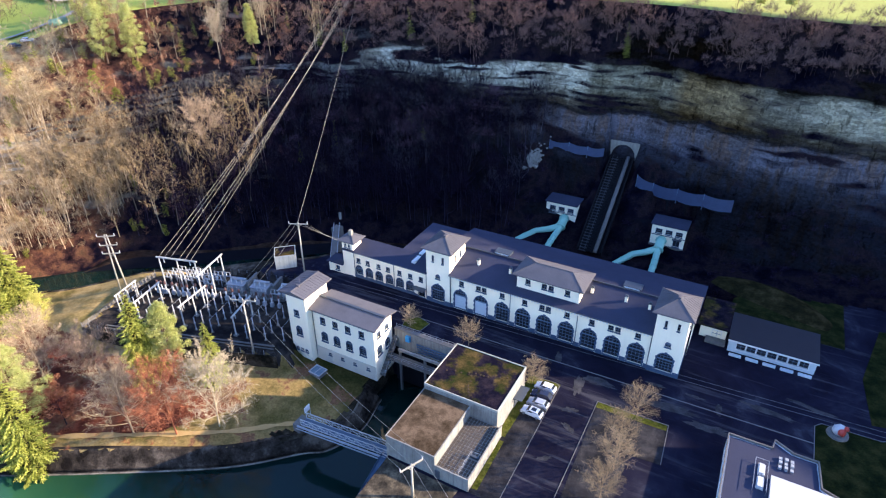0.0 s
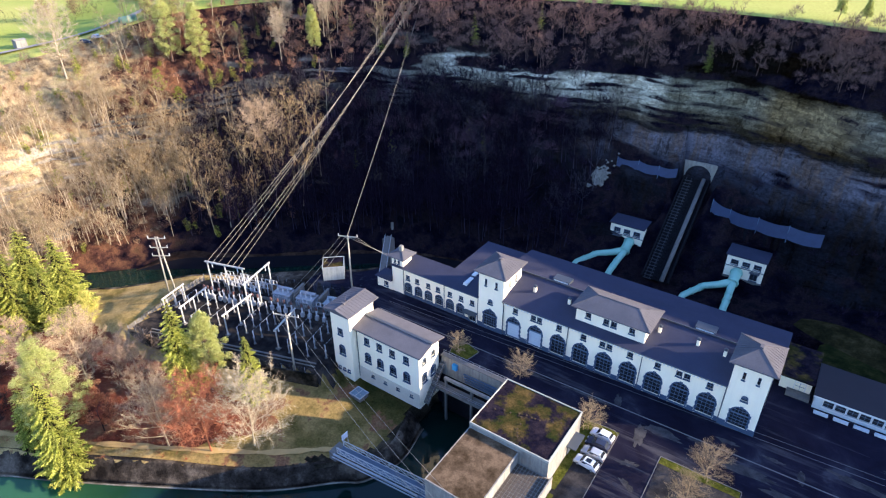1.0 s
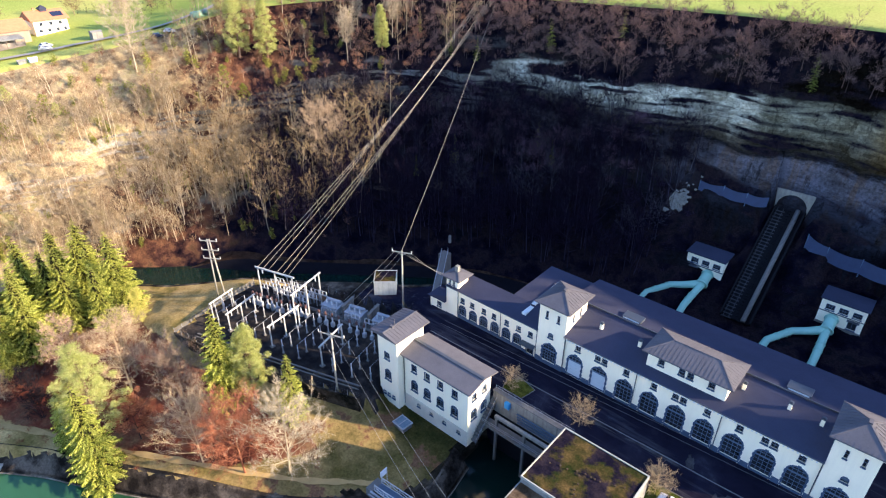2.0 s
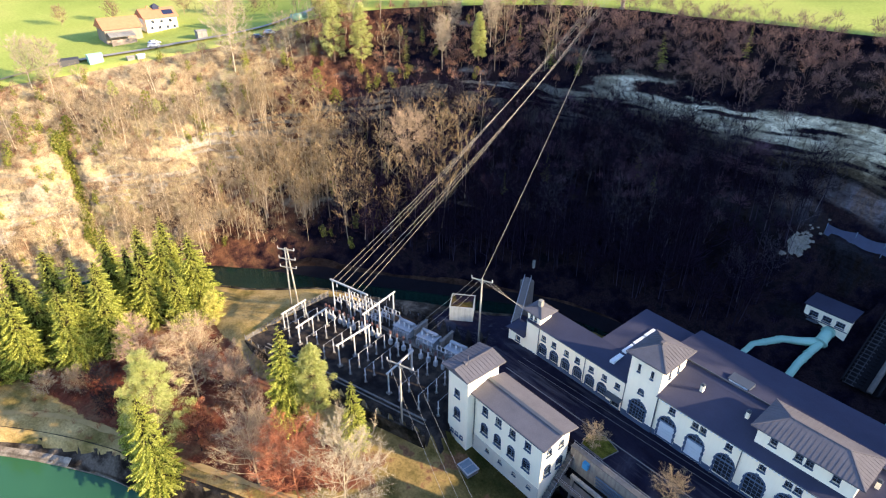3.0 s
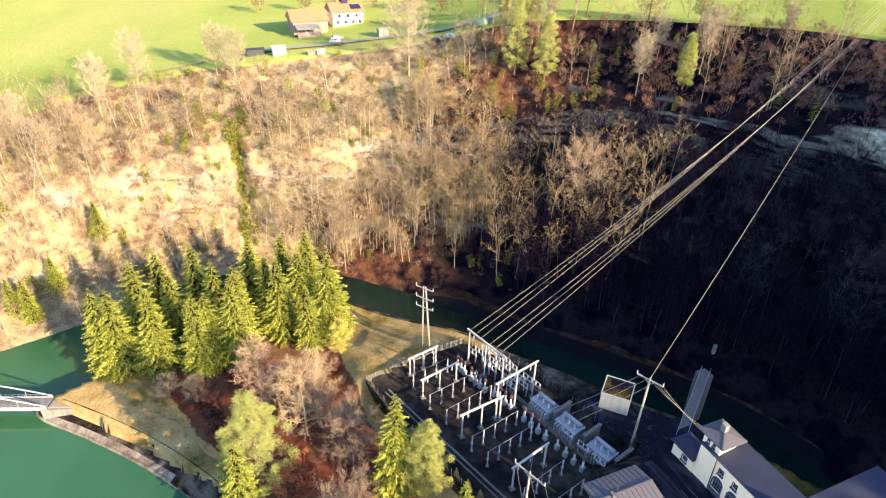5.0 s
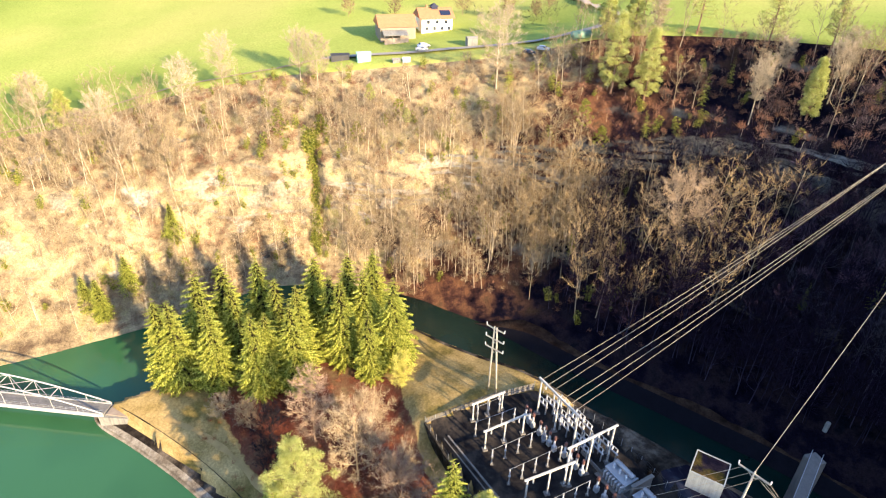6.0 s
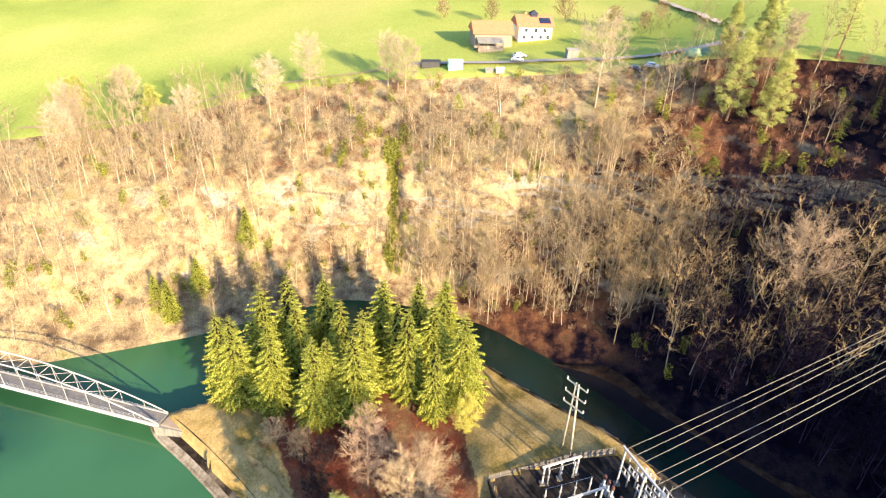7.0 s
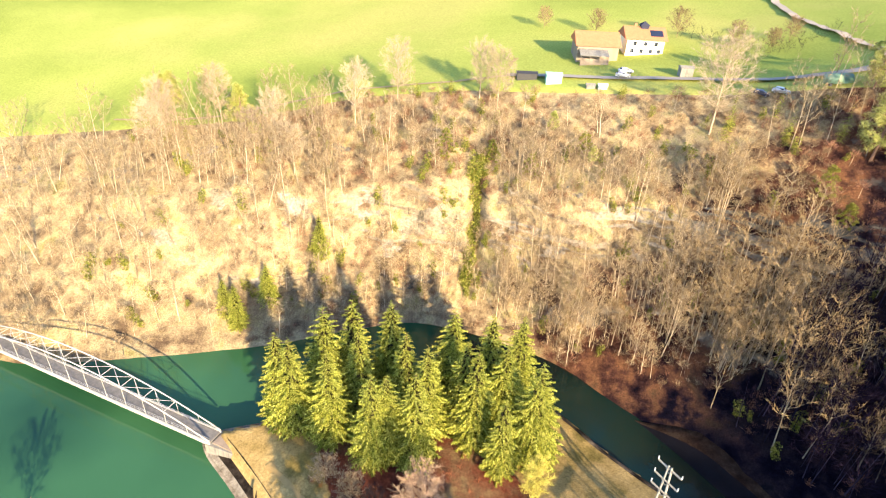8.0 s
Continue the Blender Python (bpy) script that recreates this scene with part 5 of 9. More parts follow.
scatter("slope_brush", CANOPY, wall_places(44, 420, 0.5, 7.7, 0.08, 0.92, (0.4, 0.85), off_cliff), M_WOOD_LIT, "rounded tan leafless brush over the sunny slope", 44, twig_mat=M_TWIG_LIT)
scatter("shaded_canopy", UNDERWOOD, wall_places(42, 310, 8.9, 12.35, 0.10, 0.62, (0.6, 1.1), off_cliff), M_WOOD_SHADE, "soft crowns of the wood, dark violet for its shade", 42, twig_mat=M_TWIG_HAZE)
scatter("pale_trunks", FOREST_TALL, wall_places(47, 46, 7.9, 9.7, 0.10, 0.56, (0.75, 1.15), off_cliff), M_BARK_PALE, "tall pale trunks rising out of the dark wood", 47, twig_mat=M_TWIG_GOLD)
scatter("violet_canopy", UNDERWOOD, wall_places(46, 170, 9.2, 12.0, 0.40, 0.66, (0.5, 0.95), off_cliff), M_WOOD_SHADE, "crowns of the upper wood, violet for the shade under the cliff", 46, twig_mat=M_TWIG_PLUM)
scatter("undergrowth", BUSH, wall_places(6, 2300, 0.5, 7.9, 0.02, 1.0, (0.35, 0.95), off_cliff), M_TWIG_LIT, "tangle of pale leafless shrubs on the slope", 6)
scatter("russet_undergrowth", BUSH, wall_places(7, 1500, 3.0, 9.6, 0.02, 1.0, (0.4, 1.1), off_cliff), M_RUSSET, "russet shrubs and brambles on the slope", 7)

# ---- walls with openings, windows ----
ARC = 10


def arch_line(w, z0, top):
    """Outline of an opening: up the left side, over the arch, down the right side."""
    r = w / 2
    spring = top - r
    pts = [(-r, z0), (-r, spring)]
    pts += [(-r * math.cos(math.pi * i / ARC), spring + r * math.sin(math.pi * i / ARC)) for i in range(1, ARC)]
    return pts + [(r, spring), (r, z0)]


def wall_band(kit, at, u0, u1, z0, z1, openings, depth=0.4):
    """One storey of a wall. at(u, d, z) places a point d behind the face. openings: centre, width, foot, top, arched."""
    cur = u0
    for c, w, zs, zt, arched in sorted(openings):
        a, b = c - w / 2, c + w / 2
        kit.face(at(cur, 0, z0), at(a, 0, z0), at(a, 0, z1), at(cur, 0, z1))
        if zs > z0:
            kit.face(at(a, 0, z0), at(b, 0, z0), at(b, 0, zs), at(a, 0, zs))
        line = [(c + x, z) for x, z in arch_line(w, zs, zt)] if arched else [(a, zs), (a, zt), (b, zt), (b, zs)]
        top = line[1:-1]
        for (xa, za), (xb, zb) in zip(top, top[1:]):
            kit.face(at(xa, 0, za), at(xb, 0, zb), at(xb, 0, z1), at(xa, 0, z1))
        ring = line + [line[0]]
        for (xa, za), (xb, zb) in zip(ring, ring[1:]):
            kit.face(at(xa, 0, za), at(xa, depth, za), at(xb, depth, zb), at(xb, 0, zb))
        cur = b
    kit.face(at(cur, 0, z0), at(u1, 0, z0), at(u1, 0, z1), at(cur, 0, z1))


MESHES = {}


def shared(key, make):
    if key not in MESHES:
        MESHES[key] = make()
    return MESHES[key]


def ring_mesh(w, h, band, arched, proud, back, mat, name, sill=True):
    k = Kit()
    if arched:
        inner, outer = arch_line(w, 0, h), arch_line(w + 2 * band, 0, h + band)
    else:
        inner = [(-w / 2, 0), (-w / 2, h), (w / 2, h), (w / 2, 0)]
        outer = [(-w / 2 - band, 0), (-w / 2 - band, h + band), (w / 2 + band, h + band), (w / 2 + band, 0)]
    for (a, b), (c, d) in zip(zip(inner, inner[1:]), zip(outer, outer[1:])):
        k.face((c[0], -proud, c[1]), (d[0], -proud, d[1]), (b[0], -proud, b[1]), (a[0], -proud, a[1]))
        k.face((c[0], 0.02, c[1]), (d[0], 0.02, d[1]), (d[0], -proud, d[1]), (c[0], -proud, c[1]))
        k.face((a[0], -proud, a[1]), (b[0], -proud, b[1]), (b[0], back, b[1]), (a[0], back, a[1]))
    if arched and w > 2.5:
        # alternating longer blocks in the jambs and a keystone
        for z in (0.7, 1.9, 3.1):
            for sx in (-1, 1):
                k.box(sx * (w / 2 + band / 2) - band * 0.85, sx * (w / 2 + band / 2) + band * 0.85, -proud - 0.05, 0.0, z, z + 0.55)
        k.box(-0.28, 0.28, -proud - 0.08, 0.0, h - 0.05, h + band + 0.2)
    if sill:
        k.box(-w / 2 - band - 0.12, w / 2 + band + 0.12, -proud - 0.14, 0.05, -0.18, 0.0)
    return k.mesh(name, mat)


def pane_mesh(w, h, arched, back):
    k = Kit()
    pts = arch_line(w, 0, h) if arched else [(-w / 2, 0), (-w / 2, h), (w / 2, h), (w / 2, 0)]
    k.face(*[(x, back, z) for x, z in reversed(pts)])
    return k.mesh("pane", M_GLASS)


def bars_mesh(w, h, arched, back, nx, nz, bar=0.07):
    k = Kit()
    r = w / 2
    spring = h - r if arched else h
    for i in range(1, nx):
        x = -r + w * i / nx
        top = spring + math.sqrt(max(0, r * r - x * x)) if arched else h
        k.box(x - bar / 2, x + bar / 2, back - 0.09, back - 0.02, 0, top)
    for j in range(1, nz):
        z = spring * j / nz
        k.box(-r, r, back - 0.085, back - 0.025, z - bar / 2, z + bar / 2)
    if arched:
        k.box(-r, r, back - 0.14, back - 0.02, spring - 0.14, spring + 0.14)
        half = spring + r * 0.5
        x = r * math.sqrt(0.75)
        k.box(-x, x, back - 0.085, back - 0.025, half - bar / 2, half + bar / 2)
    return k.mesh("glazing_grid", M_WINDOW_BAR)


M_WINDOW_BAR = plain("pale_blue_window_paint", (0.11, 0.15, 0.21), 0.5, vary=0.15)


def window(parent, name, at, w, h, arched=True, turn=0.0, nx=4, nz=3, band=0.3, mat=None, gate=False):
    """A window (surround, pane and bars) set into an opening whose foot is at the given place."""
    mat = mat or M_STONE
    back = 0.28
    key = (w, h, arched, band, mat.name)
    frame_part = part(name, shared(("ring",) + key, lambda: ring_mesh(w, h, band, arched, 0.09, back, mat, name)), None, parent, at=at, turn=turn)
    part("pane", shared(("pane",) + key, lambda: pane_mesh(w, h, arched, back)), None, frame_part)
    part("glazing_grid", shared(("bars", nx, nz) + key, lambda: bars_mesh(w, h, arched, back, nx, nz)), None, frame_part)
    if gate:
        def leaf():
            k = Kit()
            n = 5
            for i in range(n):
                z0, z1 = (h - w / 2) * 0.97 * i / n, (h - w / 2) * 0.97 * (i + 1) / n - 0.03
                k.box(-w / 2 + 0.05, w / 2 - 0.05, 0.05, 0.15, z0, z1)
            return k.mesh("roller_gate", M_BLUE_PANEL)
        part("roller_gate", shared(("gate",) + key, leaf), None, frame_part, "pale roller gate")
    return frame_part


def gable_roof(kit, x0, x1, pts, t=0.3):
    """A roof slab along x whose section is the line pts of (y, z)."""
    n = len(pts)
    top = [(x, y, z) for x in (x0, x1) for y, z in pts]
    low = [(x, y, z - t) for x in (x0, x1) for y, z in pts]
    v = top + low
    f = [(i, i + n, i + n + 1, i + 1)[::-1] for i in range(n - 1)]
    m = 2 * n
    f += [(m + i, m + i + 1, m + i + n + 1, m + i + n)[::-1] for i in range(n - 1)]
    for o in (0, n):
        f += [(o + i, o + i + 1, m + o + i + 1, m + o + i) for i in range(n - 1)]
    f += [(0, m, m + n, n), (n - 1, 2 * n - 1, m + 2 * n - 1, m + n - 1)]
    kit.solid(v, f)


def hip_roof(x0, x1, y0, y1, z, rise, ridge, along_x=True, t=0.22):
    """Four faces of a hipped roof as two kits (those sloping along y, those sloping along x), with a fascia."""
    ka, kb, edge = Kit(), Kit(), Kit()
    cx, cy = (x0 + x1) / 2, (y0 + y1) / 2
    if along_x:
        a, b = (cx - ridge / 2, cy, z + rise), (cx + ridge / 2, cy, z + rise)
        ka.face((x0, y0, z), (x1, y0, z), b, a)
        ka.face((x1, y1, z), (x0, y1, z), a, b)
        kb.face((x1, y0, z), (x1, y1, z), b)
        kb.face((x0, y1, z), (x0, y0, z), a)
        hips = [((x0, y0, z), a), ((x0, y1, z), a), ((x1, y0, z), b), ((x1, y1, z), b), (a, b)]
    else:
        a, b = (cx, cy - ridge / 2, z + rise), (cx, cy + ridge / 2, z + rise)
        ka.face((x0, y0, z), (x1, y0, z), a)
        ka.face((x1, y1, z), (x0, y1, z), b)
        kb.face((x1, y0, z), (x1, y1, z), b, a)
        kb.face((x0, y1, z), (x0, y0, z), a, b)
        hips = [((x0, y0, z), a), ((x1, y0, z), a), ((x0, y1, z), b), ((x1, y1, z), b), (a, b)]
    edge.box(x0, x1, y0, y1, z - t, z - 0.004)
    for p, q in hips:
        edge.beam(p, q, 0.22, 0.12)
    return ka, kb, edge


def seams(kit, x0, x1, y0, y1, z, rise, ridge, pitch=0.75):
    """Standing seams on the two long slopes and on the two ends of a hipped roof."""
    cx, cy = (x0 + x1) / 2, (y0 + y1) / 2
    half = (x1 - x0 - ridge) / 2
    n = int((x1 - x0) / pitch)
    for i in range(1, n):
        x = x0 + (x1 - x0) * i / n
        k = min(1.0, min(x - x0, x1 - x) / max(half, 0.01))
        for s, ye in ((1, y0), (-1, y1)):
            kit.beam((x, ye, z + 0.02), (x, ye + s * (cy - y0) * k, z + rise * k + 0.02), 0.06, 0.06)
    n = int((y1 - y0) / pitch)
    for i in range(1, n):
        y = y0 + (y1 - y0) * i / n
        k = min(y - y0, y1 - y) / ((y1 - y0) / 2)
        for s, xe in ((1, x0), (-1, x1)):
            kit.beam((xe, y, z + 0.02), (xe + s * half * k, y, z + rise * k + 0.02), 0.06, 0.06)


def front(y):
    return lambda u, d, z: (u, y + d, z)


def east(x):
    return lambda u, d, z: (x - d, u, z)


def west(x):
    return lambda u, d, z: (x + d, -u, z)


# ---- the turbine hall ----
def build_hall():
    hall = thing("turbine_hall", (0, 0, 0), "long white plastered turbine hall with arched windows and towers", "power station")
    bays = [-51.2, -45.7, -40.2, -35.0, -29.8, -24.6, -19.4, -14.2, -9.1]
    w = Kit()
    wall_band(w, front(0), -54, -6.3, 0, 6.2, [(x, 3.1, 0.45, 5.55, True) for x in bays])
    small = []
    for i, x in enumerate(bays):
        small += [x - 0.75, x + 0.75] if i % 3 == 1 else [x + (0.3 if i % 3 == 0 else -0.1)]
    wall_band(w, front(0), -54, -6.3, 6.2, 9.6, [(x, 0.95, 6.95, 8.25, False) for x in small])
    wall_band(w, west(-58), -22, -8, 0, 9.5, [])
    wall_band(w, east(0.3), 8, 21.6, 0, 10.2, [(11, 1.2, 5.5, 7.4, False), (16, 1.2, 5.5, 7.4, False)])
    w.face((0.3, 21.6, -8), (-58, 21.6, -8), (-58, 21.6, 10.5), (0.3, 21.6, 10.5))
    part("main_wall", w, M_PLASTER, hall)
    for i, x in enumerate(bays):
        window(hall, "arched_window", (x, 0, 0.45), 3.1, 5.1, gate=i < 2, band=0.26, nx=4, nz=4)
    for x in small:
        window(hall, "small_window", (x, 0, 6.95), 0.95, 1.3, arched=False, nx=2, nz=2, band=0.1)
    wing_arch = [-81.3, -78.1, -75.0, -71.8, -68.6, -65.6]
    wing_small = [-81.3, -78.4, -75.0, -72.1, -68.6, -65.4, -62.3]
    w = Kit()
    wall_band(w, front(0), -85.5, -60.5, 0, 4.2, [(x, 1.9, 0.9, 3.75, True) for x in wing_arch] + [(-62.2, 1.7, 0.1, 2.5, False), (-84.0, 1.0, 0.1, 2.1, False)])
    wall_band(w, front(0), -85.5, -60.5, 4.2, 8.0, [(x, 0.9, 4.75, 5.95, False) for x in wing_small])
    w.face((-70.6, 5.3, -15), (-85.5, 5.3, -15), (-85.5, 5.3, 9), (-70.6, 5.3, 9))
    w.face((-70.6, 21, -15), (-70.6, 5.3, -15), (-70.6, 5.3, 9), (-70.6, 21, 9))
    w.face((-58, 21, -15), (-70.6, 21, -15), (-70.6, 21, 9), (-58, 21, 9))
    w.face((-85.5, 5.3, -8), (-85.5, 0, -8), (-85.5, 0, 8), (-85.5, 5.3, 9))
    part("wing_wall", w, M_PLASTER, hall)
    for x in wing_arch:
        window(hall, "wing_arched_window", (x, 0, 0.9), 1.9, 2.85, band=0.2, nx=4, nz=3)
    for x in wing_small:
        window(hall, "small_window", (x, 0, 4.75), 0.9, 1.2, arched=False, nx=2, nz=2, band=0.09)
    window(hall, "entrance_door", (-62.2, 0, 0.1), 1.7, 2.4, arched=False, nx=2, nz=2, band=0.15)
    window(hall, "side_door", (-84.0, 0, 0.1), 1.0, 2.0, arched=False, nx=1, nz=1, band=0.12)
    k = Kit()
    k.box(-64.2, -60.7, -1.6, 0, 2.85, 3.0)
    k.beam((-64.0, -0.02, 2.2), (-64.0, -1.3, 2.85), 0.08)
    k.beam((-60.9, -0.02, 2.2), (-60.9, -1.3, 2.85), 0.08)
    part("entrance_canopy", k, M_GUTTER, hall, "dark flat entrance canopy")
    # plinth
    edges = [-54] + [e for x in bays for e in (x - 1.9, x + 1.9)] + [-6.3]
    stones = [(a, b, -0.12, 0, -0.3, 1.15) for a, b in zip(edges[::2], edges[1::2])]
    stones += [(-85.5, -84.7, -0.1, 0, -0.3, 0.85), (-83.3, -63.3, -0.1, 0, -0.3, 0.68)]
    stones += [(x - 1.5, x + 1.5, -0.06, 0, -0.3, 0.27) for x in bays[2:]]
    for box in stones:
        k = Kit()
        k.box(*box)
        part("plinth", k, M_STONE, hall, "blue-grey stone plinth")
    # cornice with its small brackets
    k = Kit()
    k.box(-54, -6.3, -0.35, 0, 9.05, 9.3)
    for i in range(66):
        x = -53.6 + i * 0.71
        k.box(x, x + 0.3, -0.55, -0.02, 8.72, 9.046)
    part("cornice", k, M_TRIM, hall, "white bracketed cornice")
    # towers
    for name, x0, x1, slits, wx in (("middle_tower", -60.5, -54.0, (-58.6, -55.9), -57.3), ("east_tower", -6.3, 0.0, (-4.3, -1.8), -3.1)):
        w = Kit()
        y0, y1 = -0.25, 7.8
        wall_band(w, front(y0), x0, x1, 0, 6.3, [(wx, 3.2, 0.8, 5.4, True)])
        wall_band(w, front(y0), x0, x1, 6.3, 9.8, [(wx, 1.0, 7.2, 8.4, True)])
        wall_band(w, front(y0), x0, x1, 9.8, 15.2, [(s, 0.42, 11.8, 13.5, False) for s in slits])
        lo = 0 if name == "east_tower" else 9
        wall_band(w, east(x1), y0, y1, lo, 9.8, [(3.5, 1.2, 6.0, 7.6, True)] if lo == 0 else [])
        wall_band(w, east(x1), y0, y1, 9.8, 15.2, [(2.4, 0.42, 11.8, 13.5, False), (5.2, 0.42, 11.8, 13.5, False)])
        wall_band(w, west(x0), -y1, -y0, 0, 15.2, [(-2.4, 0.42, 11.8, 13.5, False), (-5.2, 0.42, 11.8, 13.5, False)])
        w.face((x1, y1, 8), (x0, y1, 8), (x0, y1, 15.2), (x1, y1, 15.2))
        tower = part(name, w, M_PLASTER, hall)
        window(tower, "arched_window", (wx, y0, 0.8), 3.2, 4.6, band=0.26, nx=5, nz=4)
        window(tower, "belfry_window", (wx, y0, 7.2), 1.0, 1.2, band=0.1, nx=2, nz=2)
        for s in slits:
            window(tower, "slit_window", (s, y0, 11.8), 0.42, 1.7, arched=False, nx=1, nz=2, band=0.05)
        for s in (2.4, 5.2):
            window(tower, "slit_window", (x1, s, 11.8), 0.42, 1.7, arched=False, nx=1, nz=2, band=0.05, turn=90)
        k = Kit()
        k.box(x0 - 0.1, wx - 1.95, y0 - 0.12, y0, -0.3, 1.3)
        k.box(wx + 1.95, x1 + 0.1, y0 - 0.12, y0, -0.3, 1.3)
        k.box(wx - 1.95, wx + 1.95, y0 - 0.12, y0, -0.3, 0.6)
        if lo == 0:
            k.box(x1 + 0.003, x1 + 0.12, y0, y1, -0.3, 1.3)
        part("tower_plinth", k, M_STONE, tower)
        rx0, rx1, ry0, ry1 = x0 - 0.95, x1 + 0.95, y0 - 0.95, y1 + 1.0
        ka, kb, edge = hip_roof(rx0, rx1, ry0, ry1, 15.4, 1.9, 0.9, along_x=False)
        seams(edge, rx0, rx1, ry0, ry1, 15.4, 1.85, 0.9)
        edge.box((rx0 + rx1) / 2 - 0.3, (rx0 + rx1) / 2 + 0.3, (ry0 + ry1) / 2 - 0.6, (ry0 + ry1) / 2 + 0.6, 17.2, 17.55)
        ka.v, ka.f = ka.v, ka.f
        n = len(ka.v)
        ka.v += kb.v
        ka.f += [tuple(q + n for q in f) for f in kb.f]
        part("tower_roof", ka, M_ROOF_GREY, tower, "hipped grey sheet roof")
        part("roof_edge", edge, M_ROOF_GREY, tower)
    # raised middle block
    w = Kit()
    wall_band(w, front(1.7), -37.6, -22.9, 9.8, 13.7, [(-34.9, 0.95, 11.5, 12.8, False), (-31.0, 0.95, 11.4, 12.8, False), (-29.4, 0.95, 11.4, 12.8, False), (-25.6, 0.95, 11.5, 12.8, False)])
    w.face((-22.9, 1.7, 9.8), (-22.9, 9.0, 9.8), (-22.9, 9.0, 13.7), (-22.9, 1.7, 13.7))
    w.face((-37.6, 9.0, 9.8), (-37.6, 1.7, 9.8), (-37.6, 1.7, 13.7), (-37.6, 9.0, 13.7))
    w.face((-22.9, 9.0, 9.8), (-37.6, 9.0, 9.8), (-37.6, 9.0, 13.7), (-22.9, 9.0, 13.7))
    block = part("middle_block", w, M_PLASTER, hall)
    for x in (-34.9, -31.0, -29.4, -25.6):
        window(block, "small_window", (x, 1.7, 11.45), 0.95, 1.3, arched=False, nx=2, nz=2, band=0.1)
    ka, kb, edge = hip_roof(-38.6, -21.9, 0.8, 9.9, 13.8, 1.7, 8.6)
    seams(edge, -38.6, -21.9, 0.8, 9.9, 13.8, 1.66, 8.6)
    n = len(ka.v)
    ka.v += kb.v
    ka.f += [tuple(q + n for q in f) for f in kb.f]
    part("block_roof", ka, M_ROOF_GREY, block, "hipped grey sheet roof")
    part("roof_edge", edge, M_ROOF_GREY, block)
    # roofs
    r = Kit()
    gable_roof(r, -54.0, -6.3, [(-0.85, 9.62), (7.8, 11.645)])
    gable_roof(r, -58.5, 1.0, [(7.82, 11.65), (9.3, 12.0), (9.31, 12.35), (22.0, 10.5)])
    part("main_roof", r, M_ROOF, hall, "large dark low-pitched roof")
    r = Kit()
    gable_roof(r, -86.0, -60.4, [(-0.7, 8.05), (5.5, 9.1)])
    gable_roof(r, -70.9, -58.2, [(5.51, 9.1), (21.3, 9.3)])
    part("wing_roof", r, M_ROOF, hall, "dark low wing roof")
    k = Kit()
    for x0, x1, y, z in ((-54, -6.3, -0.95, 9.55), (-85.9, -60.5, -0.8, 7.98)):
        k.tube([(x0, y, z), (x1, y, z)], 0.11, 6)
    k.box(-58.4, 0.9, 9.22, 9.42, 12.2, 12.42)
    for x, top in ((-53.85, 9.4), (-38.2, 9.4), (-22.3, 9.4), (-6.45, 9.4), (-70.2, 7.9), (-60.65, 7.9), (-82.6, 7.9)):
        k.tube([(x, -0.2, 0.3), (x, -0.2, top)], 0.09, 6)
    part("gutter", k, M_GUTTER, hall, "dark gutters and downpipes")
    for x, y in ((-48.9, 5.0), (-40.6, 5.0), (-21.3, 6.0), (-13.8, 6.1), (-8.7, 5.8)):
        k = Kit()
        z = 9.62 + (y + 0.85) * 0.235
        k.box(x - 0.3, x + 0.3, y - 0.3, y + 0.3, z - 0.3, z + 1.3)
        chim = part("chimney", k, M_PLASTER, hall, "white plastered chimney")
        k = Kit()
        k.box(x - 0.38, x + 0.38, y - 0.38, y + 0.38, z + 1.3, z + 1.45)
        k.box(x - 0.22, x + 0.22, y - 0.22, y + 0.22, z + 1.45, z + 1.7)
        part("chimney_cap", k, M_GUTTER, chim)
    for x, y in ((-45.0, 11.0), (-13.6, 11.0)):
        k = Kit()
        z = 12.35 - (y - 9.3) * 0.145
        k.box(x - 2.0, x + 2.0, y - 1.2, y + 1.2, z - 0.4, z + 0.55)
        sk = part("roof_lantern", k, M_GUTTER, hall, "low roof lantern")
        k = Kit()
        k.box(x - 1.7, x + 1.7, y - 1.25, y - 1.18, z + 0.05, z + 0.45)
        part("lantern_glass", k, M_BLUE_PANEL, sk)
    for i in range(4):
        k = Kit()
        y0 = 1.4 + i * 3.75
        k.box(-65.8, -64.8, y0, y0 + 3.3, 8.3, (8.95, 9.35, 9.5, 9.55)[i])
        part("skylight", k, M_TRIM, hall, "white strip skylight")
    # west turret and annex
    w = Kit()
    wall_band(w, front(-0.15), -86.2, -82.6, 0, 4.5, [])
    wall_band(w, front(-0.15), -86.2, -82.6, 4.5, 10.5, [(-85.1, 0.45, 8.6, 9.6, True), (-83.9, 0.45, 8.6, 9.6, True)])
    w.face((-82.6, -0.15, 0), (-82.6, 3.4, 0), (-82.6, 3.4, 10.5), (-82.6, -0.15, 10.5))
    w.face((-86.2, 3.4, -2), (-86.2, -0.15, -2), (-86.2, -0.15, 10.5), (-86.2, 3.4, 10.5))
    w.face((-82.6, 3.4, 7), (-86.2, 3.4, 7), (-86.2, 3.4, 10.5), (-82.6, 3.4, 10.5))
    turret = part("west_turret", w, M_PLASTER, hall)
    for x in (-85.1, -83.9):
        window(turret, "turret_window", (x, -0.15, 8.6), 0.45, 1.0, nx=1, nz=1, band=0.07)
    ka, kb, edge = hip_roof(-87.1, -81.7, -1.0, 4.3, 10.6, 1.0, 0.3)
    n = len(ka.v)
    ka.v += kb.v
    ka.f += [tuple(q + n for q in f) for f in kb.f]
    part("turret_roof", ka, M_ROOF_GREY, turret, "flat pyramid roof")
    part("roof_edge", edge, M_ROOF_GREY, turret)
    k = Kit()
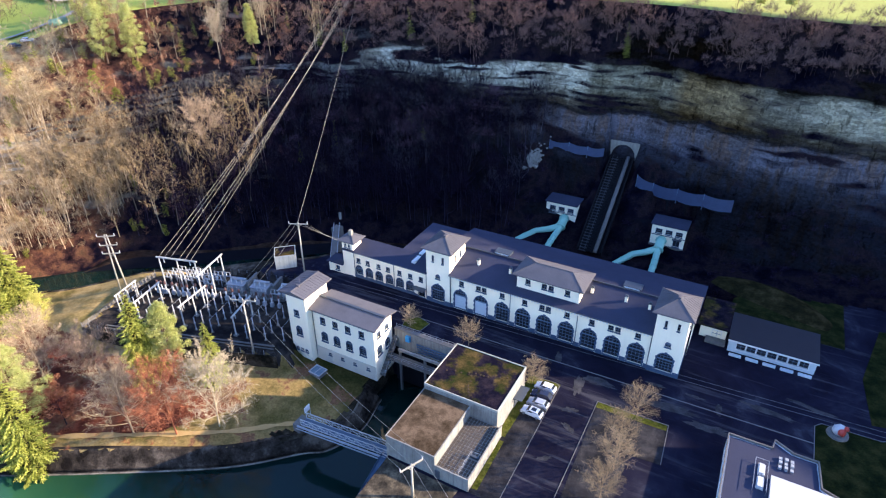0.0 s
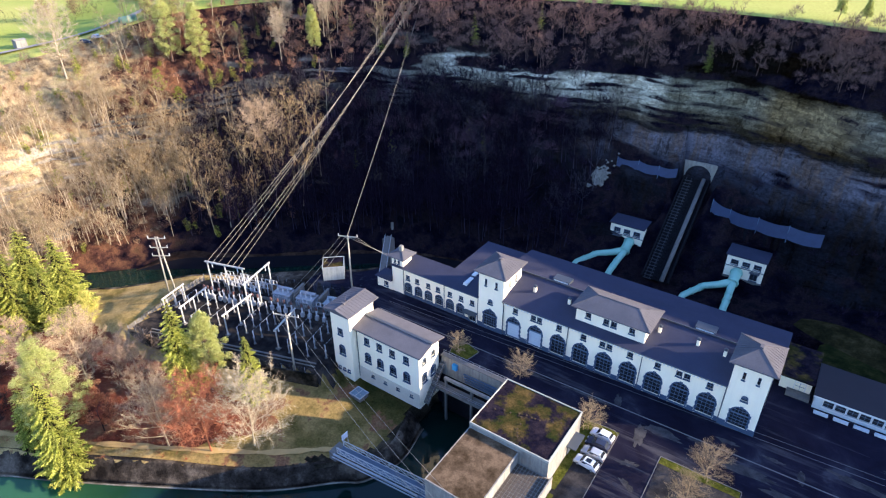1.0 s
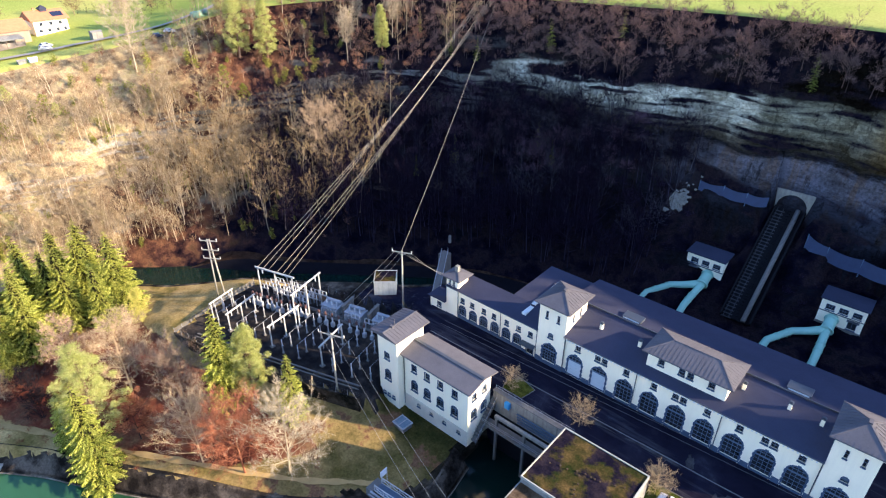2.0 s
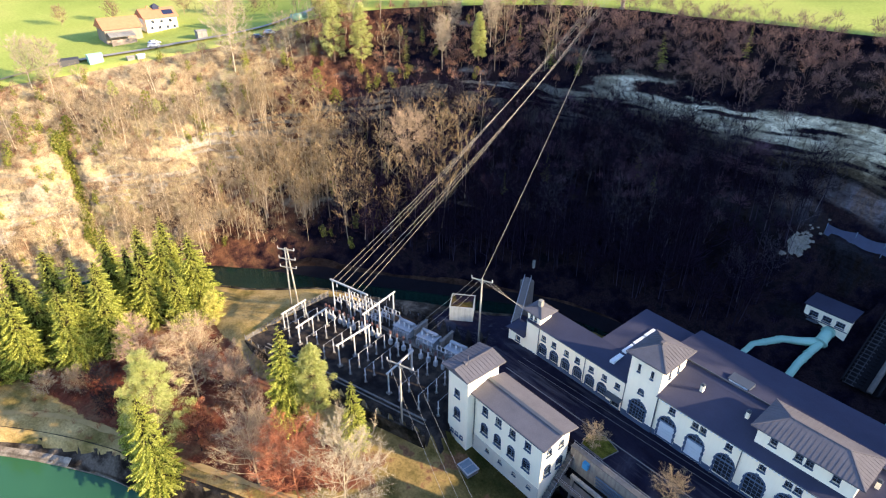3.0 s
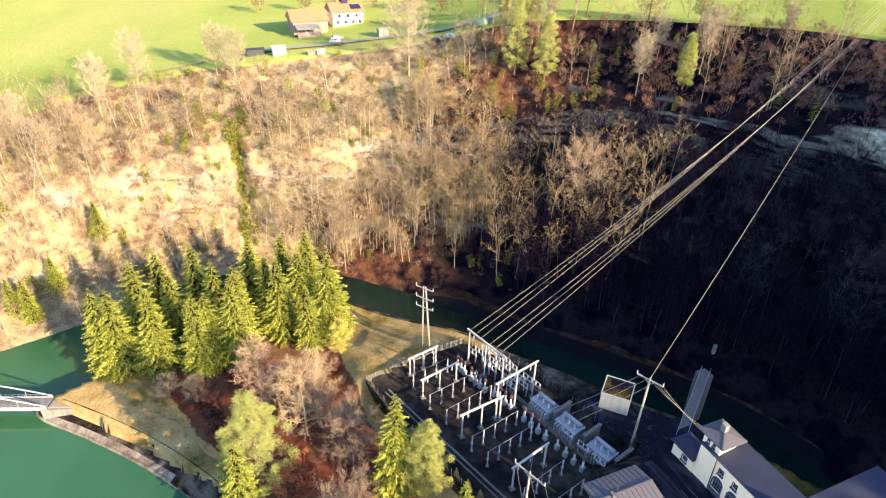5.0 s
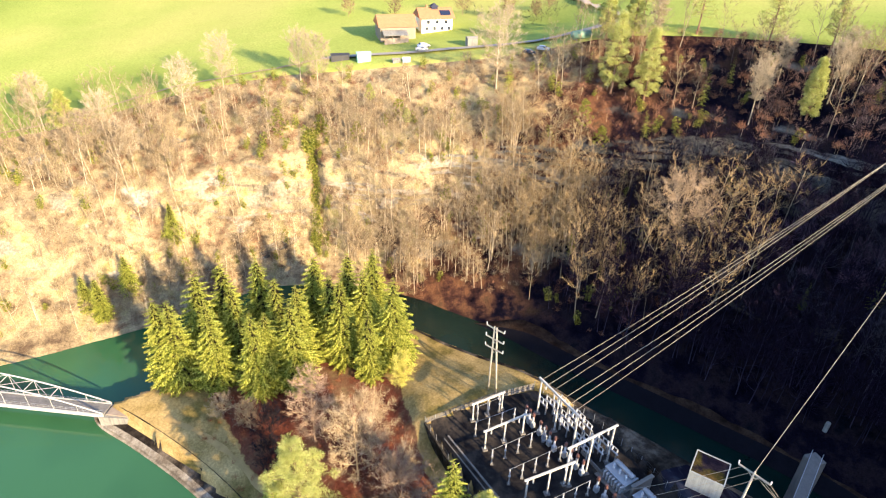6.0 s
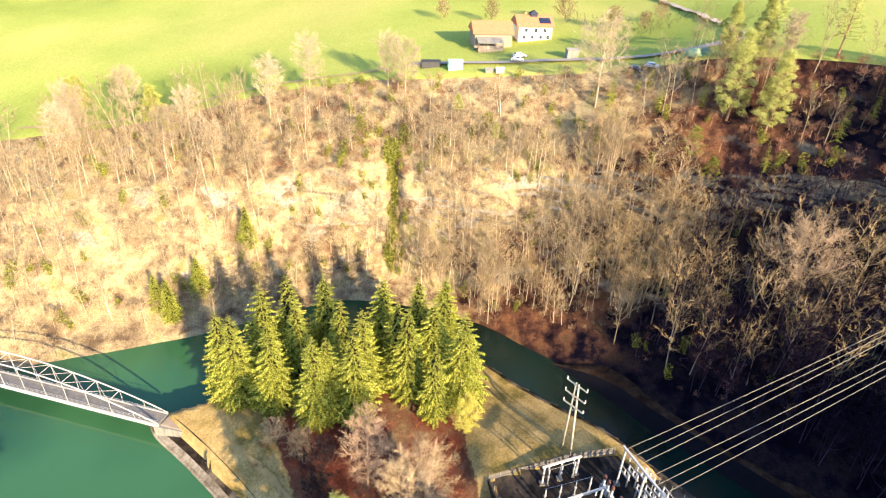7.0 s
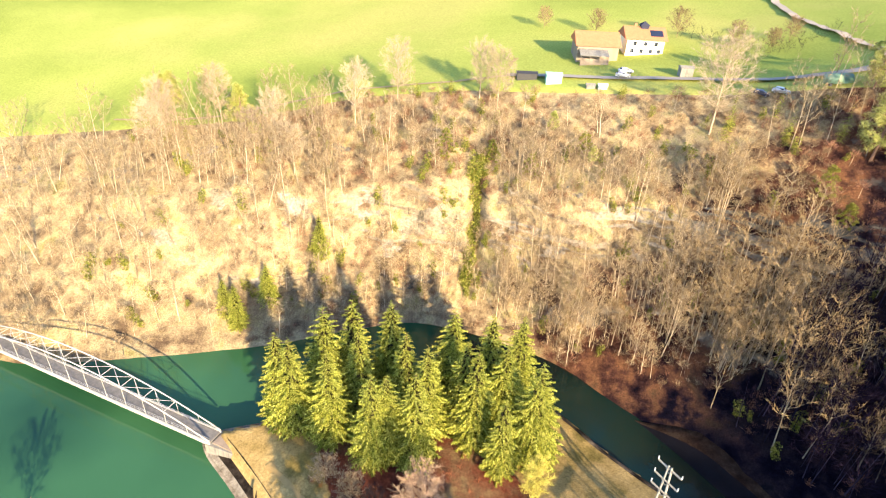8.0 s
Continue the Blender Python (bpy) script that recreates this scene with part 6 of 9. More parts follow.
    k.box(-84.85, -83.95, 1.2, 2.1, 11.2, 12.9)
    part("turret_chimney", k, M_PALE_CONCRETE, turret)
    w = Kit()
    wall_band(w, front(-0.3), -91.2, -86.2, -1.2, 2.9, [(-88.3, 1.1, 0.6, 1.9, False)])
    w.box(-91.2, -86.2, 0.02, 3.4, -1.2, 2.9)
    annex = part("west_annex", w, M_PLASTER, hall)
    window(annex, "small_window", (-88.3, -0.3, 0.6), 1.1, 1.3, arched=False, nx=2, nz=2, band=0.1)
    r = Kit()
    r.solid([(-91.8, -0.9, 2.9), (-86.2, -0.9, 2.9), (-86.2, 3.8, 2.9), (-91.8, 3.8, 2.9), (-86.2, -0.4, 4.6), (-86.2, 3.4, 4.6), (-89.5, 1.5, 4.4)], [(0, 1, 4, 6), (1, 2, 5, 4), (2, 3, 6, 5), (3, 0, 6), (4, 5, 6), (3, 2, 1, 0)])
    part("annex_roof", r, M_ROOF, annex)
    return hall


build_hall()


# ---- the office house by the canal ----
def build_office():
    h = thing("office_house", (0, 0, 0), "white office house with a low tower and grey plinth", "house")
    x0, x1, y0, y1 = -78.7, -61.2, -22.4, -15.3
    bays = [-75.6, -72.0, -68.4, -64.6]
    w = Kit()
    wall_band(w, front(y0), x0, x1, -9.5, -5.4, [(b + 1.2, 0.8, -7.2, -6.6, False) for b in bays])
    wall_band(w, front(y0), x0, x1, -5.4, 1.2, [(b, 1.5, -3.4, -0.7, True) for b in bays])
    wall_band(w, front(y0), x0, x1, 1.2, 5.7, [(b, 1.15, 1.7, 3.5, False) for b in bays])
    ends = [-20.6, -17.4]
    wall_band(w, east(x1), y0, y1, -9.5, -5.4, [(-17.6, 1.1, -8.0, -5.9, False)])
    wall_band(w, east(x1), y0, y1, -5.4, 1.2, [(b, 1.4, -3.0, -0.5, True) for b in ends])
    wall_band(w, east(x1), y0, y1, 1.2, 5.7, [(b, 1.1, 2.0, 3.7, True) for b in ends])
    wall_band(w, lambda u, d, z: (-u, y1 - d, z), -x1, -x0, -1, 5.7, [])
    part("wall", w, M_PLASTER, h)
    for b in bays:
        window(h, "arched_window", (b, y0, -3.4), 1.5, 2.7, band=0.18, nx=2, nz=3)
        window(h, "window", (b, y0, 1.7), 1.15, 1.8, arched=False, nx=2, nz=2, band=0.14)
        window(h, "cellar_window", (b + 1.2, y0, -7.2), 0.8, 0.6, arched=False, nx=2, nz=1, band=0.08)
    for b in ends:
        window(h, "arched_window", (x1, b, -3.0), 1.4, 2.5, band=0.18, nx=2, nz=3, turn=90)
        window(h, "arched_window", (x1, b, 2.0), 1.1, 1.7, band=0.14, nx=2, nz=2, turn=90)
    window(h, "cellar_door", (x1, -17.6, -8.0), 1.1, 2.1, arched=False, nx=1, nz=1, band=0.12, turn=90)
    k = Kit()
    for b0, b1, z in ((x0, x1, 0),):
        k.box(b0, b1, y0 - 0.14, y0 - 0.003, -9.5, -7.4)
        k.box(b0, b1, y0 - 0.14, y0 - 0.003, -6.4, -5.5)
        xs = [b0] + [e for b in bays for e in (b + 0.72, b + 1.68)] + [b1]
        for a, c in zip(xs[::2], xs[1::2]):
            k.box(a, c, y0 - 0.14, y0 - 0.003, -7.4, -6.4)
    part("plinth", k, plain("grey_plinth_render", (0.60, 0.55, 0.44), 0.85, vary=0.15), h, "grey rendered plinth")
    r = Kit()
    gable_roof(r, x0 - 0.1, x1 + 1.1, [(y0 - 1.0, 5.75), (-18.9, 6.9), (-18.89, 6.9), (y1 + 0.8, 5.9)], 0.25)
    part("roof", r, M_ROOF_GREY, h, "low-pitched grey-brown roof")
    k = Kit()
    k.beam((x0, -18.9, 6.95), (x1 + 1.0, -18.9, 6.95), 0.7, 0.1)
    k.tube([(x0, y0 - 1.05, 5.6), (x1 + 1.0, y0 - 1.05, 5.6)], 0.1, 6)
    for i in range(14):
        x = x0 + 0.8 + i * 1.2
        k.box(x, x + 0.2, y0 - 0.9, y0, 5.2, 5.45)
    k.tube([(x0 + 0.25, y0 - 0.12, -8.5), (x0 + 0.25, y0 - 0.12, 5.5)], 0.08, 6)
    part("gutter", k, M_GUTTER, h)
    # tower
    tx0, tx1, ty0, ty1 = -84.3, -78.7, -24.2, -16.2
    w = Kit()
    wall_band(w, front(ty0), tx0, tx1, -9.5, -5.4, [(-83.0, 0.7, -7.2, -6.5, False), (-81.6, 0.7, -7.2, -6.5, False), (-80.2, 0.7, -7.2, -6.5, False)])
    wall_band(w, front(ty0), tx0, tx1, -5.4, 1.2, [(-81.6, 1.5, -2.6, 0.1, True)])
    wall_band(w, front(ty0), tx0, tx1, 1.2, 9.6, [(-81.7, 1.2, 3.0, 4.7, False)])
    wall_band(w, east(tx1), ty0, ty1, -9.5, 9.6, [])
    wall_band(w, west(tx0), -ty1, -ty0, -9.5, 9.6, [(20.2, 1.2, -2.6, -0.4, True)])
    wall_band(w, lambda u, d, z: (-u, ty1 - d, z), -tx1, -tx0, -7, 9.6, [])
    tower = part("tower", w, M_PLASTER, h)
    window(tower, "arched_window", (-81.6, ty0, -2.6), 1.5, 2.7, band=0.18, nx=2, nz=3)
    window(tower, "window", (-81.7, ty0, 3.0), 1.2, 1.7, arched=False, nx=2, nz=2, band=0.14)
    for x in (-83.0, -81.6, -80.2):
        window(tower, "cellar_window", (x, ty0, -7.2), 0.7, 0.7, arched=False, nx=1, nz=1, band=0.08)
    r = Kit()
    zl, zr = 9.75, 10.6
    gable = [(ty0 - 1.0, 9.75), ((ty0 + ty1) / 2, 10.7), (ty1 + 1.0, 9.8)]
    cx = (tx0 + tx1) / 2
    r.solid([(tx0 - 1.0, ty0 - 1.1, zl), (cx, ty0 - 1.1, zr), (tx1 + 1.0, ty0 - 1.1, zl), (tx0 - 1.0, ty1 + 0.9, zl), (cx, ty1 + 0.9, zr), (tx1 + 1.0, ty1 + 0.9, zl),
             (tx0 - 1.0, ty0 - 1.1, zl - .25), (tx1 + 1.0, ty0 - 1.1, zl - .25), (tx0 - 1.0, ty1 + 0.9, zl - .25), (tx1 + 1.0, ty1 + 0.9, zl - .25)],
            [(0, 1, 4, 3), (1, 2, 5, 4), (6, 7, 2, 1, 0), (3, 4, 5, 9, 8), (0, 3, 8, 6), (2, 7, 9, 5), (6, 8, 9, 7)])
    part("tower_roof", r, M_ROOF_GREY, tower, "shallow gabled sheet roof")
    k = Kit()
    for i in range(1, 12):
        y = ty0 - 1.1 + 10.0 * i / 12
        k.beam((tx0 - 1.0, y, zl + 0.03), (cx, y, zr + 0.03), 0.06)
        k.beam((cx, y, zr + 0.03), (tx1 + 1.0, y, zl + 0.03), 0.06)
    k.beam((cx, ty0 - 1.1, zr + 0.06), (cx, ty1 + 0.9, zr + 0.06), 0.3, 0.12)
    k.box(-81.9, -81.1, -22.9, -22.3, 10.4, 11.0)
    k.tube([(-81.9, -21.5, 10.4), (-81.9, -21.5, 11.9)], 0.06, 6)
    part("roof_seams", k, M_ROOF_GREY, tower)
    # steps down the canal side
    k = Kit()
    for i in range(16):
        z = -0.4 - i * 0.5
        k.box(x1 + 0.2, x1 + 1.5, y1 + 1.2 - (i + 1) * 0.45, y1 + 1.2 - i * 0.45, z - 0.5, z)
    st = part("outside_steps", k, M_CONCRETE, h, "steep concrete steps")
    k = Kit()
    k.beam((x1 + 1.45, y1 + 1.2, 0.6), (x1 + 1.45, y1 - 6.0, -7.4), 0.06)
    for i in range(9):
        y = y1 + 1.1 - i * 0.9
        z = -0.4 - (y1 + 1.2 - y) / 0.45 * 0.5
        k.tube([(x1 + 1.45, y, z - 0.2), (x1 + 1.45, y, z + 1.0)], 0.03, 5)
    part("handrail", k, M_STEEL, st)
    return h


build_office()


# ---- flat concrete building with a moss roof, a gravel roof and a paved terrace ----
def build_flat():
    b = thing("gate_house", (0, 0, 0), "pale concrete building with mossy roof and paved terrace", "building")
    for box in ((-42.4, -26.8, -32.1, -18.4, -16, 5.8), (-42.4, -32.4, -45.8, -32.102, -16, 4.7), (-32.398, -25.8, -46.0, -32.102, -1, 2.2)):
        k = Kit()
        k.box(*box)
        part("wall", k, M_PALE_CONCRETE, b, "board-marked pale concrete walls")
    for box in ((-26.05, -25.798, -46.0, -32.104, 2.202, 3.0), (-32.396, -26.052, -46.002, -45.75, 2.202, 2.95)):
        k = Kit()
        k.box(*box)
        part("terrace_parapet", k, M_PALE_CONCRETE, b)
    for nm, (x0, x1, y0, y1, z), mat, lab in (("moss_roof", (-42.4, -26.8, -32.1, -18.4, 5.8), M_MOSS_ROOF, "mossy flat roof"), ("gravel_roof", (-42.4, -32.4, -45.8, -32.1, 4.7), M_GRAVEL_ROOF, "brown gravel roof")):
        k = Kit()
        k.box(x0 + 0.142, x1 - 0.142, y0 + 0.142, y1 - 0.142, z - 0.1, z + 0.12)
        roof = part(nm, k, mat, b, lab)
        k = Kit()
        for a in ((x0 - 0.06, x1 + 0.06, y0 - 0.06, y0 + 0.14), (x0 - 0.06, x1 + 0.06, y1 - 0.14, y1 + 0.06), (x0 - 0.06, x0 + 0.14, y0 + 0.142, y1 - 0.142), (x1 - 0.14, x1 + 0.06, y0 + 0.142, y1 - 0.142)):
            k.box(*a, z - 0.2, z + (0.3 if nm == "moss_roof" else 0.15))
        part("parapet", k, M_ROOF_EDGE if nm == "moss_roof" else M_PALE_CONCRETE, roof, "weathered pale roof edge")
    # small vents in two crooked rows across the moss
    r = random.Random(31)
    for n_, (xa, ya, xb, yb) in ((6, (-40.0, -26.6, -33.2, -24.6)), (5, (-35.4, -25.8, -28.6, -23.0)), (4, (-34.6, -27.6, -34.0, -30.4))):
        for i in range(n_):
            x, y = xa + (xb - xa) * i / (n_ - 1) + r.uniform(-0.3, 0.3), ya + (yb - ya) * i / (n_ - 1) + r.uniform(-0.25, 0.25)
            k = Kit()
            k.tube([(x, y, 5.85), (x, y, 6.08)], 0.11, 7)
            k.tube([(x, y, 6.082), (x, y, 6.14)], 0.17, 7)
            part("roof_vent", k, M_VENT, b)
    k = Kit()
    k.box(-26.797, -26.65, -24.0, -20.6, 0.0, 2.6)
    k.box(-26.797, -25.0, -24.6, -20.4, 2.7, 2.85)
    part("side_entrance", k, M_GUTTER, b)
    k = Kit()
    k.box(-32.2, -31.2, -46.15, -46.006, 0.05, 2.05)
    part("door", k, M_GUTTER, b, "blue-grey steel door")
    k = Kit()
    k.beam((-28.0, -45.4, 3.3), (-28.0, -40.4, 3.3), 0.06)
    k.beam((-28.0, -45.4, 2.8), (-28.0, -40.4, 2.8), 0.05)
    k.beam((-28.0, -40.4, 3.3), (-26.2, -40.4, 3.3), 0.06)
    for i in range(6):
        k.tube([(-28.0, -45.4 + i, 2.2), (-28.0, -45.4 + i, 3.3)], 0.04, 5)
    part("terrace_rail", k, M_STEEL, b)
    k = Kit()
    k.box(-27.9, -26.3, -40.99, -40.5, 2.204, 2.75)
    part("stair_hood", k, M_GUTTER, b, "blue-grey sheet over the terrace stair")
    return b


GATE_HOUSE = build_flat()

# ---- valve houses, penstocks, incline ----
def build_valve_house(x0, x1, door_left):
    h = thing("valve_house", (x0, 61, -2.8), "small white valve house with a flat dark roof", "building", "valve houses")
    w = x1 - x0
    k = Kit()
    wins = [w * 0.22, w * 0.52, w * 0.82]
    dx = w * 0.25 if door_left else w * 0.78
    wall_band(k, front(0), 0, w, -3.0, 3.2, [(dx, 1.7, 0.3, 2.6, False)], 0.3)
    wall_band(k, front(0), 0, w, 3.2, 6.4, [(a, 1.7, 3.7, 5.1, False) for a in wins], 0.3)
    k.face((w, 0, -3), (w, 6, -3), (w, 6, 6.4), (w, 0, 6.4))
    k.face((0, 6, -3), (0, 0, -3), (0, 0, 6.4), (0, 6, 6.4))
    part("wall", k, M_PLASTER, h)
    for a in wins:
        window(h, "window", (a, 0, 3.7), 1.7, 1.4, arched=False, nx=3, nz=2, band=0.1)
    window(h, "door", (dx, 0, 0.3), 1.7, 2.3, arched=False, nx=2, nz=1, band=0.1)
    k = Kit()
    k.box(dx - 1.3, dx + 1.3, -1.0, -0.003, 2.75, 2.9)
    k.box(-0.1, w + 0.1, -0.15, -0.003, 3.05, 3.25)
    part("canopy", k, M_GUTTER, h)
    k = Kit()
    k.box(-0.4, w + 0.4, -0.6, 6.3, 6.4, 6.7)
    part("roof", k, M_ROOF, h, "flat dark overhanging roof")
    k = Kit()
    k.box(-0.15, w + 0.15, -0.2, -0.003, -3.0, 0.0)
    part("base", k, M_CONCRETE, h)


build_valve_house(-51.8, -42.0, True)
build_valve_house(-18.7, -9.1, False)


def build_penstock(x, ends):
    p = thing("penstock", (x, 61, -1.0), "turquoise steel penstock forking towards the turbine hall", "pipe", "penstocks")
    k = Kit()
    k.tube([(0, 0.3, 0), (0, -1.2, -0.3), (-0.1, -4.0, -1.7)], 1.35, 16)
    part("main_pipe", k, M_PIPE, p, smooth=True)
    for r0, y, z in ((1.6, -0.3, -0.1), (1.62, -3.6, -1.5)):
        k = Kit()
        k.tube([(-0.05, y, z), (-0.05, y - 0.35, z - 0.15)], r0, 16)
        part("flange", k, M_PIPE, p)
    for ex, ey, ez in ends:
        k = Kit()
        mx = ex * 0.62
        k.tube([(-0.1, -3.6, -1.5), (mx * 0.5, -5.2, -2.6), (mx, -6.6, -3.4), (ex, ey - 61, ez + 1.0), (ex * 1.15, ey - 61 - 9, ez - 3.5)], [1.1, 0.95, 0.9, 0.9, 0.9], 14)
        br = part("branch_pipe", k, M_PIPE, p, smooth=True)
        k = Kit()
        a, b = Vector((mx, -6.6, -3.4)), Vector((ex, ey - 61, ez + 1.0))
        for q in (0.15, 0.6):
            c = a + (b - a) * q
            d = (b - a).normalized() * 0.12
            k.tube([c - d, c + d], 1.05, 14)
            k.beam(c - Vector((0, 0, 2.2)), c - Vector((0, 0, 0.8)), 0.5)
        part("pipe_saddle", k, M_PIPE, br)


build_penstock(-45.4, [(-1.2, 50, -5.9), (-11.5, 50, -6.6)])
build_penstock(-15.4, [(0.2, 50, -6.0), (-10.3, 50, -6.5)])


def build_incline():
    t = thing("incline_railway", (-34.2, 67, 4.5), "steep concrete incline with rails, pipe and white portal", "incline")
    # runs from the foot (y -14, z -10) to the portal (y 13, z 9.5)
    a, b = Vector((0, -15, -10.5)), Vector((0, 13.5, 9.9))
    d = b - a
    up = Vector((0, -d.z, d.y)).normalized()

    def line(x, lift):
        return a + Vector((x, 0, 0)) + up * lift, b + Vector((x, 0, 0)) + up * lift
    k = Kit()
    k.beam(*line(0, -0.2), 7.4, 0.5)
    part("bed", k, M_DARK_CONCRETE, t, "dark concrete bed")
    for x in (-3.6, 3.6):
        k = Kit()
        k.beam(*line(x, 0.5), 0.4, 1.6)
        part("side_wall", k, M_DARK_CONCRETE, t)
    for x in (-3.0, -1.6):
        k = Kit()
        k.beam(*line(x, 0.35), 0.12, 0.18)
        part("rail", k, M_DARK_METAL, t)
    k = Kit()
    n = 34
    for i in range(n):
        p = a + d * (i / n) + up * 0.2
        k.beam(p + Vector((-3.5, 0, 0)), p + Vector((-1.1, 0, 0)), 0.25, 0.2)
    part("sleeper", k, M_DARK_METAL, t)
    k = Kit()
    p0, p1 = line(1.9, 1.0)
    k.tube([p0, p1], 0.6, 10)
    part("pipe", k, M_CONCRETE, t, "pale grey pipe", smooth=True)
    k = Kit()
    for i in range(40):
        p = a + d * (i / 40) + up * 0.25
        k.box(-0.5, 0.3, p.y, p.y + 0.5, p.z, p.z + 0.35)
    part("stair", k, M_DARK_CONCRETE, t)
    k = Kit()
    wd, ht = 9.6, 5.9
    ring_in = arch_line(7.4, 0, 4.9)
    outer = [(-wd / 2, 0), (-wd / 2, ht)] + [(-wd / 2 + wd * i / 10, ht) for i in range(1, 10)] + [(wd / 2, ht), (wd / 2, 0)]
    m = min(len(ring_in), len(outer))
    y = 13.2
    for i in range(m - 1):
        (xa, za), (xb, zb) = ring_in[i], ring_in[i + 1]
        (xc, zc), (xd, zd) = outer[i], outer[i + 1]
        z0 = 9.6
        k.face((xc, y, zc + z0), (xd, y, zd + z0), (xb, y, zb + z0), (xa, y, za + z0))
        k.face((xa, y, za + z0), (xb, y, zb + z0), (xb, y + 3, zb + z0), (xa, y + 3, za + z0))
        k.face((xc, y + 3, zc + z0), (xd, y + 3, zd + z0), (xd, y, zd + z0), (xc, y, zc + z0))
    part("portal", k, M_PALE_CONCRETE, t, "white arched concrete portal")
    # Dark sheet stands in for the unlit tunnel behind the portal.
    k = Kit()
    k.box(-3.7, 3.7, y + 2.9, y + 3.1, 9.0, 14.6)
    part("tunnel_dark", k, M_DARK_METAL, t)


M_DARK_CONCRETE = plain("near_black_concrete", (0.014, 0.014, 0.016), 0.8, vary=0.3)
build_incline()


def build_net(line, height):
    o = line[0]
    n = thing("rockfall_net", o, "dark blue rockfall net on steel posts across the slope", "fence", "rockfall nets")
    for i, (a, b) in enumerate(zip(line, line[1:])):
        a, b = Vector(a) - Vector(o), Vector(b) - Vector(o)
        steps = max(2, int((b - a).length / 1.2))
        k = Kit()
        for j in range(steps):
            p, q = a + (b - a) * (j / steps), a + (b - a) * ((j + 1) / steps)
            sp, sq = (0.5 * math.sin(math.pi * j / steps), 0.5 * math.sin(math.pi * (j + 1) / steps))
            k.face(p - Vector((0, 0.0, sp)) - Vector((0, 0.6, height)), q - Vector((0, 0.0, sq)) - Vector((0, 0.6, height)), q - Vector((0, 0, sq)), p - Vector((0, 0, sp)))
        part("mesh_panel", k, M_NET, n)
        k = Kit()
        k.tube([a - Vector((0, 0.5, height + 1)), a + Vector((0, 0, 0.2))], 0.1, 6)
        part("net_post", k, M_BLUE_STEEL, n)


build_net([(-56.5, 73, 19.2), (-50, 73, 19.4), (-44, 73.5, 18.9), (-38.8, 74, 19.2)], 2.6)
build_net([(-27.2, 72, 13.2), (-22, 71.5, 11.6), (-14.2, 66, 13.6), (-6.6, 61, 15.6), (1.1, 58.6, 16.6)], 3.4)

r_ = np.random.default_rng(3)
k = Kit()
for i in range(150):
    q = abs(r_.normal(0, 1)) if i % 3 == 0 else 0.0
    x, y = -60.4 + r_.normal(0, 0.9) + q * 1.3, 69.3 + r_.normal(0, 0.8) + q * 1.6
    z = ground_z(x, y)
    m = Matrix.Translation((x, y, z + 0.1)) @ Euler(tuple(r_.uniform(-0.6, 0.6, 3))).to_matrix().to_4x4()
    s = r_.uniform(0.3, 0.8) * (0.5 if q else 1.0)
    pts = [m @ Vector((s * a_ * r_.uniform(0.6, 1.1), s * b_ * r_.uniform(0.5, 1.0), s * c_ * r_.uniform(0.4, 0.8))) for a_, b_, c_ in ((-1, -1, -1), (1, -1, -1), (1, 1, -1), (-1, 1, -1), (-1, -1, 1), (1, -1, 1), (1, 1, 1), (-1, 1, 1))]
    k.solid(pts, [(0, 3, 2, 1), (4, 5, 6, 7), (0, 1, 5, 4), (1, 2, 6, 5), (2, 3, 7, 6), (3, 0, 4, 7)])
single("pale_scree", k, M_PALE_CONCRETE, "pale broken rock lying on the slope", "rock", "stuff")

# ---- the works yard: strips, kerbs, lawns ----
LOT = [("parking_gravel", [(-26.2, -46), (-20.4, -46), (-20.6, -25.4), (-26.2, -25.4)], M_GRAVEL, "grey gravel parking strip"),
       ("stall_paving", [(-26.0, -25.4), (-20.6, -25.4), (-20.7, -14.9), (-25.5, -14.9)], M_GRAVEL, "worn grey parking stalls"),
       ("tree_island", [(-11.0, -62), (-3.8, -62), (-3.8, -16.3), (-12.4, -16.3)], M_GRAVEL, "grey gravel island with trees"),
       ("tree_island_east", [(-3.8, -25), (1.6, -24.6), (1.0, -16.0), (-3.8, -16.3)], M_GRAVEL, "grey gravel island")]
for nm, poly, mat, lab in LOT:
    k = Kit()
    k.prism(poly, -0.2, 0.05)
    single(nm, k, mat, lab, "pavement", "structure")
GRASS = [("lawn_strip", [(-26.6, -32), (-25.2, -32), (-24.8, -15.4), (-24.0, -14.9), (-20.7, -14.6), (-20.7, -13.6), (-27.3, -13.8)], "thin strip of moss and grass"),
         ("island_grass", [(-12.6, -16.3), (1.0, -16.0), (0.9, -14.6), (-12.4, -14.7)], "narrow green grass edge"),
         ("east_lawn", [(25.6, -60), (60, -60), (60, 4), (41, 3), (36.5, 0.2), (26.6, -0.1), (25.6, -1.2)], "dark green lawn"),
         ("north_lawn", [(35, 4), (44, 6), (60, 30), (60, 44), (38, 38), (34, 18)], "dark grass bank"),
         ("canal_lawn", [(-60.3, -12.3), (-55.6, -12.3), (-55.0, -8.6), (-58.6, -7.6), (-60.9, -9.6)], "small clipped green lawn"),
         ("wall_grass", [(-25.7, -45), (-24.6, -45), (-24.9, -33), (-25.75, -33)], "tuft of moss by the wall"),
         ("mast_grass", [(-41.9, -60), (-29.0, -60), (-27.4, -46.6), (-41.9, -46.3)], "dark rough grass and cobbles")]
for nm, poly, lab in GRASS:
    k = Kit()
    k.prism(poly, -0.2, 0.07)
    single(nm, k, M_COBBLE if nm == "mast_grass" else M_CLIPPED if nm in ("canal_lawn", "island_grass", "wall_grass", "lawn_strip") else M_DARK_LAWN, lab, "lawn", "structure")


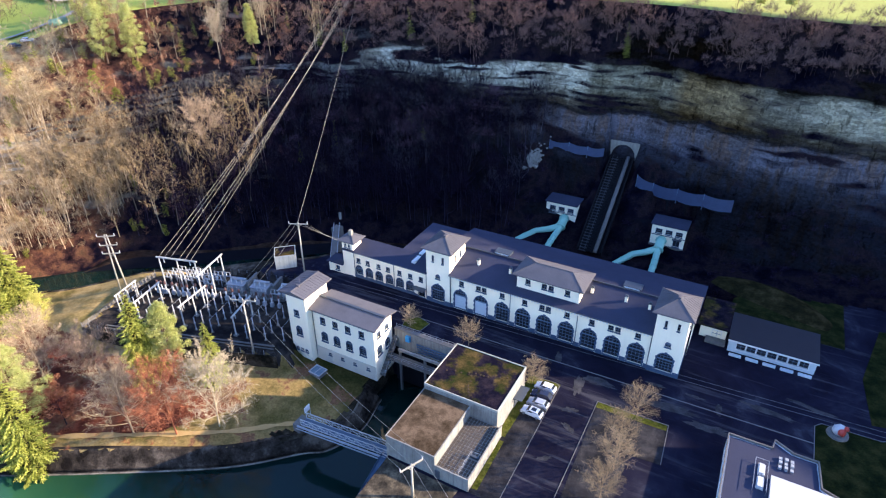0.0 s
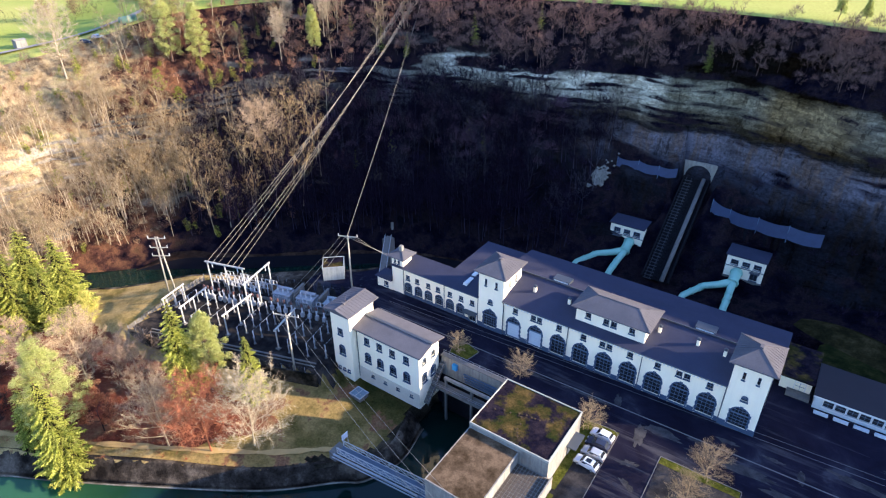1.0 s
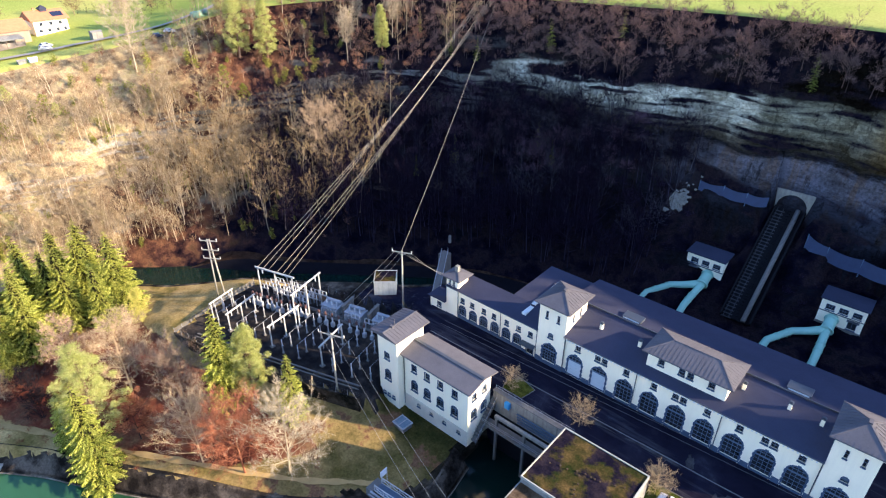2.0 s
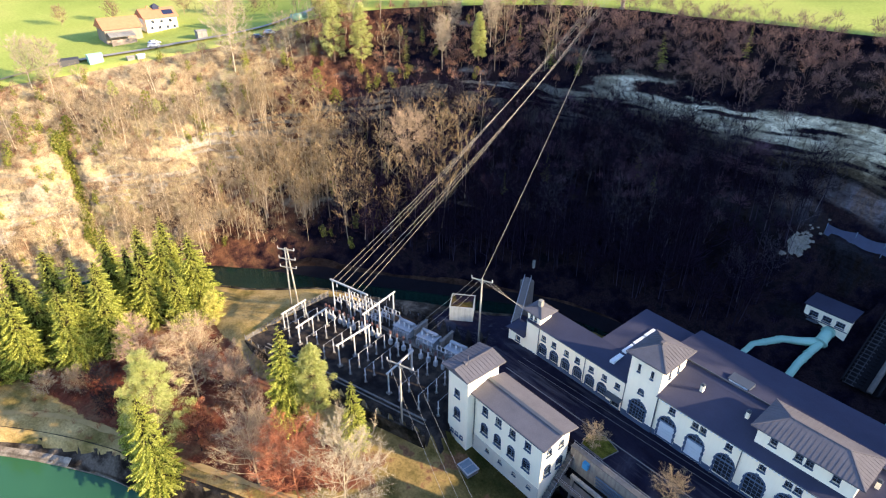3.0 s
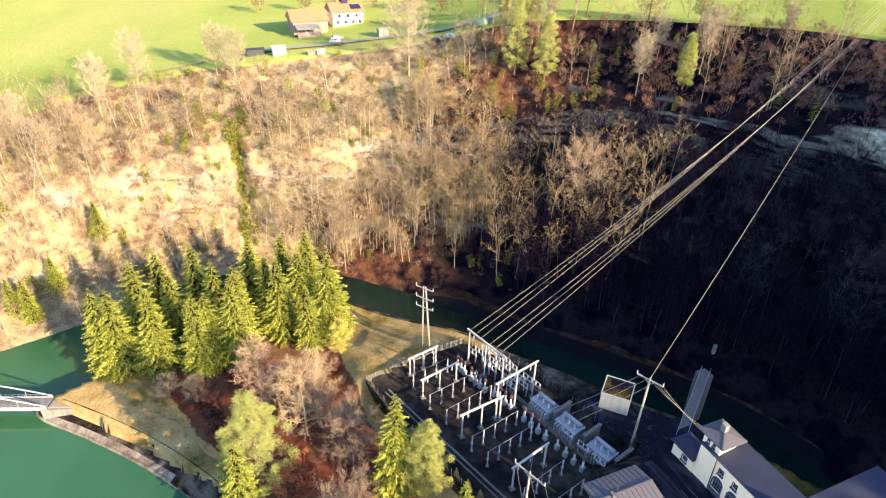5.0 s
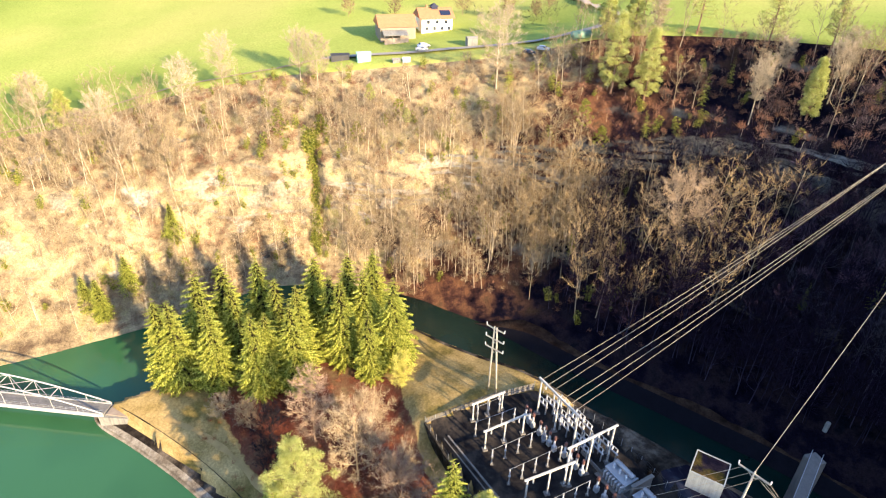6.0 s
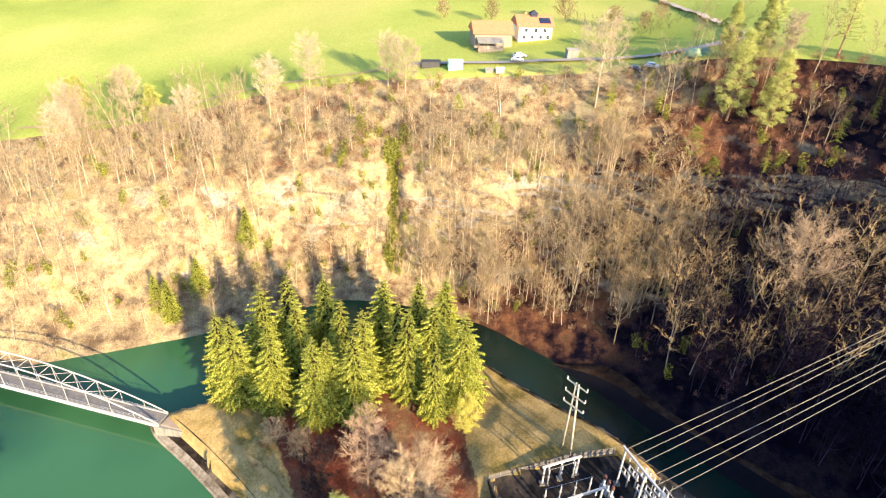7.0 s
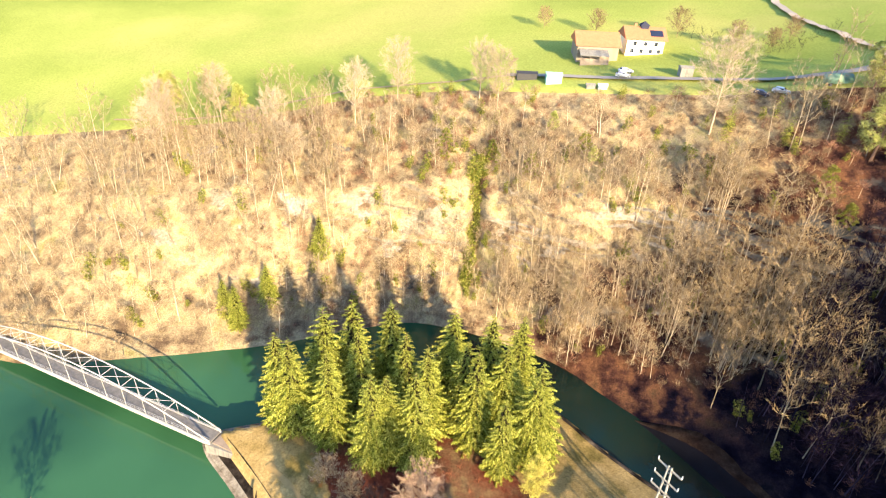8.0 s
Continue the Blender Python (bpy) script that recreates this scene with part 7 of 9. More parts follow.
def kerb(points, label="pale concrete kerb edging the works yard"):
    k = Kit()
    for a, b in zip(points, points[1:]):
        n = max(1, int(math.dist(a, b) / 1.0))
        for i in range(n):
            p = [a[q] + (b[q] - a[q]) * (i + 0.01) / n for q in (0, 1)]
            e = [a[q] + (b[q] - a[q]) * (i + 0.99) / n for q in (0, 1)]
            k.beam((*p, -0.02), (*e, -0.02), 0.13, 0.24)
    single("kerb", k, M_KERB, label, "kerb", "structure")


M_KERB = plain("kerb_stone", (0.15, 0.145, 0.14), 0.85, vary=0.25)
kerb([(-20.5, -46), (-20.7, -14.2), (-21.6, -13.5), (-27.4, -13.7)])
kerb([(-12.5, -62), (-12.6, -14.6), (1.1, -14.4), (1.7, -24.6)])
kerb([(25.5, -60), (25.5, -1.2), (26.6, 0), (36.5, 0.3), (41, 3.1), (60, 4.1)])
kerb([(-60.3, -12.4), (-55.6, -12.4), (-54.9, -8.6), (-58.6, -7.5), (-61.0, -9.6), (-60.3, -12.4)])
# old rails and worn tracks let into the yard
for i, (a, b) in enumerate((((-84, -3.1), (44, 3.6)), ((-84, -4.6), (44, 2.1)), ((-84, -8.2), (30, -6.0)))):
    k = Kit()
    k.beam((*a, 0.005), (*b, 0.005), 0.09 if i < 2 else 0.25, 0.03)
    single("sunken_rail", k, M_KERB, "worn pale rail line let into the asphalt", "rail", "structure")
M_DUST = two_tone("dusty_patch", (0.034, 0.033, 0.035), (0.052, 0.05, 0.052), (0.07, 0.068, 0.068), 0.5, fine=6.0, bump=0.1)


def patch(cx, cy, sx, sy, seed, turn=0.0):
    """A thin uneven patch of pale dust and repairs on the asphalt."""
    r = np.random.default_rng(seed)
    n = 22
    k = Kit()
    pts = []
    for i in range(n):
        a = 2 * math.pi * i / n
        q = r.uniform(0.55, 1.1)
        x, y = math.cos(a) * sx * q, math.sin(a) * sy * q
        c, s = math.cos(radians(turn)), math.sin(radians(turn))
        pts.append((cx + x * c - y * s, cy + x * s + y * c, 0.008))
    k.face(*pts)
    single("road_patch", k, M_DUST, "pale dusty repair patch on the asphalt", "road patch", "structure")


for i, (cx, cy, sx, sy, tn) in enumerate(((-1, -9.5, 9, 1.2, 3), (8, -11.5, 4.5, 1.4, 5), (-14, -9, 4, 1.3, 0), (-17.5, -12, 1.4, 3.4, 10), (18, -1.5, 6, 0.8, -5), (25, 3.5, 5, 0.8, -8), (-30, -7.5, 6, 0.7, 2), (-17, -19.5, 2.2, 0.8, 20), (-15.6, -24, 2.0, 0.7, -30), (-17, -33, 1.6, 0.6, 40), (4, -4, 2.5, 0.5, 0), (-3.5, -4.2, 2.2, 0.6, 0), (-24, -5.5, 0.8, 2.0, 20), (-44, -8.2, 7, 0.6, 2), (-8, -7.2, 2.0, 0.6, 0), (9, -5.5, 0.7, 1.8, 10))):
    patch(cx, cy, sx, sy, 30 + i, tn)


def build_car(at, turn, paint, label, roof_dark=False):
    c = thing("parked_car", at, label, "car", "parked cars", turn)
    prof = [(-2.15, 0.35), (-2.2, 0.75), (-2.0, 1.0), (-1.85, 1.02), (-1.35, 1.5), (0.35, 1.52), (1.05, 1.02), (1.95, 0.86), (2.15, 0.6), (2.12, 0.35)]
    k = Kit()
    n = len(prof)
    sect = [(-0.88, 0.0), (0.88, 0.0)]

    def half(z):
        return 0.88 if z < 1.03 else 0.88 - 0.2 * (z - 1.03) / 0.5
    k.solid([(x, -half(z), z) for x, z in prof] + [(x, half(z), z) for x, z in prof],
            [tuple(reversed(range(n))), tuple(range(n, 2 * n))] + [(i, (i + 1) % n, n + (i + 1) % n, n + i) for i in range(n)])
    body = part("body", k, paint, c)
    k = Kit()
    k.face((0.42, -0.66, 1.48), (1.0, -0.82, 1.06), (1.0, 0.82, 1.06), (0.42, 0.66, 1.48))
    k2 = [tuple(Vector(p) + Vector((0.03, 0, 0.03))) for p in k.v]
    k.v = k2
    part("windscreen", k, M_GLASS, c)
    k = Kit()
    k.face((-1.41, 0.66, 1.47), (-1.83, 0.8, 1.07), (-1.83, -0.8, 1.07), (-1.41, -0.66, 1.47))
    k.v = [(x - 0.03, y, z + 0.02) for x, y, z in k.v]
    part("rear_window", k, M_GLASS, c)
    for s in (-1, 1):
        k = Kit()
        k.face((-1.5, s * 0.80, 1.1), (0.8, s * 0.845, 1.1), (0.3, s * 0.71, 1.45), (-1.25, s * 0.71, 1.45))
        k.v = [(x, y + s * 0.02, z) for x, y, z in k.v]
        part("side_window", k, M_GLASS, c)
    if roof_dark:
        k = Kit()
        k.box(-0.9, 0.1, -0.5, 0.5, 1.52, 1.535)
        part("glass_roof", k, M_GLASS, c)
    for x in (-1.35, 1.35):
        for s in (-1, 1):
            k = Kit()
            k.tube([(x, s * 0.72, 0.33), (x, s * 0.92, 0.33)], 0.33, 12)
            wheel = part("wheel", k, M_DARK_METAL, c)
            k = Kit()
            k.tube([(x, s * 0.9, 0.33), (x, s * 0.93, 0.33)], 0.2, 8)
            part("rim", k, M_STEEL, wheel)
    for s in (-1, 1):
        k = Kit()
        k.box(2.05, 2.15, s * 0.62 - 0.15, s * 0.62 + 0.15, 0.62, 0.78)
        part("headlight", k, M_PORCELAIN, c)
        k = Kit()
        k.box(-2.2, -2.12, s * 0.7 - 0.1, s * 0.7 + 0.1, 0.75, 0.95)
        part("tail_light", k, M_RED_CAP, c)
    return c


M_CAR_WHITE = plain("white_car_paint", (0.75, 0.75, 0.75), 0.25, vary=0.05, bump=0)
M_CAR_DARK = plain("dark_blue_car_paint", (0.02, 0.025, 0.05), 0.25, vary=0.05, bump=0)
M_CAR_SILVER = plain("silver_car_paint", (0.5, 0.51, 0.53), 0.3, 0.4, vary=0.05, bump=0)
build_car((-23.0, -16.4, 0.05), 178, M_CAR_WHITE, "white hatchback parked on the stall paving")
build_car((-22.9, -18.9, 0.05), 182, M_CAR_DARK, "dark blue hatchback parked between white cars")
build_car((-22.7, -21.4, 0.05), 180, M_CAR_SILVER, "silver white hatchback parked on the stall paving")
build_car((-22.9, -24.1, 0.05), 176, M_CAR_WHITE, "white car with a dark glass roof, parked", True)


def build_low_building():
    b = thing("flat_office", (11.1, -15.2, 0), "flat-roofed building with dark roof, pale edge and white skylights", "building")
    outline = [(0, 0.0), (0.5, -32), (22, -32), (22, -8), (14.7, -5.4), (14.2, 0.4), (10.4, 0.4), (7.4, 2.2), (7.1, 0.0)]
    k = Kit()
    k.prism(outline, -0.3, 3.6)
    part("wall", k, M_TRIM, b, "pale panelled wall")
    k = Kit()
    inset = [(x + (0.35 if x < 7 else -0.3), y - 0.35) for x, y in outline]
    k.prism(inset, 3.5, 3.72)
    part("roof", k, M_ROOF, b, "dark felt roof")
    k = Kit()
    for p, q in zip(outline, outline[1:] + outline[:1]):
        k.beam((*p, 3.85), (*q, 3.85), 0.2, 0.5)
    part("roof_edge", k, M_CONCRETE, b, "grey metal roof edge")
    for y in (-7.2, -10.2):
        k = Kit()
        k.box(5.2, 6.3, y, y + 2.4, 3.72, 4.15)
        k.box(5.35, 6.15, y + 0.12, y + 2.28, 4.15, 4.4)
        part("skylight", k, M_PORCELAIN, b, "white domed skylight")
    k = Kit()
    for x in (4.7, 6.7):
        k.beam((x, -11, 4.5), (x, -4, 4.5), 0.06)
        for j in range(8):
            k.tube([(x, -11 + j, 3.7), (x, -11 + j, 4.5)], 0.03, 5)
    k.beam((4.7, -4, 4.5), (6.7, -4, 4.5), 0.06)
    part("roof_rail", k, M_STEEL, b)
    k = Kit()
    k.box(7.2, 21.8, -31, -7.0, 3.72, 4.6)
    part("white_roof", k, M_PORCELAIN, b, "white upper roof")
    for i in range(9):
        k = Kit()
        x, y = 8.2 + (i % 3) * 0.9, -2.2 - (i // 3) * 1.0
        k.box(x, x + 0.5, y, y + 0.6, 3.72, 4.1 + 0.2 * (i % 2))
        part("roof_unit", k, M_TRANSFORMER, b, "grey roof machinery")


build_low_building()


def build_pavilion():
    p = thing("canteen_pavilion", (8.0, 14.6, 0), "long low pavilion with dark roof and pale window band", "building")
    k = Kit()
    wins = [2.5 + i * 2.05 for i in range(7)]
    wall_band(k, front(0), 0, 17, -0.2, 3.1, [(x, 1.75, 1.0, 2.6, False) for x in wins], 0.25)
    k.face((17, 0, -0.2), (17, 10.5, -0.2), (17, 10.5, 3.1), (17, 0, 3.1))
    k.face((0, 10.5, -0.2), (0, 0, -0.2), (0, 0, 3.1), (0, 10.5, 3.1))
    part("wall", k, M_BLUE_PANEL, p)
    for x in wins:
        window(p, "window", (x, 0, 1.0), 1.75, 1.6, arched=False, nx=2, nz=2, band=0.08, mat=M_TRIM)
    k = Kit()
    k.box(-0.3, 17.3, -0.6, 10.8, 3.1, 3.4)
    part("roof", k, plain("purple_black_roofing", (0.013, 0.010, 0.016), 0.7, vary=0.2, scale=0.3, fine=4.0), p, "flat dark roof")
    k = Kit()
    k.box(-0.32, 17.32, -0.66, -0.6, 3.08, 3.42)
    part("fascia", k, M_TRIM, p)
    for i in range(5):
        k = Kit()
        k.box(0.5 + i * 3.4, 3.0 + i * 3.4, -1.7, -1.1, 0.0, 0.45)
        part("planter", k, M_BLUE_PANEL, p, "pale low planter")


build_pavilion()


def build_mound():
    """Long low grass bank behind the pavilion, bent along the foot of the cliff."""
    rows, cols = 40, 14
    v, f = [], []
    for i in range(rows):
        u = i / (rows - 1)
        cx, cy = 1.5 + 27.0 * u, 44.0 - 10.0 * u * u
        half = 5.2 * math.sin(math.pi * (0.04 + 0.92 * u)) ** 0.5
        for j in range(cols):
            s = 2.0 * j / (cols - 1) - 1.0
            h = 1.7 * (1.0 - s * s) * math.sin(math.pi * u) ** 0.6
            v.append((cx + 0.35 * half * s, cy + half * s, -0.12 + h * (1.0 + 0.18 * wobble((cx, cy + half * s, 0), 0.4))))
    for i in range(rows - 1):
        for j in range(cols - 1):
            a = i * cols + j
            f.append((a, a + cols, a + cols + 1, a + 1))
    me = array_mesh("grass_mound", np.array(v), np.array(f), [M_MOUND], None, True)
    tagged(new("grass_mound", me), "low bank of brownish green grass", "grass bank", kind="structure")


M_MOUND = two_tone("rough_bank_grass", (0.012, 0.012, 0.006), (0.024, 0.021, 0.009), (0.05, 0.04, 0.018), 0.25, fine=2.4, bump=0.6, dist=0.2)
build_mound()


def build_link():
    p = thing("link_house", (1.6, 17.5, 0), "small white link house with a mossy flat roof", "building")
    k = Kit()
    wall_band(k, front(0), 0, 5.6, -0.2, 3.0, [(3.6, 1.9, 0.3, 2.4, False)], 0.25)
    k.box(0, 5.6, 0.27, 9, -0.2, 3.0)
    part("wall", k, M_PLASTER, p)
    window(p, "door", (3.6, 0, 0.3), 1.9, 2.1, arched=False, nx=2, nz=2, band=0.1, mat=M_TRIM)
    k = Kit()
    k.box(-0.6, 6.2, -0.4, 12, 3.0, 3.25)
    part("roof", k, M_MOSS_ROOF, p, "mossy flat roof")
    k = Kit()
    k.box(1.5, 5.8, -2.2, -0.003, -0.1, 0.5)
    part("steps", k, M_CONCRETE, p)


build_link()


def build_dish():
    d = thing("turbine_monument", (29.2, -1.6, 0.05), "old pelton wheel part, red and white, on a round base", "monument")
    k = Kit()
    k.tube([(0, 0, 0), (0, 0, 0.4)], [1.9, 1.8], 24)
    part("round_base", k, M_CONCRETE, d, "round pale concrete base")
    k = Kit()
    k.tube([(-0.2, 0.2, 0.5), (0.0, 0.1, 1.0), (0.3, 0.0, 1.7), (0.7, -0.1, 2.0)], [1.0, 1.15, 0.85, 0.4], 14)
    part("scroll_case", k, M_PORCELAIN, d, "white painted casing", smooth=True)
    k = Kit()
    k.tube([(0.1, -0.5, 1.2), (0.7, -0.9, 1.4)], [0.7, 0.75], 14)
    k.tube([(0.6, -0.1, 1.6), (1.1, -0.3, 2.2)], [0.35, 0.45], 10)
    part("red_flange", k, plain("red_paint", (0.45, 0.05, 0.03), 0.4, vary=0.1), d, "red painted flange", smooth=True)


build_dish()


def build_far_mill():
    d = thing("old_water_wheel", (41.5, 44, 0), "rusty curved pipe bend beside the slope", "machine part")
    k = Kit()
    k.tube([(0, 0, 0.4), (0.3, 0, 3.0), (1.2, 0, 5.0), (3.0, 0, 6.0), (5, 0, 6.2)], 1.3, 14)
    part("bend", k, M_TRANSFORMER, d, smooth=True)


build_far_mill()

# ---- the switchyard ----
YARD_Z = -6.0


def wall_run(name, points, z0, z1, thick, mat, label, category, step=2.0):
    w = thing(name, (*points[0], 0), label, category, kind="structure")
    for a, b in zip(points, points[1:]):
        n = max(1, int(math.dist(a, b) / step))
        for i in range(n):
            p = [a[q] + (b[q] - a[q]) * i / n - points[0][q] for q in (0, 1)]
            e = [a[q] + (b[q] - a[q]) * (i + 0.985) / n - points[0][q] for q in (0, 1)]
            k = Kit()
            k.beam((*p, (z0 + z1) / 2), (*e, (z0 + z1) / 2), thick, z1 - z0)
            dx, dy = e[0] - p[0], e[1] - p[1]
            ln = math.hypot(dx, dy)
            nx, ny = -dy / ln * thick / 2, dx / ln * thick / 2
            k = Kit()
            k.prism([(p[0] - nx, p[1] - ny), (e[0] - nx, e[1] - ny), (e[0] + nx, e[1] + ny), (p[0] + nx, p[1] + ny)], z0, z1)
            part("wall_panel", k, mat, w)
    return w


SOUTH_EDGE = [(-135.2, -45.2), (-120.0, -42.0), (-108.0, -38.6), (-95.1, -34.4), (-84.2, -30.4)]
wall_run("yard_wall", SOUTH_EDGE, -10.5, -5.5, 0.45, M_YARD_WALL, "rough mossy dark retaining wall of the switchyard", "wall", 3.0)
wall_run("yard_wall_west", [(-135.4, -45.0), (-138.9, -30.0), (-139.8, -19.6)], -10.2, -5.6, 0.4, M_CONCRETE, "low concrete wall beside the lawn", "wall", 3.0)


def fence(name, points, z, height, label, panel=2.0, solid_mat=None, pale=None):
    f = thing(name, (*points[0], z), label, "fence")
    for a, b in zip(points, points[1:]):
        n = max(1, int(math.dist(a, b) / panel))
        for i in range(n):
            p = [a[q] + (b[q] - a[q]) * i / n - points[0][q] for q in (0, 1)]
            e = [a[q] + (b[q] - a[q]) * (i + 1) / n - points[0][q] for q in (0, 1)]
            k = Kit()
            k.tube([(*p, 0), (*p, height)], 0.045, 5)
            part("post", k, M_STEEL, f)
            k = Kit()
            if solid_mat is not None:
                m = 7
                dx, dy = (e[0] - p[0]) / m, (e[1] - p[1]) / m
                for j in range(m):
                    q0 = (p[0] + dx * j, p[1] + dy * j)
                    q1 = (p[0] + dx * (j + 0.62), p[1] + dy * (j + 0.62))
                    k = Kit()
                    k.beam((*q0, height * 0.52), (*q1, height * 0.52), 0.04, height * 0.92)
                    part("slat", k, solid_mat, f)
            else:
                for zz in (0.08, height * 0.33, height * 0.66, height - 0.05):
                    k.beam((*p, zz), (*e, zz), 0.025, 0.025)
                for j in range(1, 8):
                    q = [p[r] + (e[r] - p[r]) * j / 8 for r in (0, 1)]
                    k.beam((*q, 0.05), (*q, height - 0.03), 0.018, 0.018)
                part("wire_panel", k, M_DARK_METAL, f)
    return f


fence("yard_fence_west", [(-135.4, -45.0), (-138.9, -30.0), (-139.8, -19.6)], -5.6, 1.0, "pale slatted fence on the yard wall", 2.2, M_CONCRETE)
fence("yard_fence_north", [(-139.8, -19.6), (-128, -11.2), (-116, -7.4), (-107, -5.0), (-99, -2.2)], -6.0, 2.0, "thin wire mesh fence along the channel", 2.4)
fence("yard_fence_south", SOUTH_EDGE, -5.5, 1.6, "wire mesh fence on the retaining wall", 2.4)
for a, b in (((-131.0, -41.5), (-87.5, -27.5)),):
    k = Kit()
    k.beam((*a, YARD_Z + 0.12), (*b, YARD_Z + 0.12), 0.35, 0.25)
    k.beam((a[0] + 0.6, a[1] - 0.9, YARD_Z + 0.12), (b[0] + 0.6, b[1] - 0.9, YARD_Z + 0.12), 0.2, 0.25)
    single("cable_duct", k, M_CONCRETE, "long concrete cable duct across the gravel", "duct")


def build_gantry(a, b, height, posts, beam=0.32):
    g = thing("line_gantry", (*a, YARD_Z), "pale steel line gantry in the switchyard", "gantry", "line gantries")
    d = Vector((b[0] - a[0], b[1] - a[1], 0))
    for i in range(posts):
        q = d * (0.06 + 0.88 * i / (posts - 1))
        k = Kit()
        k.box(-0.13, 0.13, -0.13, 0.13, 0, height, Matrix.Translation(q))
        post = part("post", k, M_WHITE_STEEL, g)
        k = Kit()
        k.box(-0.5, 0.5, -0.5, 0.5, -0.1, 0.3, Matrix.Translation(q))
        part("footing", k, M_CONCRETE, post)
    k = Kit()
    up = Vector((0, 0, height + beam / 2))
    k.beam(up, d + up, beam, beam)
    part("beam", k, M_WHITE_STEEL, g)
    for i in range(3):
        q = d * (0.18 + 0.32 * i)
        k = Kit()
        for j in range(6):
            k.tube([q + Vector((0, 0, height - 0.15 - j * 0.2)), q + Vector((0, 0, height - 0.27 - j * 0.2))], 0.14, 7)
        part("hanging_insulator", k, M_PORCELAIN, g)
    return g


build_gantry((-133.4, -22.0), (-121.4, -18.6), 9.2, 3, 0.35)
build_gantry((-114.9, -24.4), (-117.9, -13.0), 9.7, 3)
build_gantry((-113.1, -32.8), (-114.8, -22.4), 6.0, 3)
build_gantry((-126.0, -36.0), (-128.4, -26.2), 5.0, 3)
build_gantry((-133.7, -36.0), (-135.6, -28.2), 4.5, 3)
build_gantry((-98.7, -29.2), (-101.4, -20.0), 5.6, 2)


def insulator(k, x, y, z0, z1, r=0.13, ribs=7):
    for j in range(ribs):
        z = z0 + (z1 - z0) * j / ribs
        h = (z1 - z0) / ribs
        k.tube([(x, y, z), (x, y, z + h * 0.55), (x, y, z + h)], [r, r * 0.55, r * 0.55], 7, caps=False)
    k.tube([(x, y, z1), (x, y, z1 + 0.12)], r * 0.9, 7)


def build_post_insulator():
    p = thing("post_insulator", (0, 0, -50), "porcelain post insulator on a slim steel stand", "insulator", "post insulators")
    k = Kit()
    k.box(-0.3, 0.3, -0.3, 0.3, -0.1, 0.2)
    part("footing", k, M_CONCRETE, p)
    k = Kit()
    k.box(-0.10, 0.10, -0.10, 0.10, 0.2, 2.0)
    k.box(-0.25, 0.25, -0.15, 0.15, 2.0, 2.15)
    part("stand", k, M_STEEL, p)
    k = Kit()
    insulator(k, 0, 0, 2.15, 3.7)
    part("insulator", k, M_PORCELAIN, p)
    k = Kit()
    k.box(-0.16, 0.16, -0.08, 0.08, 3.82, 3.95)
    part("clamp", k, M_STEEL, p)
    return p


def build_breaker():
    p = thing("circuit_breaker", (0, 0, -50), "circuit breaker pole with a red-brown head", "breaker", "circuit breakers")
    k = Kit()
    k.box(-0.4, 0.4, -0.4, 0.4, -0.1, 1.3)
    part("drive_box", k, M_TRANSFORMER, p)
    k = Kit()
    insulator(k, 0, 0, 1.3, 2.9, 0.24, 6)
    part("column", k, M_PORCELAIN, p)
    k = Kit()
    k.tube([(0, 0, 3.0), (0, 0, 3.3), (0, 0, 3.9)], [0.32, 0.34, 0.22], 9)
    part("head", k, M_RED_CAP, p, "red-brown head")
    return p


def build_disconnector():
    p = thing("disconnector", (0, 0, -50), "low disconnector frame with paired white insulators", "switch", "disconnectors")
    k = Kit()
    for x in (-1.1, 1.1):
        k.box(x - 0.1, x + 0.1, -0.1, 0.1, 0, 2.1)
    k.box(-1.5, 1.5, -0.15, 0.15, 2.1, 2.3)
    part("frame", k, M_STEEL, p)
    for x in (-1.2, 0, 1.2):
        k = Kit()
        insulator(k, x, 0, 2.3, 3.3, 0.16, 5)
        part("insulator", k, M_PORCELAIN, p)
    k = Kit()
    k.beam((-1.3, 0, 3.5), (1.3, 0, 3.5), 0.1)
    part("blade", k, M_WHITE_STEEL, p)
    return p


POST, BREAKER, SWITCH = build_post_insulator(), build_breaker(), build_disconnector()
placed = {"p": False, "b": False, "d": False}


def put(kind, proto, x, y, turn):
    m = pose(x, y, YARD_Z, 0, 0, turn)
    if not placed[kind]:
        proto.matrix_basis = m
        placed[kind] = True
        return
    copy_thing(proto, m)


def yard_row(kind, proto, a, b, n, turn):
    if kind == "p":
        k = Kit()
        k.tube([(*a, YARD_Z + 3.98), ((a[0] + b[0]) / 2, (a[1] + b[1]) / 2, YARD_Z + 3.9), (*b, YARD_Z + 3.98)], 0.035, 5)
        single("busbar", k, M_STEEL, "thin grey busbar carried by a row of insulators", "busbar", group="busbars")
    for i in range(n):
        q = i / max(1, n - 1)
        put(kind, proto, a[0] + (b[0] - a[0]) * q, a[1] + (b[1] - a[1]) * q, turn)


yard_row("p", POST, (-133.6, -34.6), (-135.0, -29.4), 3, 75)
yard_row("p", POST, (-129.8, -36.2), (-131.6, -27.4), 4, 75)
yard_row("p", POST, (-122.6, -35.2), (-125.4, -23.6), 5, 75)
yard_row("p", POST, (-117.6, -33.6), (-120.4, -22.2), 5, 75)
yard_row("p", POST, (-109.4, -31.8), (-112.0, -20.6), 5, 75)
yard_row("p", POST, (-105.0, -30.6), (-107.6, -19.8), 5, 75)
yard_row("p", POST, (-95.6, -28.2), (-98.2, -18.6), 4, 75)
yard_row("p", POST, (-91.0, -26.6), (-93.2, -17.6), 4, 75)
yard_row("p", POST, (-87.0, -24.6), (-88.6, -17.0), 3, 75)
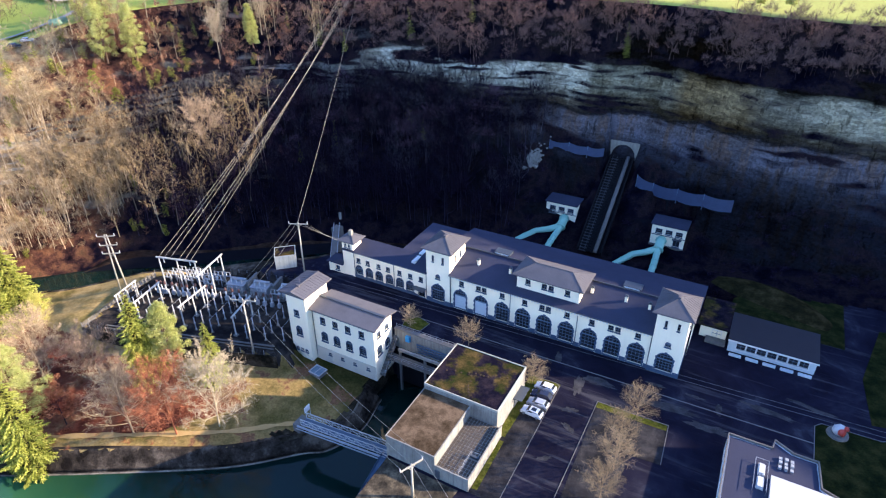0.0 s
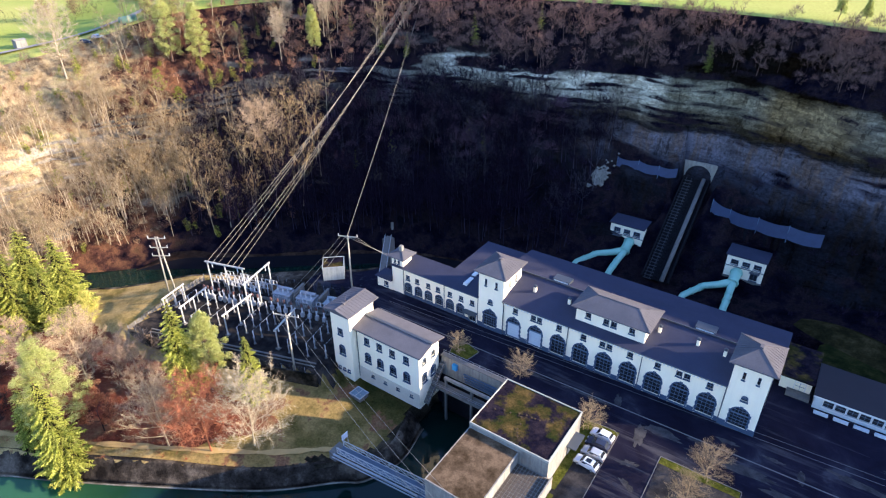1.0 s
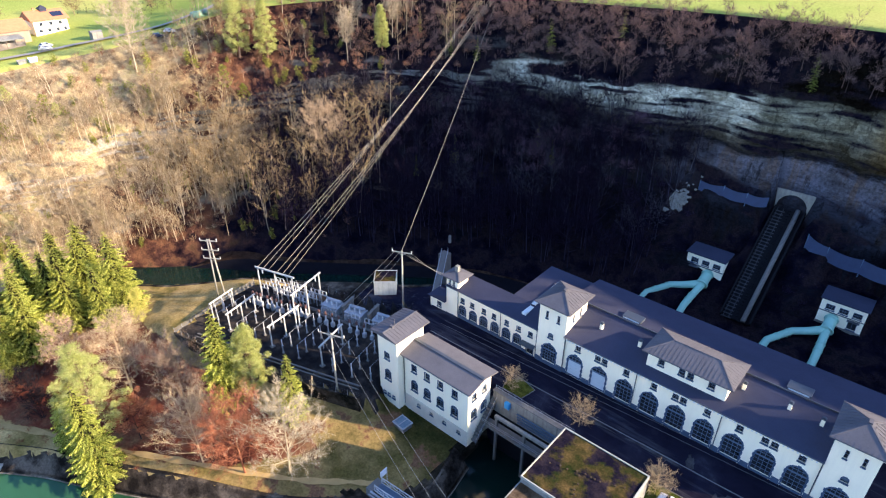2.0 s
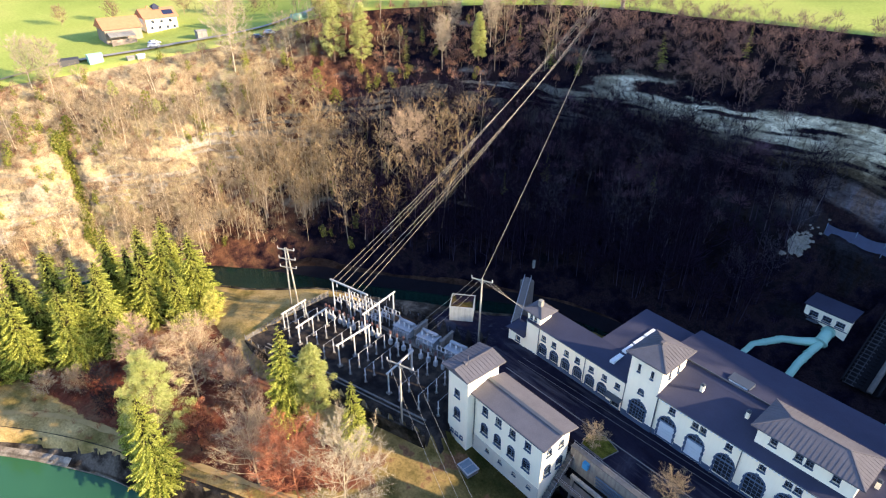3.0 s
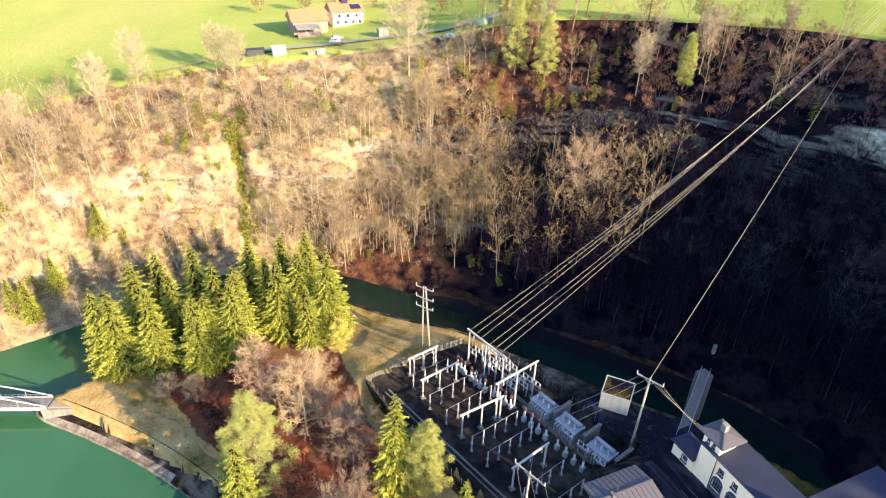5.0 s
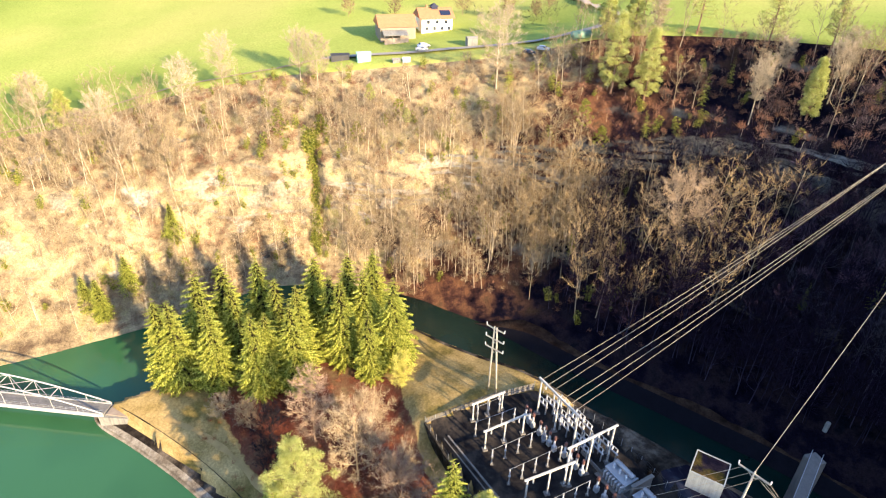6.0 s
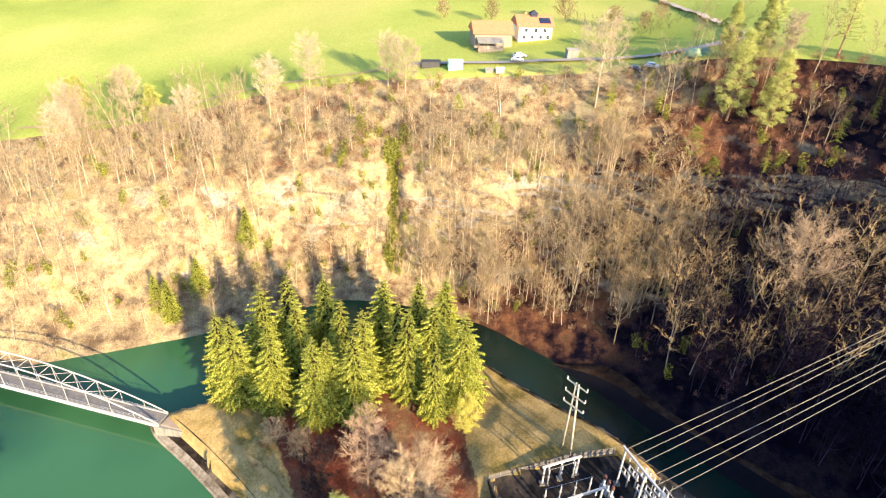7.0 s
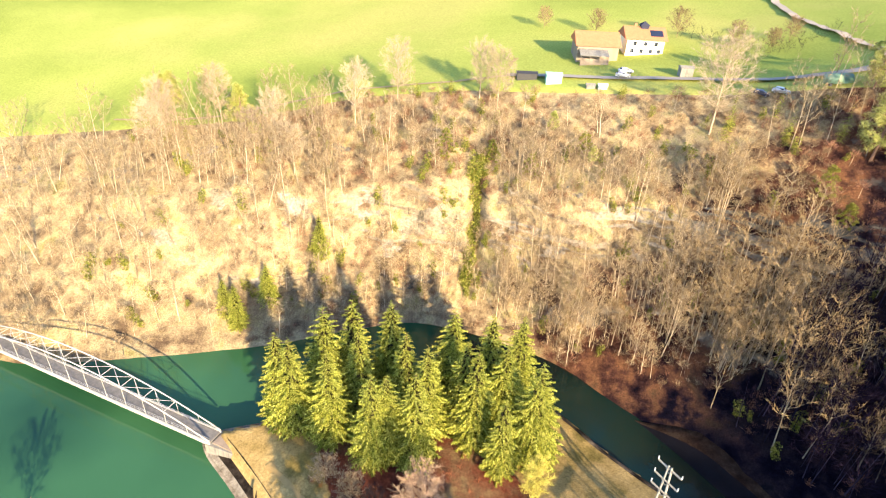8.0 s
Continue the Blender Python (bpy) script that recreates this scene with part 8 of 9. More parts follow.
yard_row("b", BREAKER, (-131.8, -24.8), (-129.4, -24.2), 3, 15)
yard_row("b", BREAKER, (-127.2, -23.6), (-122.8, -22.4), 4, 15)
yard_row("b", BREAKER, (-121.0, -21.0), (-116.4, -19.6), 4, 15)
yard_row("b", BREAKER, (-112.4, -18.6), (-106.6, -17.0), 4, 15)
yard_row("b", BREAKER, (-103.6, -16.2), (-97.4, -14.6), 4, 15)
for j in range(4):
    yard_row("d", SWITCH, (-133.0 + j * 0.3, -20.6 + j * 1.5), (-128.6 + j * 0.3, -19.2 + j * 1.5), 2, 15)
    yard_row("d", SWITCH, (-126.4 + j * 0.4, -18.9 + j * 1.5), (-122.0 + j * 0.4, -17.4 + j * 1.4), 2, 15)
yard_row("d", SWITCH, (-120.2, -17.6), (-118.6, -12.4), 3, 15)
yard_row("d", SWITCH, (-104.4, -13.6), (-92.4, -10.8), 4, 15)


def build_transformer(at, turn):
    t = thing("transformer", at, "large grey power transformer with radiators and bushings", "transformer", "transformers", turn)
    t.scale = (1.1, 1.05, 0.8)
    k = Kit()
    k.box(-2.2, 2.2, -1.3, 1.3, 0.3, 3.0)
    k.box(-2.35, 2.35, -1.45, 1.45, 3.0, 3.2)
    part("tank", k, M_TRANSFORMER, t)
    for s in (-1, 1):
        for i in range(7):
            k = Kit()
            x = -1.9 + i * 0.62
            k.box(x, x + 0.3, s * 1.35 if s > 0 else -2.1, 2.1 if s > 0 else -1.35, 0.7, 2.8)
            part("radiator", k, M_TRANSFORMER, t)
    for i in range(3):
        k = Kit()
        insulator(k, -1.4 + i * 1.4, -0.3, 3.2, 4.5, 0.2, 6)
        part("bushing", k, M_PORCELAIN, t)
    k = Kit()
    k.tube([(-2.0, 0.8, 4.0), (2.0, 0.8, 4.0)], 0.45, 10)
    part("conservator", k, M_TRANSFORMER, t, smooth=True)
    k = Kit()
    k.box(-3.2, 3.2, -2.6, 2.6, -0.2, 0.3)
    part("plinth", k, M_CONCRETE, t)


for x, y in ((-113.2, -13.6), (-106.4, -11.8), (-98.6, -9.6)):
    build_transformer((x, y, YARD_Z), 15)
k = Kit()
k.beam((-121.0, -17.4, YARD_Z + 0.1), (-90.0, -9.2, YARD_Z + 0.1), 0.25, 1.5)
single("yard_walk", k, M_CONCRETE, "pale concrete walk between the breakers and transformers", "path", "structure")
for x, y in ((-110.0, -11.3), (-102.6, -9.3), (-95.4, -7.2)):
    t = thing("fire_wall", (x, y, YARD_Z), "low brown concrete wall between two transformers", "wall", "fire walls", 15)
    k = Kit()
    k.box(-0.2, 0.2, -2.4, 2.6, -0.2, 3.4)
    part("slab", k, M_CONCRETE, t)
    k = Kit()
    k.box(-0.35, 0.35, -2.5, 2.7, 3.402, 3.6)
    part("coping", k, M_CONCRETE, t)


# ---- poles and lines ----
def build_pole(name, at, top, label, legs=1, arms=((0.0, 1.6),), lean=(0, 0), arm_turn=0.0, brace=True):
    p = thing(name, at, label, "pole", "line poles")
    h = top - at[2]
    c, s = math.cos(radians(arm_turn)), math.sin(radians(arm_turn))
    for i in range(legs):
        off = 0 if legs == 1 else (i - 0.5) * 2.2
        k = Kit()
        k.tube([(off * c, off * s, -0.5), (lean[0] + off * c * 0.25, lean[1] + off * s * 0.25, h)], [0.26, 0.16], 8)
        part("shaft", k, M_POLE, p, smooth=True)
    for dz, half in arms:
        k = Kit()
        a = Vector((lean[0] - half * c, lean[1] - half * s, h - 0.3 - dz))
        b = Vector((lean[0] + half * c, lean[1] + half * s, h - 0.3 - dz))
        k.beam(a, b, 0.2, 0.22)
        if brace:
            mid = Vector((lean[0], lean[1], h - 1.2 - dz))
            k.beam(mid, a * 0.7 + b * 0.3 - Vector((0, 0, 0.0)), 0.1)
            k.beam(mid, b * 0.7 + a * 0.3, 0.1)
        arm = part("crossarm", k, M_POLE, p)
        for e in (a, b):
            k = Kit()
            insulator(k, e.x, e.y, e.z + 0.1, e.z + 0.6, 0.11, 4)
            part("insulator", k, M_PORCELAIN, arm)


build_pole("twin_pole", (-141.2, -28.8, -7.6), 12.2, "tall pale twin-legged line pole with three crossarms", 2, ((0.2, 2.2), (2.9, 2.2), (5.4, 2.2)), (0.9, -0.8), 35)
build_pole("terminal_pole", (-97.2, -4.0, -4.6), 15.6, "tall pale line pole with a wide top crossarm", 1, ((0.2, 2.4),), (1.5, -1.2), 25)
build_pole("yard_pole", (-90.4, -31.4, -9.4), 9.6, "pale line pole with a wide crossarm beside the switchyard", 1, ((0.2, 3.0),), (0, 0), 20)
build_pole("canal_pole", (-33.5, -51.3, 0.0), 8.2, "pale wooden line pole by the concrete building", 1, ((0.1, 2.15),), (0, 0), 65)
build_pole("south_pole", (42.0, -98.0, 0.0), 9.0, "pale line pole beyond the yard", 1, ((0.2, 2.2),), (0, 0), 60)


def build_pylon():
    p = thing("line_mast", (-139.5, 95.5, ground_z(-139.5, 95.5)), "tall tapered pale steel mast on the rim meadow", "pylon")
    h = 24
    k = Kit()
    k.tube([(0, 0, -0.5), (0, 0, h * 0.5), (0, 0, h)], [0.62, 0.48, 0.3], 12)
    part("mast", k, M_POLE, p, smooth=True)
    k = Kit()
    k.tube([(0, 0, -0.4), (0, 0, 0.25)], 0.95, 12)
    part("base_flange", k, M_CONCRETE, p)
    for z in (12, 16, 20):
        k = Kit()
        k.beam((-4, -1, z), (4, 1, z), 0.22)
        part("crossarm", k, M_WHITE_STEEL, p)
    return p


build_pylon()
PYLON_Z = 52.6  # height of the ground that the long spans were strung from


def wire(a, b, sag, r=0.035, name="power_line", label="single sagging power line", group="power lines"):
    k = Kit()
    a, b = Vector(a), Vector(b)
    n = 18
    pts = [a + (b - a) * (i / n) - Vector((0, 0, sag * 4 * (i / n) * (1 - i / n))) for i in range(n + 1)]
    k.tube(pts, r, 5)
    single(name, k, M_WIRE, label, "power line", group=group)


for i in range(3):
    for g, (x0, y0) in enumerate(((-132.6, -21.7), (-126.6, -20.0))):
        wire((x0 + i * 1.7, y0 + i * 0.48, 3.5), (-150.5 + g * 3.2 + i * 0.9, 106.4 + i * 0.3, PYLON_Z + 11 + 3.2 * i), 2.5, 0.042)
wire((-95.7, -5.2, 15.6), (-152.0, 107.4, PYLON_Z + 8.5), 1.5, 0.042)
for e in (-1, 0, 1):
    post = (-33.5 + 0.9 * e, -51.3 + 1.95 * e, 8.6 if e else 8.2)
    wire((-90.4 + 2.8 * e, -31.4 + 1.0 * e, 9.4), post, 1.6, 0.024)
    wire(post, (42.0 + 1.1 * e, -98.0 + 1.9 * e, 9.0), 2.0, 0.024)
for i in range(3):
    wire((-95.7 + i * 1.0, -5.2 + i * 0.5, 15.1), (-85.2 + i * 0.7, 0.4, 10.2 - i * 0.6), 0.5, 0.03, "service_line", "thin service line to the hall turret", "service lines")
    wire((-97.2 + i * 1.2, -6.2 + i * 0.5, 15.2), (-108.6 + i * 2.0, -17.6 + i * 0.6, -1.6), 0.4, 0.03, "service_line", "thin service line down to the switchyard", "service lines")
    wire((-92.6 + i * 2.2, -32.2 + i * 0.8, 9.2), (-99.4 - i * 0.8, -27.0 + i * 3.0, -0.4), 0.3, 0.03, "service_line", "thin service line down to the switchyard", "service lines")


# ---- hut, footbridge ----
def build_hut():
    h = thing("channel_hut", (-107.5, 0.0, -3.4), "small pale boarded hut with a flat mossy roof", "hut", turn=42)
    h.scale = (0.95, 0.95, 0.85)
    k = Kit()
    k.box(-3.0, 3.0, -2.9, 2.9, -1.5, 4.9)
    part("wall", k, M_HUT, h)
    k = Kit()
    for a in ((-3.1, 3.1, -3.0, -2.8), (-3.1, 3.1, 2.8, 3.0), (-3.1, -2.9, -2.798, 2.798), (2.9, 3.1, -2.798, 2.798)):
        k.box(*a, 4.9, 5.2)
    part("parapet", k, M_HUT, h)
    k = Kit()
    k.box(-2.898, 2.898, -2.798, 2.798, 4.9, 5.05)
    part("roof", k, M_MOSS_ROOF, h, "dark mossy roof")
    for z in range(8):
        k = Kit()
        k.box(-3.03, 3.03, -2.93, -2.903, -1.0 + z * 0.72, -0.36 + z * 0.72)
        part("board", k, M_HUT, h)


build_hut()


def build_footbridge():
    a, b = Vector((-93.6, 4.2, -0.9)), Vector((-106.4, 22.4, -0.9))
    f = thing("footbridge", a, "narrow concrete footbridge with railings over the channel", "bridge")
    d = b - a
    n = Vector((-d.y, d.x, 0)).normalized()
    k = Kit()
    k.beam((0, 0, -0.2), d + Vector((0, 0, -0.2)), 1.9, 0.35)
    part("deck", k, M_CONCRETE, f)
    for s in (-1, 1):
        k = Kit()
        for z in (0.55, 1.05):
            k.beam(n * s * 0.9 + Vector((0, 0, z)), d + n * s * 0.9 + Vector((0, 0, z)), 0.06)
        for i in range(13):
            q = d * (i / 12) + n * s * 0.9
            k.beam(q, q + Vector((0, 0, 1.05)), 0.05)
        part("railing", k, M_STEEL, f)
    k = Kit()
    c = d * 0.98
    k.box(c.x - 1.3, c.x + 1.3, c.y - 1.3, c.y + 1.3, -15, -0.42)
    part("abutment", k, M_CONCRETE, f)


build_footbridge()
k = Kit()
k.tube([(-114.5, 34.0, -6.0), (-114.5, 34.0, -3.6)], 0.45, 10)
single("float_tank", k, M_PALE_CONCRETE, "small pale tank by the far bank", "tank")


# ---- canal head, canal bridge ----
def build_intake():
    g = thing("intake_structure", (-52, -15, 0), "concrete canal head with beams, walkway and a blue box", "canal structure")
    k = Kit()
    k.box(-8.6, 9.5, 0.0, 0.8, -4.2, 1.0)
    part("head_wall", k, M_PALE_CONCRETE, g)
    # Near-black lower wall stands in for the shaded void below the head.
    k = Kit()
    k.box(-8.6, 9.5, 0.05, 0.8, -16, -4.2)
    part("lower_wall", k, M_DARK_CONCRETE, g)
    k = Kit()
    k.box(-8.7, 9.6, -0.15, 0.95, 1.0, 1.2)
    part("coping", k, M_CONCRETE, g)
    k = Kit()
    k.box(-8.6, 9.5, -3.6, -1.6, -5.6, -5.0)
    part("walkway", k, M_CONCRETE, g)
    for x in (-5.6, 1.0, 7.6):
        k = Kit()
        k.box(x - 0.25, x + 0.25, -2.9, -2.4, -15, -2.6)
        part("pier", k, M_CONCRETE, g)
    k = Kit()
    k.box(-6.0, 8.2, -2.95, -2.35, -2.6, -2.0)
    part("crane_beam", k, M_PALE_CONCRETE, g)
    k = Kit()
    k.box(-5.4, -4.3, -0.7, -0.003, -1.2, 0.2)
    part("control_box", k, plain("bright_blue_paint", (0.06, 0.28, 0.55), 0.4, vary=0.1), g, "bright blue control box")
    for i in range(4):
        k = Kit()
        k.tube([(-2.5 + i * 0.1, -0.4, -1.2 - i * 0.7), (8.0, -0.4, -1.2 - i * 0.7)], 0.18, 8)
        part("pipe", k, M_BLUE_STEEL, g)
    k = Kit()
    for z in (0.5, 1.0):
        k.beam((-8.6, 0.7, z + 1.0), (9.5, 0.7, z + 1.0), 0.05)
    for i in range(12):
        x = -8.5 + i * 1.53
        k.beam((x, 0.7, 1.0), (x, 0.7, 2.0), 0.05)
    part("railing", k, M_STEEL, g)
    k = Kit()
    for z in (-4.5, -4.0):
        k.beam((-8.6, -3.5, z), (9.5, -3.5, z), 0.05)
    for i in range(10):
        x = -8.5 + i * 1.85
        k.beam((x, -3.5, -5.0), (x, -3.5, -4.0), 0.05)
    part("walkway_rail", k, M_STEEL, g)


build_intake()


def build_truss_walk():
    a, b = Vector((-65.6, -42.6, -6.2)), Vector((-42.0, -40.5, -6.2))
    t = thing("lattice_walkway", a, "blue-grey lattice steel walkway across the canal mouth", "bridge")
    d = b - a
    u = d.normalized()
    n = Vector((-d.y, d.x, 0)).normalized()
    k = Kit()
    k.beam((0, 0, 0), d, 1.9, 0.1)
    part("deck", k, M_WALK_DECK, t, "pale blue-grey steel deck")
    bays = 11
    for s in (-1, 1):
        k = Kit()
        for z in (0.0, 0.75, 1.5):
            k.beam(n * s + Vector((0, 0, z)), d + n * s + Vector((0, 0, z)), 0.12 if z != 0.75 else 0.06)
        for i in range(bays):
            p, q = d * (i / bays) + n * s, d * ((i + 1) / bays) + n * s
            k.beam(p, p + Vector((0, 0, 1.5)), 0.08)
            k.beam(p + Vector((0, 0, 1.5)), q, 0.085)
        part("lattice_side", k, M_WHITE_STEEL, t)
        for i in range(bays):
            k = Kit()
            p = d * ((i + 0.5) / bays) + n * s
            k.beam(p + Vector((0, 0, 1.5)), p + n * s * 0.75 + Vector((0, 0, -0.1)), 0.06)
            part("outrigger", k, M_WHITE_STEEL, t)
    for z, off, r in ((-0.2, -1.5, 0.22), (-0.45, -1.95, 0.12)):
        k = Kit()
        k.tube([n * off + Vector((0, 0, z)) - u * 0.6, d + n * off + Vector((0, 0, z))], r, 8)
        part("carried_pipe", k, M_TRANSFORMER, t)
    k = Kit()
    k.box(-1.7, -0.1, -1.5, 1.5, -2.2, -0.2)
    part("abutment", k, M_CONCRETE, t, "weathered stone abutment")
    k = Kit()
    k.box(-0.6, -0.48, 1.2, 2.8, 0.9, 2.3)
    part("warning_sign", k, M_TRIM, t, "blank white warning board")
    for y in (1.4, 2.6):
        k = Kit()
        k.beam((-0.4, y, -1.0), (-0.4, y, 2.2), 0.08)
        part("sign_post", k, M_WHITE_STEEL, t)
    k = Kit()
    f = d * 0.83 + Vector((0, -0.9, -0.1))
    g = f + Vector((1.6, -10.4, 0.0))
    k.beam(f, g, 1.3, 0.14)
    part("side_gangway", k, M_BLUE_STEEL, t, "narrow blue-grey side gangway")
    for s in (-0.62, 0.62):
        k = Kit()
        k.beam(f + Vector((s, 0, 0.3)), g + Vector((s, 0, 0.3)), 0.07, 0.3)
        part("gangway_kerb", k, M_WALK_DECK, t)


build_truss_walk()


# ---- the bowstring bridge ----
def build_bridge():
    a, b = Vector((-159.6, -110.2, -11.2)), Vector((-187.6, -183.0, -11.2))
    br = thing("bowstring_bridge", a, "white steel bowstring truss bridge over the river", "bridge")
    d = b - a
    n = Vector((-d.y, d.x, 0)).normalized()
    k = Kit()
    k.beam((0, 0, 0), d, 2.9, 0.3)
    part("deck", k, plain("worn_bridge_deck", (0.19, 0.18, 0.165), 0.85, vary=0.45, scale=0.9), br, "grey worn bridge deck")
    bays = 14
    rise = 6.4

    def top(q, s):
        return d * q + n * s * 1.65 + Vector((0, 0, 0.5 + rise * 4 * q * (1 - q)))
    for s in (-1, 1):
        k = Kit()
        k.beam(n * s * 1.65 + Vector((0, 0, -0.15)), d + n * s * 1.65 + Vector((0, 0, -0.15)), 0.32, 0.8)
        part("lower_chord", k, M_WHITE_STEEL, br)
        k = Kit()
        k.tube([top(i / bays / 2, s) for i in range(bays * 2 + 1)], 0.15, 6)
        part("upper_chord", k, M_WHITE_STEEL, br)
        for i in range(1, bays):
            k = Kit()
            p = d * (i / bays) + n * s * 1.65
            k.beam(p, top(i / bays, s), 0.08)
            part("hanger", k, M_WHITE_STEEL, br)
    for i in range(2, bays - 1):
        k = Kit()
        k.beam(top(i / bays, -1), top(i / bays, 1), 0.11)
        part("cross_strut", k, M_WHITE_STEEL, br)
        if 2 <= i < bays - 2:
            for e in (-1, 1):
                k = Kit()
                k.beam(top(i / bays, -e), top((i + 1) / bays, e), 0.07)
                part("wind_brace", k, M_WHITE_STEEL, br)
    k = Kit()
    for s in (-1, 1):
        for z in (0.6, 1.1):
            k.beam(n * s * 1.4 + Vector((0, 0, z)), d + n * s * 1.4 + Vector((0, 0, z)), 0.05)
        for i in range(60):
            p = d * ((i + 0.5) / 60) + n * s * 1.4
            k.beam(p + Vector((0, 0, 0.1)), p + Vector((0, 0, 1.1)), 0.05)
    part("handrail", k, M_STEEL, br)
    u = -d.normalized()
    k = Kit()
    c0 = u * -1.0
    k.prism([tuple((c0 + n * 2.0)[:2]), tuple((c0 - n * 2.0)[:2]), tuple((u * 6.0 - n * 1.5)[:2]), tuple((u * 7.0 + n * 1.4)[:2])][::-1], -5.5, -0.35)
    part("abutment", k, M_PALE_CONCRETE, br, "pale stone abutment")
    k = Kit()
    k.beam(u * 0.5 + Vector((0, 0, -0.05)), u * 8.6 + Vector((0, 0, -0.2)), 2.6, 0.3)
    for i in range(3):
        k.beam(u * (8.9 + i * 0.55) - n * 1.2 + Vector((0, 0, -0.25 - 0.15 * i)), u * (8.9 + i * 0.55) + n * 1.2 + Vector((0, 0, -0.25 - 0.15 * i)), 0.35, 0.16)
    part("approach_slab", k, M_WOOD, br, "worn plank approach")
    k = Kit()
    e = d + d.normalized() * 4
    k.box(e.x - 5, e.x + 5, e.y - 5, e.y + 5, -6, -0.2)
    part("far_abutment", k, M_PALE_CONCRETE, br)


build_bridge()
k = Kit()
path = spline([(-153.5, -97.5), (-147, -90), (-139, -83), (-128, -76.5), (-117, -71), (-104, -63.5), (-92, -56.5), (-80, -49), (-72, -42.5), (-68, -40)], np.linspace(0, 8.9, 90))
way = np.gradient(path, axis=0)
way /= np.linalg.norm(way, axis=1)[:, None]
wide = 0.6 + 0.3 * np.sin(np.arange(90) * 0.9) * np.sin(np.arange(90) * 0.37 + 1)
edges = [path + np.column_stack([-way[:, 1], way[:, 0]]) * (wide * e)[:, None] for e in (-1, 1)]
levels = [low_ground(e[:, 0], e[:, 1]) + 0.2 for e in edges]
for i in range(89):
    k.face((*edges[0][i], levels[0][i]), (*edges[0][i + 1], levels[0][i + 1]), (*edges[1][i + 1], levels[1][i + 1]), (*edges[1][i], levels[1][i]))
single("river_path", k, plain("earth_path", (0.42, 0.29, 0.115), 0.95, vary=0.3, scale=0.5), "narrow gravel path along the embankment", "path", "structure")
hatch = thing("cellar_hatch", (-75.0, -26.9, -9.4), "low cellar hatch with grey frame and blue-grey glass", "hatch", turn=-4)
k = Kit()
k.box(-1.55, 1.55, -1.3, 1.3, -0.4, 0.62)
part("base", k, M_CONCRETE, hatch)
for x0, x1, y0, y1 in ((-1.7, 1.7, -1.45, -1.2), (-1.7, 1.7, 1.2, 1.45), (-1.7, -1.45, -1.198, 1.198), (1.45, 1.7, -1.198, 1.198), (-0.06, 0.06, -1.198, 1.198)):
    k = Kit()
    k.box(x0, x1, y0, y1, 0.622, 0.8)
    part("frame_bar", k, M_TRANSFORMER, hatch)
for x0, x1 in ((-1.448, -0.062), (0.062, 1.448)):
    k = Kit()
    k.box(x0, x1, -1.196, 1.196, 0.624, 0.74)
    part("pane", k, M_HATCH_PANE, hatch, "blue-grey frosted pane")

